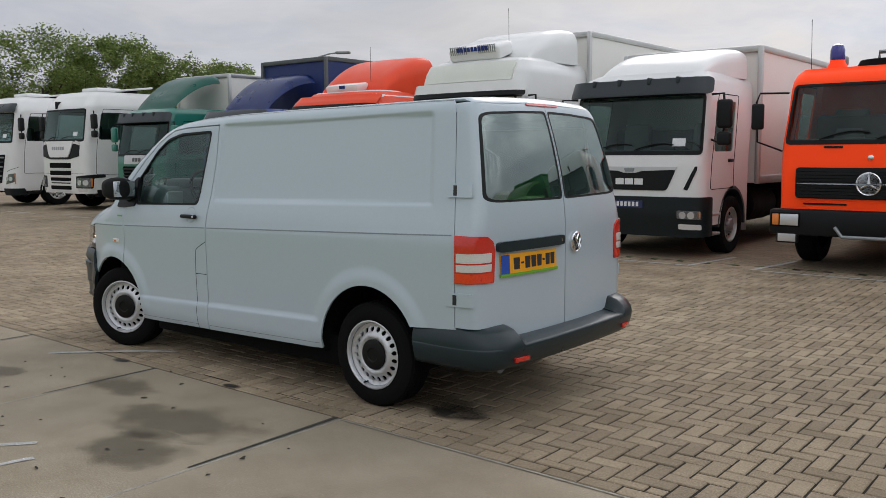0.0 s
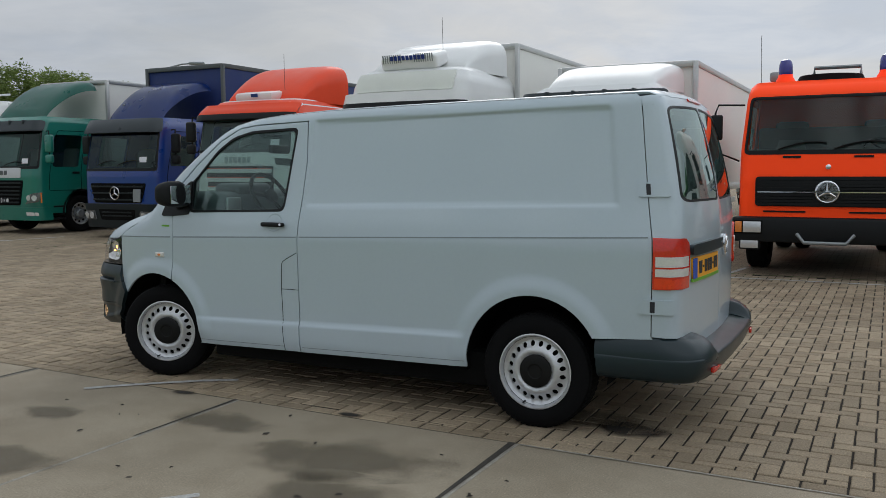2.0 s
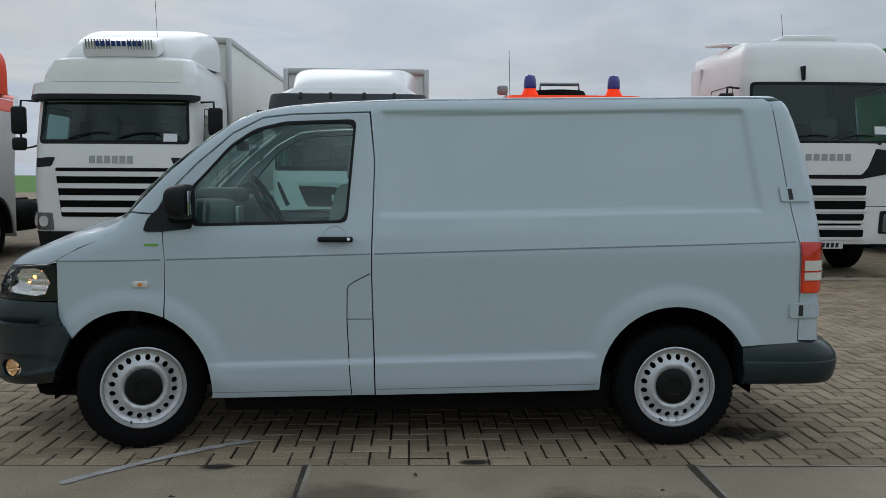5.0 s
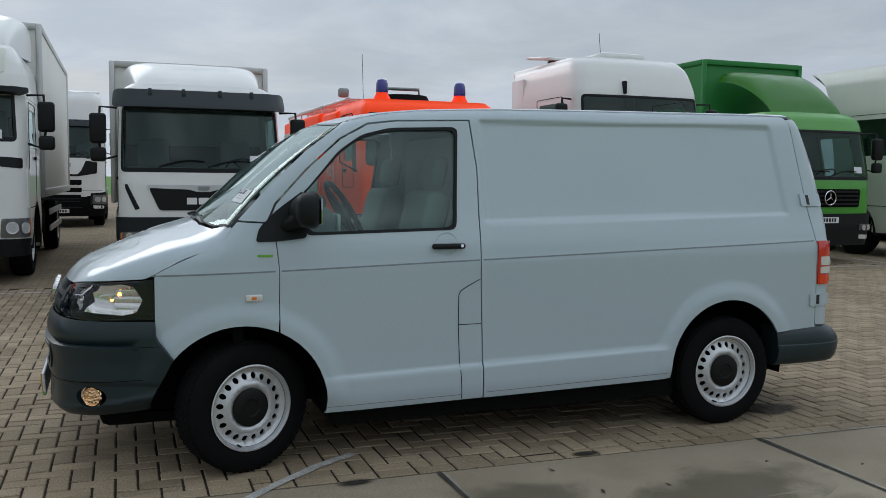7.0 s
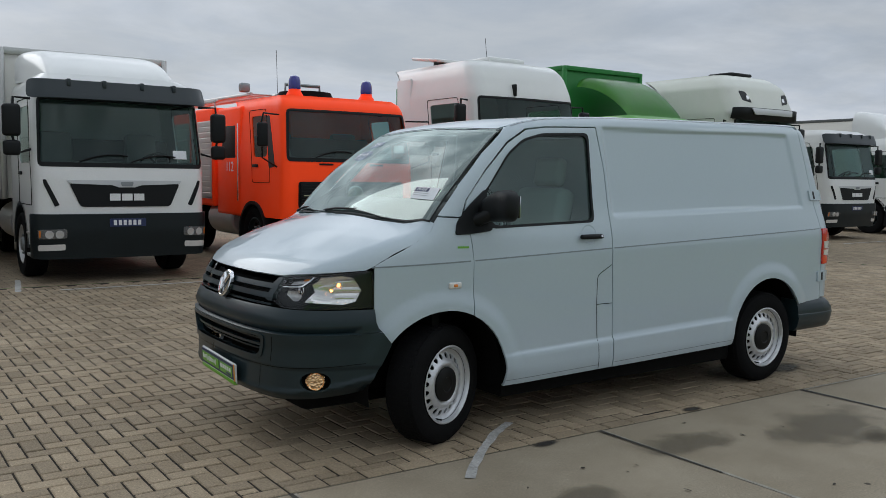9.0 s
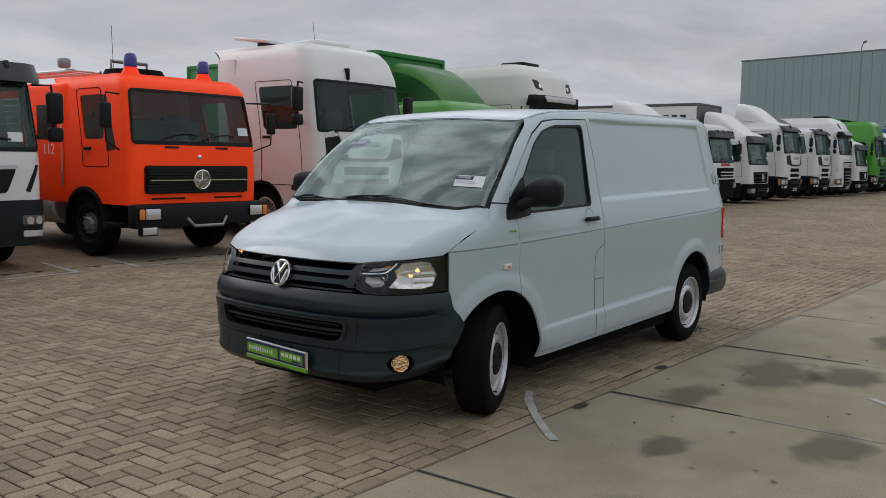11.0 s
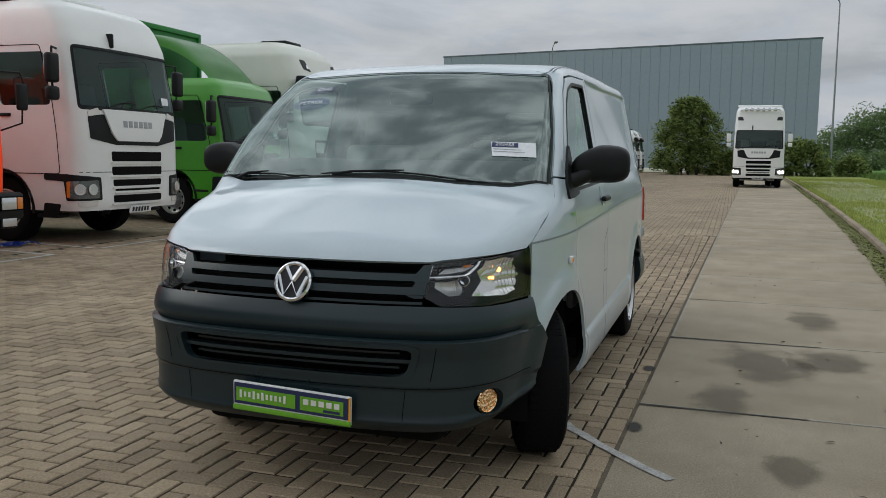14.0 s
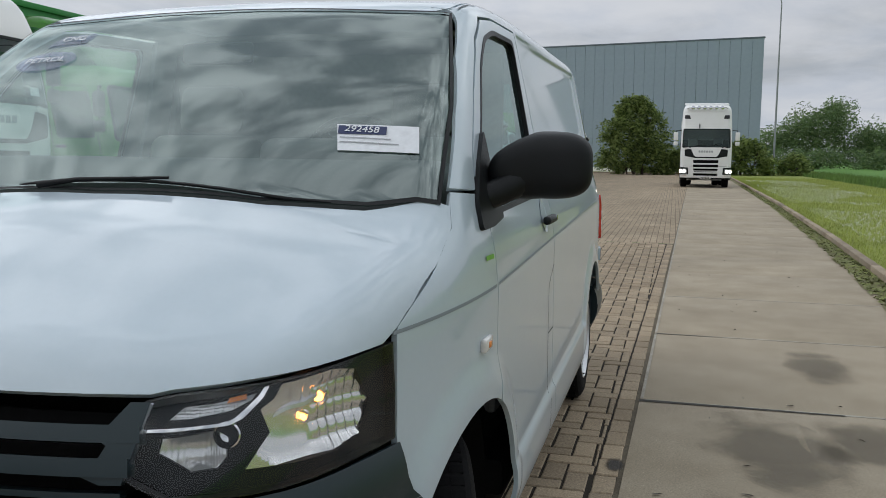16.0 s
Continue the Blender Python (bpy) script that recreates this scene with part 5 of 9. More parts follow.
def round_badge(parent, place, a, b, r, off):
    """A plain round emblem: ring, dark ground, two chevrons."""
    c, n = at_surface(place, a, b, off)
    bd = lathe("badge", parent, M_CHROME, [(r * 0.80, 0), (r * 0.82, 0.006), (r * 0.90, 0.010), (r, 0.006), (r, -0.01)], c, n, 36, "round chrome badge", cap=False)
    lathe("badge_ground", bd, M_INK, [(0, 0.001), (r * 0.83, 0.001), (r * 0.83, -0.01)], c, n, 36, cap=False)
    x = Vector((0, 0, 1)).cross(n).normalized()
    y = n.cross(x)
    bm = bmesh.new()
    for pts in (((-0.42, 0.72), (-0.02, 0.06), (0.02, 0.06), (0.42, 0.72)), ((-0.76, 0.28), (-0.36, -0.70), (0.0, -0.02), (0.36, -0.70), (0.76, 0.28))):
        add_tube(bm, [c + n * 0.004 + x * p * r + y * q * r for p, q in pts], r * 0.14, 6)
    part("badge_emblem", bm, M_CHROME, bd)


round_badge(van, from_nose, -0.008, 0.873, 0.080, 0.022)

HEAD = [(0.300, 0.852), (0.316, 0.912), (0.332, 0.962), (0.354, 0.970), (0.43, 0.983), (0.52, 0.994), (0.620, 1.005), (0.6255, 0.90), (0.6255, 0.806), (0.45, 0.802), (0.345, 0.809)]
BOWL = [(0.420, 0.842), (0.446, 0.898), (0.437, 0.942), (0.452, 0.957), (0.462, 0.981), (0.53, 0.984), (0.566, 0.968), (0.590, 0.90), (0.572, 0.840), (0.535, 0.824), (0.475, 0.832)]
INNER = [(0.337, 0.912), (0.392, 0.918), (0.404, 0.903), (0.404, 0.866), (0.394, 0.850), (0.366, 0.848), (0.334, 0.886)]
UPPER = [(0.346, 0.943), (0.362, 0.966), (0.437, 0.977), (0.430, 0.963), (0.408, 0.949)]


def ribs(q, pitch):
    """A row of upright flutes pressed into a reflector."""
    t = (np.abs(q[:, 0]) / pitch) % 1.0
    return 4 * t * (1 - t)


for sg in (-1, 1):
    def m_(o, s=sg):
        return [(s * a, b) for a, b in o]
    hl = panel("headlamp", M_INK, m_(HEAD), from_nose, 0.03, 0.0, -0.095, label="clear headlamp with bulbs lit, black inner frame")
    panel("headlamp_cover", M_LENS, m_(HEAD), from_nose, 0.03, 0.0, 0.0, parent=hl).visible_shadow = False
    panel("headlamp_rim", M_BLACK, m_(HEAD), from_nose, 0.03, 0.03, -0.003, parent=hl, holes=[[(a + (sg * 0.465 - a) * 0.016, b + (0.9 - b) * 0.028) for a, b in m_(HEAD)]])
    panel("bezel", M_BEZEL, [(a + (sg * 0.465 - a) * 0.012, b + (0.9 - b) * 0.02) for a, b in m_(HEAD)], shifted(from_nose, lambda q: -0.026 - 0.02 * sstep(np.abs(q[:, 0]), 0.46, 0.36)), 0.02, 0.03, parent=hl, holes=[m_(BOWL), m_(INNER), m_(UPPER)])
    deep = lambda q: np.clip(1 - ((np.abs(q[:, 0]) - 0.512) / 0.085) ** 2 - ((q[:, 1] - 0.905) / 0.095) ** 2, 0, 1) ** 0.7
    panel("bowl", M_BOWL, m_(BOWL), shifted(from_nose, lambda q: -0.028 - 0.034 * deep(q) + 0.004 * ribs(q, 0.0125) * sstep(np.abs(q[:, 0]) + 0.4 * (q[:, 1] - 0.9), 0.49, 0.505) + 0.004 * ribs(q[:, ::-1], 0.034) * sstep(np.abs(q[:, 0]), 0.50, 0.52)), 0.004, 0.003, parent=hl)
    panel("bowl_baffle", M_REFL, m_([(0.452, 0.918), (0.475, 0.926), (0.50, 0.921), (0.52, 0.930), (0.522, 0.936), (0.50, 0.930), (0.475, 0.934), (0.452, 0.926)]), from_nose, 0.01, 0.01, -0.050, parent=hl)
    for a, z, r in ((0.526, 0.928, 0.010), (0.503, 0.898, 0.0055)):
        c, n = at_surface(from_nose, sg * a, z, -0.062)
        ax = (n + Vector((-0.8, 0, 0))).normalized()
        d = lathe("bulb", hl, M_BULB, [(r, -0.01), (r, 0.012), (0.0, 0.018)], c, ax, 12)
        lathe("bulb_shield", d, M_CHROME, [(r * 2.1, -0.014), (r * 2.4, 0.002), (r * 2.0, 0.004), (r * 1.7, -0.006)], c, ax, 18, cap=False)
    panel("inner_reflector", M_REFL, m_(INNER), shifted(from_nose, lambda q: -0.058 - 0.022 * np.clip(1 - ((np.abs(q[:, 0]) - 0.372) / 0.04) ** 2 - ((q[:, 1] - 0.885) / 0.04) ** 2, 0, 1) + 0.003 * ribs(q, 0.0056)), 0.003, 0.003, parent=hl)
    c2, n2 = at_surface(from_nose, sg * 0.404, 0.908, -0.040)
    ax2 = (n2 + Vector((-0.8, 0, 0))).normalized()
    lathe("inner_cup", hl, M_CHROME, [(0.010, -0.02), (0.020, -0.004), (0.023, 0.012), (0.020, 0.014), (0.014, -0.002), (0.0, -0.006)], c2, ax2, 24, cap=False)
    panel("upper_reflector", M_REFL, m_(UPPER), shifted(from_nose, lambda q: -0.050 + 0.003 * ribs(q, 0.0048) + 0.002 * ribs(q[:, ::-1], 0.006)), 0.003, 0.003, parent=hl)
    panel("turn_signal", M_AMBER, m_([(0.404, 0.963), (0.406, 0.972), (0.424, 0.975), (0.424, 0.966)]), from_nose, 0.01, 0.006, -0.034, parent=hl)
    panel("chrome_divider", M_CHROME, m_([(0.322, 0.9205), (0.402, 0.9275), (0.412, 0.936), (0.434, 0.965), (0.441, 0.979), (0.446, 0.979), (0.439, 0.962), (0.417, 0.931), (0.404, 0.9225), (0.322, 0.9155)]), from_nose, 0.008, 0.02, -0.014, parent=hl)
    panel("chrome_edge", M_CHROME, m_([(0.305, 0.854), (0.309, 0.854), (0.338, 0.960), (0.334, 0.960)]), from_nose, 0.012, 0.02, -0.006, parent=hl)

pf = box("front_plate", van, M_PWHITE, (0.004, -0.028, 0.408), (0.016, 0.515, 0.118), rot=(2.5, -4, 0), bevel=0.006, label="number plate holder in white, navy and green")
def on_plate(y, z, w, h, m, name, lab=""):
    q = pose(0.004, -0.028, 0.408, 2.5, -4, 0)
    bm = bmesh.new()
    add_box(bm, (0, 0, 0), (0.004, w, h), bevel=0)
    bm.transform(q @ pose(-0.0095 - (0.002 if m is M_PWHITE else 0.0), y, z))
    part(name, bm, m, pf, lab)
on_plate(0.0, 0.010, 0.500, 0.086, M_NAVY, "plate_ground")
on_plate(-0.253, 0.010, 0.008, 0.095, M_PLATE, "plate_edge")
q = pose(0.004, -0.028, 0.408, 2.5, -4, 0)
bm = bmesh.new(); add_box(bm, (0, 0, 0), (0.018, 0.515, 0.022), bevel=0.004); bm.transform(q @ pose(-0.003, 0, -0.050))
part("holder_strip", bm, M_PGREEN, pf)
for y, w in ((0.108, 0.262), (-0.136, 0.185)):
    bm = bmesh.new(); add_box(bm, (0, 0, 0), (0.004, w, 0.056)); bm.transform(q @ pose(-0.0118, y, 0.008))
    part("plate_field", bm, M_PGREEN, pf)
    for k in range(11 if y > 0 else 5):
        bm = bmesh.new(); add_box(bm, (0, 0, 0), (0.003, 0.0095 if y > 0 else 0.022, (0.032 if k in (0, 3, 5, 10) else 0.021) if y > 0 else 0.022))
        bm.transform(q @ pose(-0.0145, y + (0.110 - 0.0195 * k if y > 0 else 0.066 - 0.033 * k), 0.010 if y > 0 else 0.016))
        part("plate_bar", bm, M_PWHITE, pf)
bm = bmesh.new(); add_box(bm, (0, 0, 0), (0.003, 0.07, 0.010)); bm.transform(q @ pose(-0.0145, -0.180, -0.010))
part("plate_bar", bm, M_NAVY, pf)

# tail: two doors, glass, lamps, bumper
RWIN = [(-0.490, 1.848), (-0.482, 1.350), (-0.44, 1.328), (-0.008, 1.322), (-0.008, 1.888), (-0.25, 1.882), (-0.45, 1.868)]
RDOOR = [(-0.5675, 0.600), (-0.435, 0.588), (-0.424, 0.508), (-0.003, 0.505), (-0.003, 1.928), (-0.2, 1.926), (-0.42, 1.918), (-0.5675, 1.902)]
LAMP = [(-0.5665, 0.862), (-0.449, 0.862), (-0.445, 1.05), (-0.452, 1.105), (-0.472, 1.136), (-0.5665, 1.140)]
for sg in (-1, 1):
    fl = (lambda o: o) if sg < 0 else flip_a
    lampo = fl([(a, b) for a, b in LAMP])
    rd = panel("rear_door", M_WHITE, fl(RDOOR), from_tail, 0.03, holes=[round_poly(fl(RWIN), 0.03, 3)])
    panel("rear_glass", M_GLASSD, round_poly(fl(RWIN), 0.03, 3), from_tail, 0.06, 0.0, -0.0025, parent=rd).visible_shadow = False
    mid = fl([(-0.25, 1.6)])[0]
    panel("glass_border", M_BLACK, round_poly(fl(RWIN), 0.03, 3), from_tail, 0.05, 0.0, -0.0005, parent=rd, holes=[round_poly([(a + (mid[0] - a) * 0.055, b + (mid[1] - b) * 0.05) for a, b in fl(RWIN)], 0.03, 3)])
    tl = panel("tail_lamp", M_RED, lampo, from_tail, 0.03, 0.03, 0.012, label="red and clear tail lamp")
    for z0, z1 in ((0.932, 0.975), (0.985, 1.040)):
        panel("clear_band", M_CLEAR, fl([(-0.560, z0), (-0.462, z0), (-0.460, z1), (-0.560, z1)]), from_tail, 0.03, 0.012, 0.0175, parent=tl)
    panel("lamp_edge", M_ORED, fl([(-0.562, 0.868), (-0.455, 0.868), (-0.455, 0.922), (-0.562, 0.922)]), from_tail, 0.03, 0.004, 0.0146, parent=tl)
    for z in (1.40, 0.765):
        hg = panel("hinge", M_WHITE, fl([(-0.595, z - 0.040), (-0.512, z - 0.040), (-0.512, z + 0.040), (-0.595, z + 0.040)]), from_tail, 0.03, 0.02, 0.012, parent=rd, r=0.008)
        panel("hinge_slot", M_INK, fl([(-0.572, z - 0.030), (-0.560, z - 0.030), (-0.560, z + 0.030), (-0.572, z + 0.030)]), from_tail, 0.03, 0.004, 0.0135, parent=hg)
for sg in (-1, 1):
    panel("rear_header", M_WHITE, [(sg * 0.600, 1.860), (sg * 0.535, 1.868), (sg * 0.40, 1.890), (0.0, 1.900), (0.0, 1.942), (sg * 0.40, 1.934), (sg * 0.535, 1.924), (sg * 0.600, 1.915)], from_tail, 0.03, 0.004, -0.0012)
ribbon("door_split", van, M_DARK, [(0.0, 0.506), (0.0, 1.926)], from_tail, 0.012, -0.012)
panel("handle_bar", M_BUMPER, round_poly([(-0.438, 1.034), (-0.032, 1.034), (-0.032, 1.096), (-0.438, 1.096)], 0.02, 3), from_tail, 0.04, 0.03, 0.026, label="dark grey handle bar over the plate")
kc, n = at_surface(from_tail, -0.06, 1.065, 0.026)
lathe("lock", van, M_CHROME, [(0.010, 0), (0.010, 0.004), (0, 0.004)], kc, n, 12)
PL = [(-0.418, 0.897), (-0.088, 0.893), (-0.095, 1.012), (-0.425, 1.020)]
rp = panel("rear_plate", M_PLATE, PL, from_tail, 0.05, 0.01, 0.012, label="yellow number plate with dark bars")
panel("plate_band", M_PBLUE, [(-0.420, 0.900), (-0.385, 0.900), (-0.388, 1.016), (-0.424, 1.016)], from_tail, 0.05, 0.002, 0.0145, parent=rp)
panel("plate_foot", M_PGREEN, [(-0.425, 0.884), (-0.082, 0.880), (-0.084, 0.897), (-0.423, 0.901)], from_tail, 0.05, 0.012, 0.016, parent=rp)
for k, w in enumerate((0.030, 0.016, 0.030, 0.030, 0.030, 0.016, 0.030, 0.030)):
    a = -0.368 + sum((0.030, 0.016, 0.030, 0.030, 0.030, 0.016, 0.030, 0.030)[:k]) + 0.0065 * k
    hgt = 0.036 if w > 0.02 else 0.006
    panel("plate_bar", M_INK, [(a + 0.004, 0.957 - hgt), (a + w, 0.957 - hgt), (a + w, 0.957 + hgt), (a, 0.957 + hgt)], from_tail, 0.05, 0.002, 0.0145, parent=rp)
round_badge(van, from_tail, 0.085, 1.035, 0.068, 0.010)
panel("third_brake_lamp", M_RED, [(-0.185, 1.917), (0.14, 1.917), (0.14, 1.930), (-0.185, 1.930)], from_tail, 0.04, 0.01, 0.008)


def swept(name, parent, material, path, section, label=""):
    """A section of (outwards, height) pairs, or one section for each point, carried along a plan path."""
    each = section if isinstance(section[0], list) else [section] * len(path)
    bm = bmesh.new()
    rows = []
    n = len(path)
    for i, (u, v) in enumerate(path):
        a, b = Vector(path[max(i - 1, 0)]), Vector(path[min(i + 1, n - 1)])
        t = (b - a).normalized()
        o = Vector((-t.y, t.x)) * -1
        rows.append([bm.verts.new((u + o.x * s, v + o.y * s, z)) for s, z in each[i]])
    m = len(each[0])
    for p, q in zip(rows, rows[1:]):
        for k in range(m):
            bm.faces.new((p[k], p[(k + 1) % m], q[(k + 1) % m], q[k]))
    bm.faces.new(rows[0]); bm.faces.new(rows[-1])
    return part(name, bm, material, parent, label, sharp=40)


quarter = [(4.30, -0.930), (4.58, -0.935), (4.80, -0.915), (4.875, -0.78), (4.90, -0.4), (4.905, 0.0)]
def chaikin_open(p, n):
    for _ in range(n):
        o = [p[0]]
        for a, b in zip(p, p[1:]):
            o += [(0.75 * a[0] + 0.25 * b[0], 0.75 * a[1] + 0.25 * b[1]), (0.25 * a[0] + 0.75 * b[0], 0.25 * a[1] + 0.75 * b[1])]
        p = o + [p[-1]]
    return p
full = chaikin_open(quarter + [(u, -v) for u, v in quarter[-2::-1]], 3)
rbp = swept("rear_bumper", van, M_BUMPER, full, [(-0.14, 0.352), (-0.04, 0.346), (-0.012, 0.358), (0.006, 0.385), (0.018, 0.425), (0.024, 0.476), (0.020, 0.486), (0.010, 0.492), (-0.10, 0.512), (-0.20, 0.512)])
for sg in (-1, 1):
    side = chaikin_open([(4.292, -0.928), (4.58, -0.935), (4.80, -0.915), (4.875, -0.78), (4.888, -0.66), (4.892, -0.575)], 3)
    side = side if sg < 0 else [(u, -v) for u, v in side][::-1]
    corner_rows = []
    for u, v in side:
        r, d = sstep(u, 4.62, 4.86), sstep(abs(v), 0.665, 0.60)
        corner_rows.append([(-0.12, 0.46), (0.021, 0.46), (0.022 - 0.004 * r, 0.505 - 0.03 * d), (0.014 - 0.022 * r, 0.545 - 0.05 * d), (0.0 - 0.05 * r, 0.578 - 0.07 * d), (-0.014 - 0.085 * r, 0.594 - 0.075 * d), (-0.14, 0.600 - 0.08 * d)])
    swept("bumper_corner", rbp, M_BUMPER, side, corner_rows)
    box("bumper_reflector", rbp, M_RED, (4.905, sg * 0.66, 0.405), (0.02, 0.125, 0.028), rot=(0, 0, sg * 8), bevel=0.004)
tube("exhaust_pipe", van, M_STEEL, [(4.3, -0.42, 0.29), (4.6, -0.52, 0.29), (4.67, -0.55, 0.283)], 0.026, 12)
cyl("silencer", van, M_DARK, (4.45, -0.35, 0.30), (4.45, 0.35, 0.30), 0.1, 18, bevel=0.02)

# underside, wheel housings, linings; unseen boxes below are added or lowered to block light
box("underbody", van, M_DARK, (2.52, 0, 0.30), (2.16, 1.70, 0.22), bevel=0.03)
box("rear_light_blocker", van, M_DARK, (4.15, 0, 0.37), (0.7, 1.05, 0.22), bevel=0.05)
box("nose_light_blocker", van, M_DARK, (0.60, 0, 0.275), (0.62, 1.10, 0.05), bevel=0.02)
box("engine_bay", van, M_DARK, (0.66, 0, 0.55), (0.75, 1.1, 0.70), bevel=0.05)
box("sill_lining", van, M_DARK, (2.45, 0, 0.40), (2.0, 1.82, 0.12), bevel=0.02)
for sg in (-1, 1):
    for k, (cu, cz, r) in enumerate(ARCHES):
        bm = bmesh.new()
        rows = []
        for i in range(19):
            a = math.radians(-10 + 200 * i / 18)
            rr = r + 0.03
            rows.append([bm.verts.new((cu + rr * math.cos(a), sg * 0.52, cz + rr * math.sin(a))), bm.verts.new((cu + rr * math.cos(a), sg * (0.90 if k else 0.86), cz + rr * math.sin(a)))])
        for p, q in zip(rows, rows[1:]):
            bm.faces.new((p[0], p[1], q[1], q[0]))
        bm.faces.new([w[0] for w in rows])
        part("wheel_housing", bm, M_DARK, van)
for nm, c, s in (("cargo_floor", (3.45, 0, 0.50), (2.2, 1.02, 0.05)), ("bulkhead", (2.36, 0, 1.13), (0.04, 1.42, 1.3)), ("cargo_ceiling", (3.45, 0, 1.86), (2.15, 1.20, 0.03))):
    box(nm, van, M_LINING, c, s, bevel=0.0)
for sg in (-1, 1):
    box("cargo_lining", van, M_LINING, (3.45, sg * 0.80, 1.33), (2.15, 0.03, 0.94), rot=(sg * 9, 0, 0), bevel=0.0)
    box("door_lining", van, M_DASH, (1.82, sg * 0.872, 0.90), (0.82, 0.04, 0.58), bevel=0.02)
box("cab_floor", van, M_DARK, (1.88, 0, 0.47), (0.92, 1.70, 0.05), bevel=0)
box("firewall", van, M_DARK, (0.96, 0, 0.85), (0.05, 1.7, 0.7), bevel=0)
for sg in (-1, 1):
    panel("pillar_trim", M_DASH, [(0.975, 1.25), (1.15, 1.20), (1.30, 1.20), (1.32, 1.47), (1.16, 1.40), (1.00, 1.315)], from_side(sg), 0.03, 0.004, -0.03)
ds = box("dashboard", van, M_DASH, (1.29, 0, 1.22), (0.42, 1.56, 0.28), bevel=0.08, seg=4)
box("instrument_hood", ds, M_DASH, (1.36, -0.40, 1.37), (0.24, 0.40, 0.10), bevel=0.05, seg=4)
box("air_vent", ds, M_ALU, (1.506, -0.68, 1.27), (0.02, 0.15, 0.10), bevel=0.01)
box("centre_console", ds, M_DASH, (1.48, 0.0, 1.14), (0.16, 0.32, 0.34), bevel=0.04)
bm = bmesh.new()
c, d = Vector((1.62, -0.40, 1.32)), Vector((0.85, 0, 0.5)).normalized()
a1, b1, _ = frame_from(d)
add_tube(bm, [c + (a1 * math.cos(2 * math.pi * k / 28) + b1 * math.sin(2 * math.pi * k / 28)) * 0.19 for k in range(29)], 0.016, 8)
for k in range(3):
    add_tube(bm, [c, c + (a1 * math.cos(2.1 * k) + b1 * math.sin(2.1 * k)) * 0.19], 0.014, 6)
add_lathe(bm, [(0.06, 0), (0.055, 0.02), (0, 0.025)], c, d, 16)
part("steering_wheel", bm, M_BLACK, van)
for v in (-0.45, 0.45):
    st = box("seat", van, M_SEAT, (1.78, v, 0.80), (0.52, 0.50, 0.20), bevel=0.07, seg=4, label="grey fabric seat")
    box("backrest", st, M_SEAT, (2.05, v, 1.14), (0.15, 0.48, 0.62), rot=(0, 14, 0), bevel=0.06, seg=4)
    box("headrest", st, M_SEAT, (2.15, v, 1.55), (0.09, 0.26, 0.19), rot=(0, 10, 0), bevel=0.04, seg=3)
box("rear_view_mirror", van, M_BLACK, (1.40, 0.0, 1.68), (0.04, 0.24, 0.07), bevel=0.02)


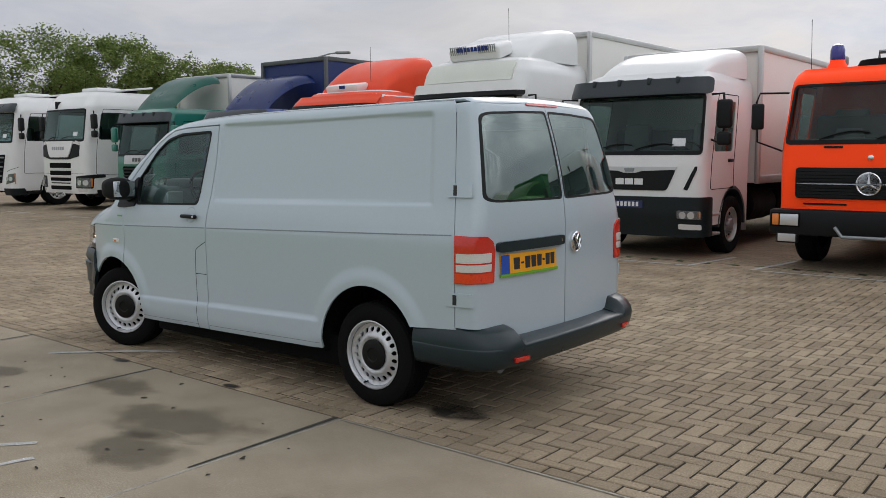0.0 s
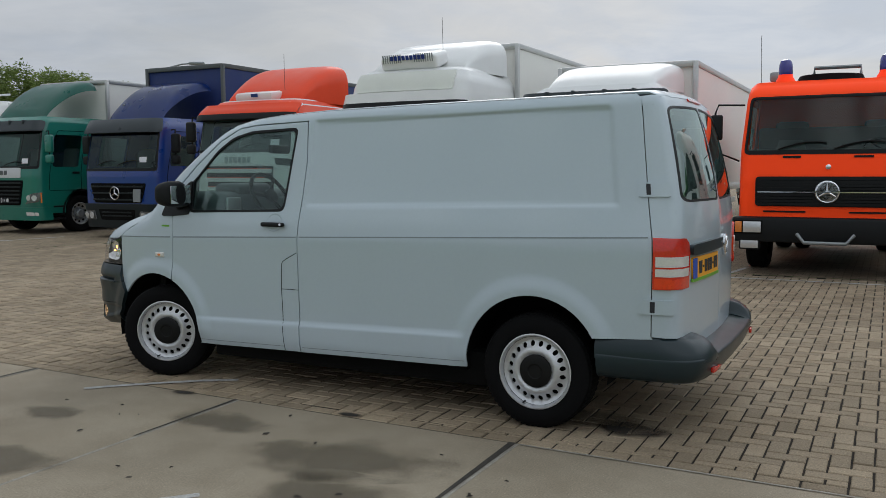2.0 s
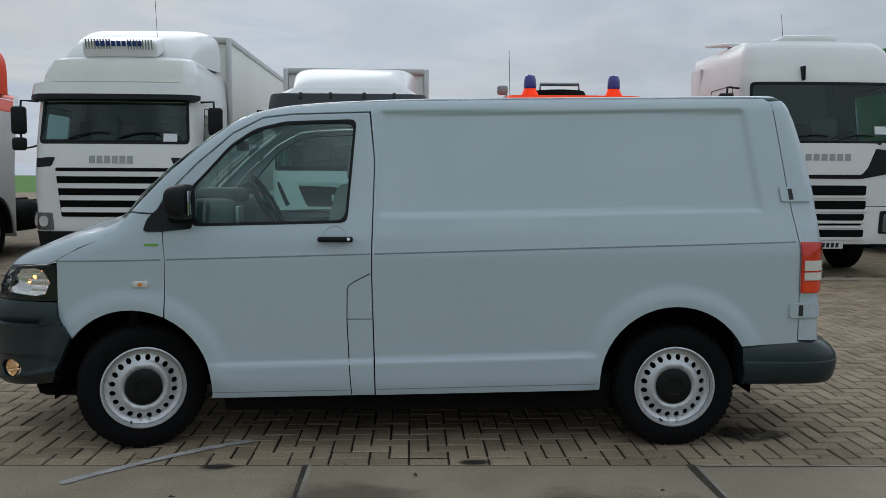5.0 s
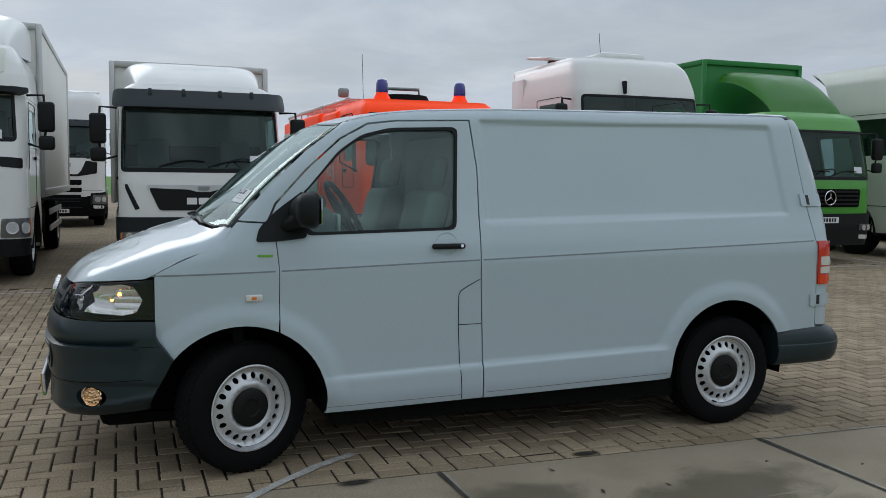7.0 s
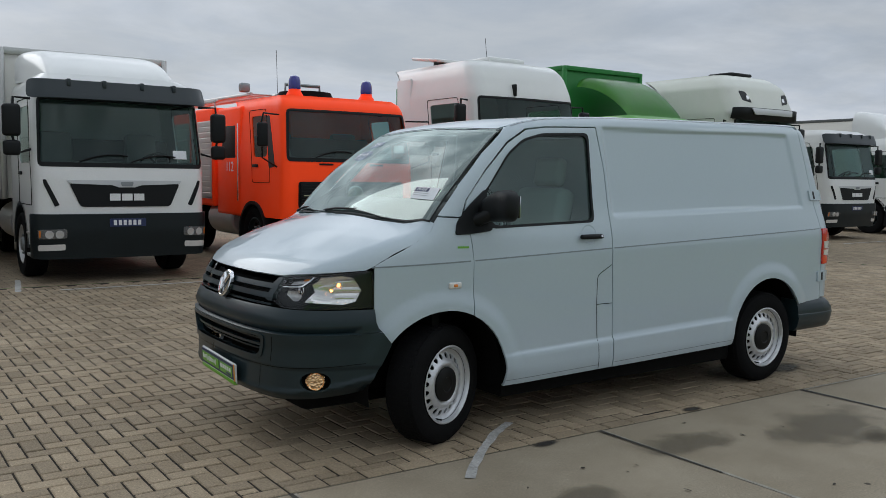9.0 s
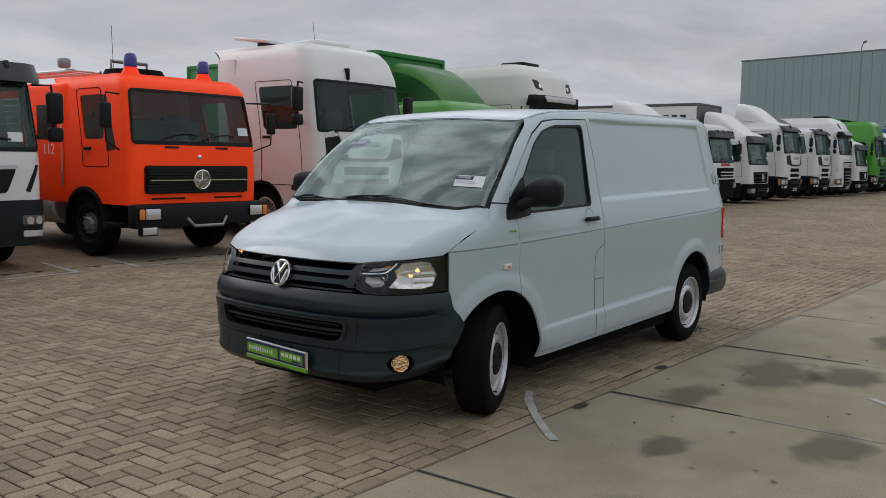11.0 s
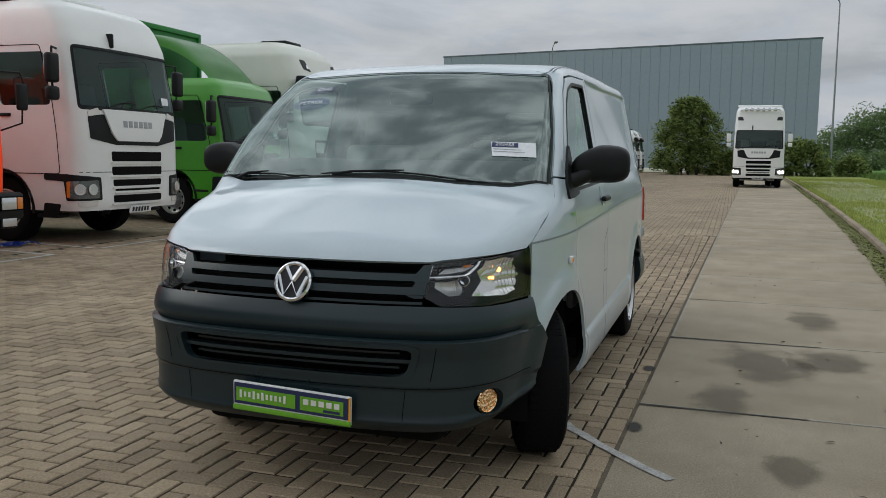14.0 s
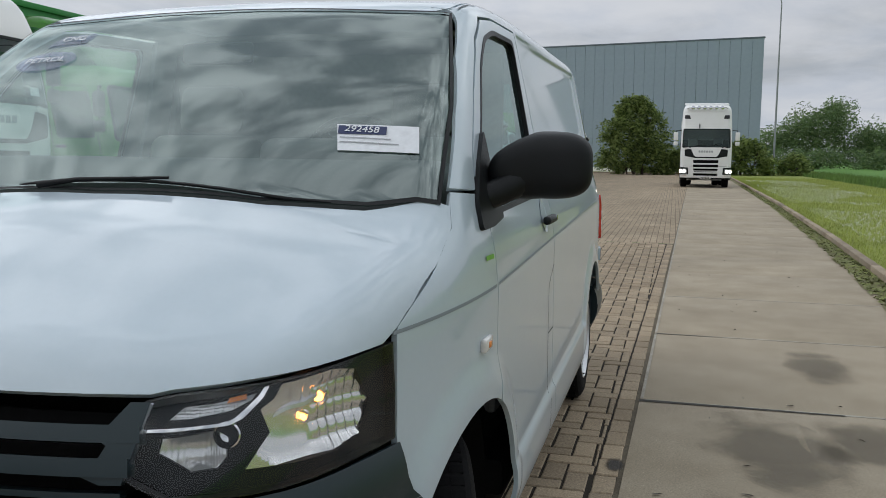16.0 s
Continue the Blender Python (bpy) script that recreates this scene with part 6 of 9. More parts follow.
# wheels
def van_wheel(cu, sg, steer=0.0):
    """A steel wheel with two rows of shape: dish, ring of round holes, black hub cap."""
    w = thing_part("wheel", van)
    m = pose(cu, sg * (0.800 if steer else 0.815), 0.338, 0, 0, steer)
    o, ax = m.translation, (m.to_3x3() @ Vector((0, sg, 0)))
    R, W = 0.338, 0.105
    bm = bmesh.new()
    add_lathe(bm, [(0.215, -W * 0.9), (0.245, -W), (0.300, -W * 0.98), (0.325, -W * 0.85), (R, -W * 0.6), (R, W * 0.6), (0.325, W * 0.85), (0.300, W * 0.98), (0.245, W), (0.215, W * 0.86)], o, ax, 56, cap=False)
    ty = part("tyre", bm, M_TYRE, w)
    fx = m.to_3x3() @ Vector((1, 0, 0))
    up = Vector((0, 0, 1))
    vs, fs = [], []
    for row in (-0.058, -0.02, 0.02, 0.058):
        for k in range(60):
            a0 = 2 * math.pi * (k + (0.5 if row > 0 else 0)) / 60
            for half_w, rr in (((0.016, R + 0.0012)),):
                i = len(vs)
                for (da, db, dr) in ((-1, -1, 0), (1, -1, 0), (1, 1, 0), (-1, 1, 0), (-1, -1, -1), (1, -1, -1), (1, 1, -1), (-1, 1, -1)):
                    a = a0 + da * 0.034
                    q = o + (fx * math.cos(a) + up * math.sin(a)) * (rr + dr * 0.008) + ax * (row + db * half_w)
                    vs.append(q)
                fs += [(i, i + 1, i + 2, i + 3)] + [(i + s, i + 4 + s, i + 4 + (s + 1) % 4, i + (s + 1) % 4) for s in range(4)]
    me = bpy.data.meshes.new("tread")
    me.from_pydata(vs, [], fs)
    tagged(link_mesh("tread", me, M_TYRE, w), kind="stuff")
    lathe("rim_well", w, M_RIM, [(0.219, W * 0.92), (0.224, W * 0.98), (0.217, W * 1.0), (0.205, W * 0.82), (0.200, W * 0.1)], o, ax, 48, cap=False)
    # black ring: the shade between lip and disc is put into its colour
    lathe("rim_shade_ring", w, M_DARK, [(0.203, 0.0795), (0.2095, 0.086), (0.2135, W * 0.93)], o, ax, 48, cap=False)
    # pierced disc
    ring = [(0.206 * math.cos(2 * math.pi * i / 64), 0.206 * math.sin(2 * math.pi * i / 64)) for i in range(64)]
    holes = []
    for k in range(20):
        a = 2 * math.pi * (k + 0.5) / 20
        cx, cy = 0.163 * math.cos(a), 0.163 * math.sin(a)
        holes.append([(cx + math.cos(a) * 0.0165 * math.cos(t) - math.sin(a) * 0.0145 * math.sin(t), cy + math.sin(a) * 0.0165 * math.cos(t) + math.cos(a) * 0.0145 * math.sin(t)) for t in [2 * math.pi * j / 12 for j in range(12)]])
    def dish(r):
        return np.interp(r, [0, 0.07, 0.095, 0.118, 0.135, 0.150, 0.180, 0.195, 0.206], [0.070, 0.070, 0.078, 0.092, 0.088, 0.074, 0.060, 0.066, 0.076])
    def place(q):
        r = np.hypot(q[:, 0], q[:, 1])
        h = dish(r)
        e = 0.004
        sl = (dish(r + e) - dish(np.maximum(r - e, 0))) / (2 * e)
        P = np.array(o)[None] + q[:, :1] * np.array(fx)[None] + q[:, 1:2] * np.array(up)[None] + h[:, None] * np.array(ax)[None]
        rad = (q / np.maximum(r, 1e-6)[:, None])
        N = np.array(ax)[None] - sl[:, None] * (rad[:, :1] * np.array(fx)[None] + rad[:, 1:2] * np.array(up)[None])
        N /= np.linalg.norm(N, axis=1, keepdims=True)
        return P, N
    v, f = fill_outline(ring, holes, 0.016)
    skin("rim_disc", w, M_RIM, v, f, place, 0.008)
    lathe("brake_drum", w, M_DARK, [(0.0, 0.03), (0.19, 0.03), (0.195, -0.06)], o, ax, 24, cap=False)
    lathe("hub_cap", w, M_HUB, [(0.100, 0.072), (0.097, 0.092), (0.080, 0.100), (0.045, 0.101), (0.040, 0.096), (0, 0.096)], o, ax, 32, cap=False)
    bm = bmesh.new()
    a = math.radians(250)
    p = o + (fx * math.cos(a) + up * math.sin(a)) * 0.20 + ax * 0.07
    add_tube(bm, [p, p + ax * 0.04], 0.005, 6)
    part("valve", bm, M_BLACK, w)


def thing_part(name, parent):
    e = new(name)
    e.parent = parent
    return e


for sg in (-1, 1):
    van_wheel(0.985, sg, 20.0)
    van_wheel(3.925, sg)


# ---- trucks ----
M_LAMPBED = mat("dark_lamp_bowl", (0.16, 0.165, 0.17), 0.25, metal=0.3, vary=0.2, fine=40, bump=0.4)


class Cab:
    """A cab's outer form: rounded-rectangle rings over height. s runs along the ring from the front's middle, z is height."""

    def __init__(self, levels, yb, r=0.22, bow=0.05):
        zz = np.linspace(levels[0][0], levels[-1][0], 240)
        a = np.array(levels, float)
        def soft(v):
            q = np.interp(zz, a[:, 0], v)
            k = np.ones(7) / 7
            return np.convolve(np.pad(q, 3, mode="edge"), k, mode="valid")
        self.zz, self.yf, self.hw = zz, soft(a[:, 1]), soft(a[:, 2])
        self.yb, self.r, self.bow = yb, r, bow
        self.z0, self.z1 = levels[0][0], levels[-1][0]

    def pos(self, s, z):
        yf, hw = np.interp(z, self.zz, self.yf), np.interp(z, self.zz, self.hw)
        r = self.r
        sg, q = np.where(s < 0, -1.0, 1.0), np.abs(s)
        arc = math.pi * r / 2
        f = np.clip(q, 0, hw - r)
        th = np.clip((q - (hw - r)) / r, 0, math.pi / 2)
        x = f + r * np.sin(th)
        y = r * (1 - np.cos(th)) + np.maximum(q - (hw - r) - arc, 0) + self.bow * (f / hw) ** 2 - self.bow
        return np.stack([sg * x, y + yf, z], -1)

    def place(self, v):
        s, z = v[:, 0], v[:, 1]
        e = 0.004
        p = self.pos(s, z)
        ds = self.pos(s + e, z) - self.pos(s - e, z)
        dz = self.pos(s, z + e) - self.pos(s, z - e)
        n = np.cross(ds, dz)
        n /= np.maximum(np.linalg.norm(n, axis=1, keepdims=True), 1e-9)
        return p, n

    def side(self, y, z=1.5):
        """The ring coordinate of a point on the side at depth y behind the front."""
        hw, yf = float(np.interp(z, self.zz, self.hw)), float(np.interp(z, self.zz, self.yf))
        return hw - self.r + math.pi * self.r / 2 + (y - yf - self.r + self.bow)


def patch(name, parent, material, cab, outline, off=0.006, thick=0.02, step=0.09, label="", r=0.03, holes=()):
    o = round_poly(outline, r, 3) if r else outline
    v, f = fill_outline(o, [round_poly(h, 0.04, 3) for h in holes], step)
    return skin(name, parent, material, v, f, cab.place, thick, label, off)


def mirror_s(o):
    return [(-s, z) for s, z in o][::-1]


def wheel(parent, cx, cy, r, width, side, rim_mat=M_ALU, detailed=True):
    """A tyre with its rim; side is -1 or 1: the way the outer face looks along x."""
    w = width / 2
    a = (side, 0, 0)
    ty = lathe("tyre", parent, M_TYRE, [(r * 0.60, -w * 0.9), (r * 0.72, -w), (r * 0.93, -w * 0.95), (r, -w * 0.7), (r, w * 0.7), (r * 0.93, w * 0.95), (r * 0.72, w), (r * 0.60, w * 0.85)], (cx, cy, r), a, 32, cap=False)
    lathe("rim", ty, rim_mat, [(r * 0.61, w * 0.86), (r * 0.57, w * 0.9), (r * 0.54, w * 0.5), (r * 0.36, w * 0.25), (r * 0.34, w * 0.40)], (cx, cy, r), a, 28, cap=False)
    lathe("hub", ty, M_STEEL, [(r * 0.345, w * 0.38), (r * 0.33, w * 0.55), (r * 0.24, w * 0.60), (r * 0.21, w * 0.85), (r * 0.17, w * 0.95), (0, w * 0.97)], (cx, cy, r), a, 20)
    if detailed:
        bm = bmesh.new()
        for k in range(10):
            t = 2 * math.pi * k / 10
            c = (cx + side * w * 0.5, cy + r * 0.29 * math.cos(t), r + r * 0.29 * math.sin(t))
            add_lathe(bm, [(0.018, 0), (0.018, 0.05), (0, 0.055)], c, a, 6)
        part("wheel_nuts", bm, M_STEEL, ty)
        bm = bmesh.new()
        for k in range(10):
            t = 2 * math.pi * (k + 0.5) / 10
            add_lathe(bm, [(0.030, 0.0), (0.030, 0.012), (0, 0.013)], (cx + side * w * 0.36, cy + r * 0.45 * math.cos(t), r + r * 0.45 * math.sin(t)), a, 10)
        part("hand_holes", bm, M_DARK, ty)
    return ty


def arch(parent, cab_hw, cy, r, material, side, width=0.55):
    """A mudguard: a half ring over a wheel."""
    bm = bmesh.new()
    rows = []
    for k in range(17):
        t = math.radians(-5 + 190 * k / 16)
        rows.append([bm.verts.new((side * x, cy - rr * math.cos(t), 0.5 + rr * math.sin(t))) for x, rr in ((cab_hw - width, r), (cab_hw, r), (cab_hw, r + 0.05), (cab_hw - width, r + 0.05))])
    for p, q in zip(rows, rows[1:]):
        for i in range(4):
            bm.faces.new((p[i], p[(i + 1) % 4], q[(i + 1) % 4], q[i]))
    bm.faces.new(rows[0]); bm.faces.new(rows[-1])
    return part("mudguard", bm, material, parent)


def truck_mirror(parent, x, y, z, side, shell=M_BLACK, big=True):
    h = 0.42 if big else 0.3
    arm = tube("mirror_arm", parent, M_BLACK, [(x, y, z + h), (x + side * 0.22, y - 0.12, z + h), (x + side * 0.25, y - 0.13, z), (x + side * 0.2, y - 0.12, z - h * 0.75), (x, y, z - h * 0.6)], 0.018)
    m = box("mirror_housing", arm, shell, (x + side * 0.25, y - 0.14, z + 0.12), (0.22, 0.12, h), bevel=0.045, seg=3)
    box("mirror_glass", arm, M_CHROME, (x + side * 0.25, y - 0.076, z + 0.12), (0.17, 0.008, h - 0.07), bevel=0.003)
    box("wide_angle_mirror", arm, shell, (x + side * 0.25, y - 0.14, z - 0.24), (0.21, 0.12, 0.2), bevel=0.045, seg=3)


def wipers(parent, cab, zs, xs, n=2):
    for i in range(n):
        x0 = -xs + i * xs * 0.95
        pts = cab.place(np.array([(x0 + 0.1 + t * 0.62, zs + 0.02 + 0.10 * math.sin(t * 2.2)) for t in np.linspace(0, 1, 6)]))
        tube("wiper", parent, M_BLACK, [Vector(p) + Vector(q) * 0.03 for p, q in zip(*pts)], 0.012, 6)


def lamp(parent, cab, outline, lit=False, amber=0.1, off=0.0):
    """A headlamp: dark bowl, bright reflectors, amber end and a clear cover."""
    o = outline
    s0, s1 = min(p[0] for p in o), max(p[0] for p in o)
    z0, z1 = min(p[1] for p in o), max(p[1] for p in o)
    h = patch("headlamp", parent, M_LAMPBED, cab, o, 0.012 + off, 0.03, 0.06, r=0.03)
    w = s1 - s0
    for k in range(2):
        c = s0 + w * (0.28 + 0.34 * k) if abs(s0) < abs(s1) else s1 - w * (0.28 + 0.34 * k)
        rr = min(w * 0.15, (z1 - z0) * 0.38)
        p, nrm = cab.place(np.array([(c, (z0 + z1) / 2)]))
        lathe("bulb_reflector", h, M_LIT if lit else M_REFL, [(0, 0), (rr * 0.6, 0.004), (rr, 0.02), (rr * 1.08, 0.016)], Vector(p[0]) + Vector(nrm[0]) * (0.016 + off), nrm[0], 16)
    outer = s1 if abs(s1) > abs(s0) else s0
    d = -1 if outer > 0 else 1
    patch("turn_signal", h, M_AMBER, cab, [(outer + d * 0.015, z0 + 0.02), (outer + d * w * amber, z0 + 0.02), (outer + d * w * amber, z1 - 0.02), (outer + d * 0.015, z1 - 0.02)], 0.02 + off, 0.008, 0.06, r=0.015)
    patch("lens", h, M_LENS, cab, o, 0.036 + off, 0.0, 0.06, r=0.03).visible_shadow = False
    return h


def screen_sticker(parent, cab, s, z):
    patch("sticker", parent, M_PAPER, cab, [(s, z), (s + 0.2, z), (s + 0.2, z + 0.12), (s, z + 0.12)], 0.009, 0.002, 0.1, r=0)


def chassis(parent, hw, y0, y1, axles, r=0.5, steer=None, tank=True, rim=M_ALU):
    for sd in (-1, 1):
        box("frame_rail", parent, M_DARK, (sd * 0.42, (y0 + y1) / 2, 0.85), (0.09, y1 - y0, 0.26), bevel=0.01)
        for k, ay in enumerate(axles):
            if k == 0:
                wheel(parent, sd * (hw - 0.19), ay, r, 0.31, sd, rim)
            else:
                wheel(parent, sd * (hw - 0.16), ay, r, 0.28, sd, rim)
                wheel(parent, sd * (hw - 0.50), ay, r, 0.28, sd, rim, False)
    for ay in axles:
        cyl("axle", parent, M_DARK, (-hw + 0.3, ay, r), (hw - 0.3, ay, r), 0.08, 10)
    if tank:
        for sd in (-1, 1):
            cyl("fuel_tank" if sd < 0 else "air_tank", parent, M_ALU if sd < 0 else M_DARK, (sd * (hw - 0.35), axles[0] + 1.0, 0.72), (sd * (hw - 0.35), axles[0] + 2.2, 0.72), 0.3, 18, bevel=0.03)
    # unseen box added to keep light from the ground beneath the chassis
    box("underside_blocker", parent, M_DARK, (0, (axles[0] + y1) / 2 - 0.4, 0.66), (1.5, (y1 - axles[0]) * 0.75, 0.5), bevel=0.05)
    box("battery_case", parent, M_DARK, (hw - 0.35, axles[0] + 2.7, 0.7), (0.5, 0.6, 0.45), bevel=0.03)


def box_body(parent, hw, y0, y1, z0, z1, material, edge=M_ALU, guards=True, ribs=0):
    b = box("box_body", parent, material, (0, (y0 + y1) / 2, (z0 + z1) / 2), (hw * 2 - 0.03, y1 - y0 - 0.03, z1 - z0 - 0.03), bevel=0.02)
    for sx in (-1, 1):
        for yy in (y0, y1):
            box("corner_post", b, edge, (sx * (hw - 0.03), yy, (z0 + z1) / 2), (0.09, 0.09, z1 - z0), bevel=0.025)
        box("roof_rail", b, edge, (sx * (hw - 0.02), (y0 + y1) / 2, z1 - 0.05), (0.06, y1 - y0 - 0.1, 0.11), bevel=0.02)
        box("floor_rail", b, edge, (sx * (hw - 0.02), (y0 + y1) / 2, z0 + 0.07), (0.06, y1 - y0 - 0.1, 0.14), bevel=0.015)
        for k in range(ribs):
            yy = y0 + (k + 1) * (y1 - y0) / (ribs + 1)
            box("side_rib", b, material, (sx * (hw - 0.008), yy, (z0 + z1) / 2), (0.02, 0.05, z1 - z0 - 0.3), bevel=0.006)
        if guards:
            for zz in (0.55, 0.85):
                box("side_guard", parent, M_ALU, (sx * (hw - 0.06), (y0 + y1) / 2 - 0.3, zz), (0.03, (y1 - y0) * 0.42, 0.11), bevel=0.01)
    for yy in (y0,):
        box("front_header", b, edge, (0, yy, z1 - 0.05), (hw * 2 - 0.12, 0.07, 0.11), bevel=0.02)
    return b


def fairing(parent, material, hw, y0, y1, z0, z1, tuck=0.12, crown=0.75, open_sides=False):
    """A roof air deflector: rises in a curve from front to back, rounded at its shoulders."""
    n, m = 14, 18
    bm = bmesh.new()
    grid = []
    for i in range(n + 1):
        t = i / n
        y = y0 + (y1 - y0) * t
        top = z0 + 0.05 + (z1 - z0 - 0.05) * math.sin(t * math.pi / 2) ** crown
        row = []
        for j in range(m + 1):
            a = math.pi * j / m
            c, s = math.cos(a), math.sin(a)
            px = (hw - tuck * (1 - t)) * math.copysign(abs(c) ** 0.28, c)
            pz = z0 + (top - z0) * abs(s) ** 0.4
            row.append(bm.verts.new((px, y, pz)))
        grid.append(row)
    for p, q in zip(grid, grid[1:]):
        for j in range(m):
            if open_sides and (j < 3 or j >= m - 3):
                continue
            bm.faces.new((p[j], p[j + 1], q[j + 1], q[j]))
    if not open_sides:
        bm.faces.new(grid[0]); bm.faces.new(grid[-1])
    else:
        g = list(bm.faces)
        bmesh.ops.solidify(bm, geom=g, thickness=0.03)
    return part("roof_fairing", bm, material, parent, sharp=50)


def grille(parent, cab, outline, slats, hw0, hw1, z0, z1, bar=M_BLACK, badge=True, frame=M_BLACK, badge_r=0.14):
    g = patch("grille", parent, frame, cab, outline, 0.012, 0.03, 0.1, r=0.05)
    for k in range(slats):
        t = (k + 0.5) / slats
        z, h = z0 + (z1 - z0) * t, hw0 + (hw1 - hw0) * t
        patch("grille_slat", g, bar, cab, [(-h, z - 0.018), (h, z - 0.018), (h, z + 0.018), (-h, z + 0.018)], 0.05, 0.04, 0.12, r=0.01)
    if badge:
        p, nrm = cab.place(np.array([(0.0, (z0 + z1) / 2)]))
        c, d = Vector(p[0]), Vector(nrm[0])
        lathe("badge", g, M_CHROME, [(badge_r * 0.86, 0), (badge_r * 0.86, 0.012), (badge_r * 0.92, 0.02), (badge_r, 0.012), (badge_r, 0)], c + d * 0.06, d, 28)
        bm = bmesh.new()
        for k in range(3):
            a = math.radians(90 + 120 * k)
            e = c + d * 0.068 + Vector((math.cos(a), 0, math.sin(a))) * badge_r * 0.9
            add_tube(bm, [c + d * 0.068, e], [badge_r * 0.12, badge_r * 0.03], 6)
        part("badge_spokes", bm, M_CHROME, g)
    return g


def cab_shell(parent, cab, paint, ws, side_win, arch_y=None, arch_r=0.62, glass_mat=M_TGLASS, interior=True, door=True, roof_mat=None):
    """Painted shell with openings for the windscreen and side windows, glazing, roof, back wall and a plain interior."""
    sb = cab.side(cab.yb, 1.5)
    (z0, z1, h0, h1) = ws
    front = [(-h0, z0), (h0, z0), (h1, z1), (-h1, z1)]
    holes, wins = [front], []
    if side_win:
        y0, y1, w0, w1, slope = side_win
        a, b = cab.side(y0, w0), cab.side(y1, w0)
        c = cab.side(y0 + slope, w1)
        right = [(a, w0), (b, w0), (b, w1), (c, w1)]
        wins = [right, mirror_s(right)]
        holes += wins
    outline = [(-sb, cab.z0), (sb, cab.z0), (sb, cab.z1), (-sb, cab.z1)]
    if arch_y is not None:
        def arc(sign):
            c = cab.side(arch_y, 0.8)
            pts = []
            for k in range(13):
                t = math.pi * k / 12
                pts.append((sign * (c + arch_r * math.cos(t)), max(cab.z0, 0.5 + arch_r * math.sin(t))))
            return pts if sign > 0 else pts[::-1]
        r_arc = [p for p in arc(1)][::-1]
        l_arc = [p for p in arc(-1)][::-1]
        outline = [(-sb, cab.z0)] + l_arc + r_arc + [(sb, cab.z0), (sb, cab.z1), (-sb, cab.z1)]
        # outline runs along the bottom from far left to far right
    v, f = fill_outline(outline, [round_poly(h, 0.07, 3) for h in holes], 0.1)
    shell = skin("cab_shell", parent, paint, v, f, cab.place, 0.03)
    patch("windscreen", parent, glass_mat, cab, [(s * 1.0, z) for s, z in front], -0.012, 0.0, 0.12, r=0.07).visible_shadow = False
    patch("screen_seal", parent, M_BLACK, cab, [(-h0 - 0.02, z0 - 0.03), (h0 + 0.02, z0 - 0.03), (h1 + 0.02, z1 + 0.02), (-h1 - 0.02, z1 + 0.02)], 0.004, 0.01, 0.1, r=0.08, holes=[[(-h0 + 0.022, z0 + 0.03), (h0 - 0.022, z0 + 0.03), (h1 - 0.022, z1 - 0.02), (-h1 + 0.022, z1 - 0.02)]])
    for w in wins:
        patch("side_window", parent, glass_mat, cab, w, -0.012, 0.0, 0.12, r=0.07).visible_shadow = False
    # roof and back wall
    bm = bmesh.new()
    ss = np.linspace(-sb, sb, 49)
    ring = cab.pos(ss, np.full(49, cab.z1))
    vs = [bm.verts.new(p) for p in ring]
    top = bm.verts.new((0, (ring[:, 1].min() + cab.yb) / 2, cab.z1 + 0.05))
    for p, q in zip(vs, vs[1:]):
        bm.faces.new((p, q, top))
    bm.faces.new((vs[-1], vs[0], top))
    part("cab_roof", bm, roof_mat or paint, parent, sharp=60)
    bm = bmesh.new()
    zs = np.linspace(cab.z0, cab.z1, 12)
    l = [bm.verts.new(p) for p in cab.pos(np.full(12, -sb), zs)]
    r = [bm.verts.new(p) for p in cab.pos(np.full(12, sb), zs)]
    for i in range(11):
        bm.faces.new((l[i], r[i], r[i + 1], l[i + 1]))
    part("cab_back", bm, paint, parent)
    hw = float(np.interp(z0, cab.zz, cab.hw))
    yf = float(np.interp(z0, cab.zz, cab.yf))
    if interior:
        box("dashboard", parent, M_DASH, (0, yf + 0.36, z0 - 0.10), (hw * 2 - 0.16, 0.5, 0.3), bevel=0.07)
        box("cab_floor", parent, M_DARK, (0, (yf + cab.yb) / 2, z0 - 0.75), (hw * 2 - 0.1, cab.yb - yf - 0.15, 0.06), bevel=0)
        for sx in (-1, 1):
            box("seat_base", parent, M_SEAT, (sx * 0.62, yf + 1.15, z0 - 0.32), (0.5, 0.5, 0.28), bevel=0.08)
            box("seat_back", parent, M_SEAT, (sx * 0.62, yf + 1.42, z0 + 0.12), (0.48, 0.17, 0.75), rot=(-8, 0, 0), bevel=0.07)
        bm = bmesh.new()
        c = Vector((0.62, yf + 0.68, z0 + 0.05))
        d = Vector((0, 0.6, 0.8))
        a1, b1, _ = frame_from(d)
        add_tube(bm, [c + (a1 * math.cos(2 * math.pi * k / 20) + b1 * math.sin(2 * math.pi * k / 20)) * 0.22 for k in range(21)], 0.017, 6)
        add_tube(bm, [c + a1 * 0.22, c - a1 * 0.22], 0.015, 6)
        part("steering_wheel", bm, M_BLACK, parent)
        box("rear_bunk", parent, M_DASH, (0, cab.yb - 0.2, z0 - 0.1), (hw * 2 - 0.15, 0.3, 1.0), bevel=0.05)
    if door and side_win:
        y0, y1, w0, w1, slope = side_win
        for sg in (-1, 1):
            a, b = cab.side(y0 - 0.10, w0), cab.side(y1 + 0.08, w0)
            lo = max(cab.z0 + 0.55, 1.05)
            g = [(a, lo), (b, lo), (b, w1 + 0.1), (a + slope, w1 + 0.1)]
            bm = bmesh.new()
            o = densify(round_poly(g, 0.06, 3), 0.15)
            o = o if sg > 0 else mirror_s(o)
            P, N = cab.place(np.array(o))
            pts = [Vector(p + n * 0.001) for p, n in zip(P, N)]
            add_tube(bm, pts + [pts[0]], 0.007, 4)
            part("door_gap", bm, M_DARK, parent)
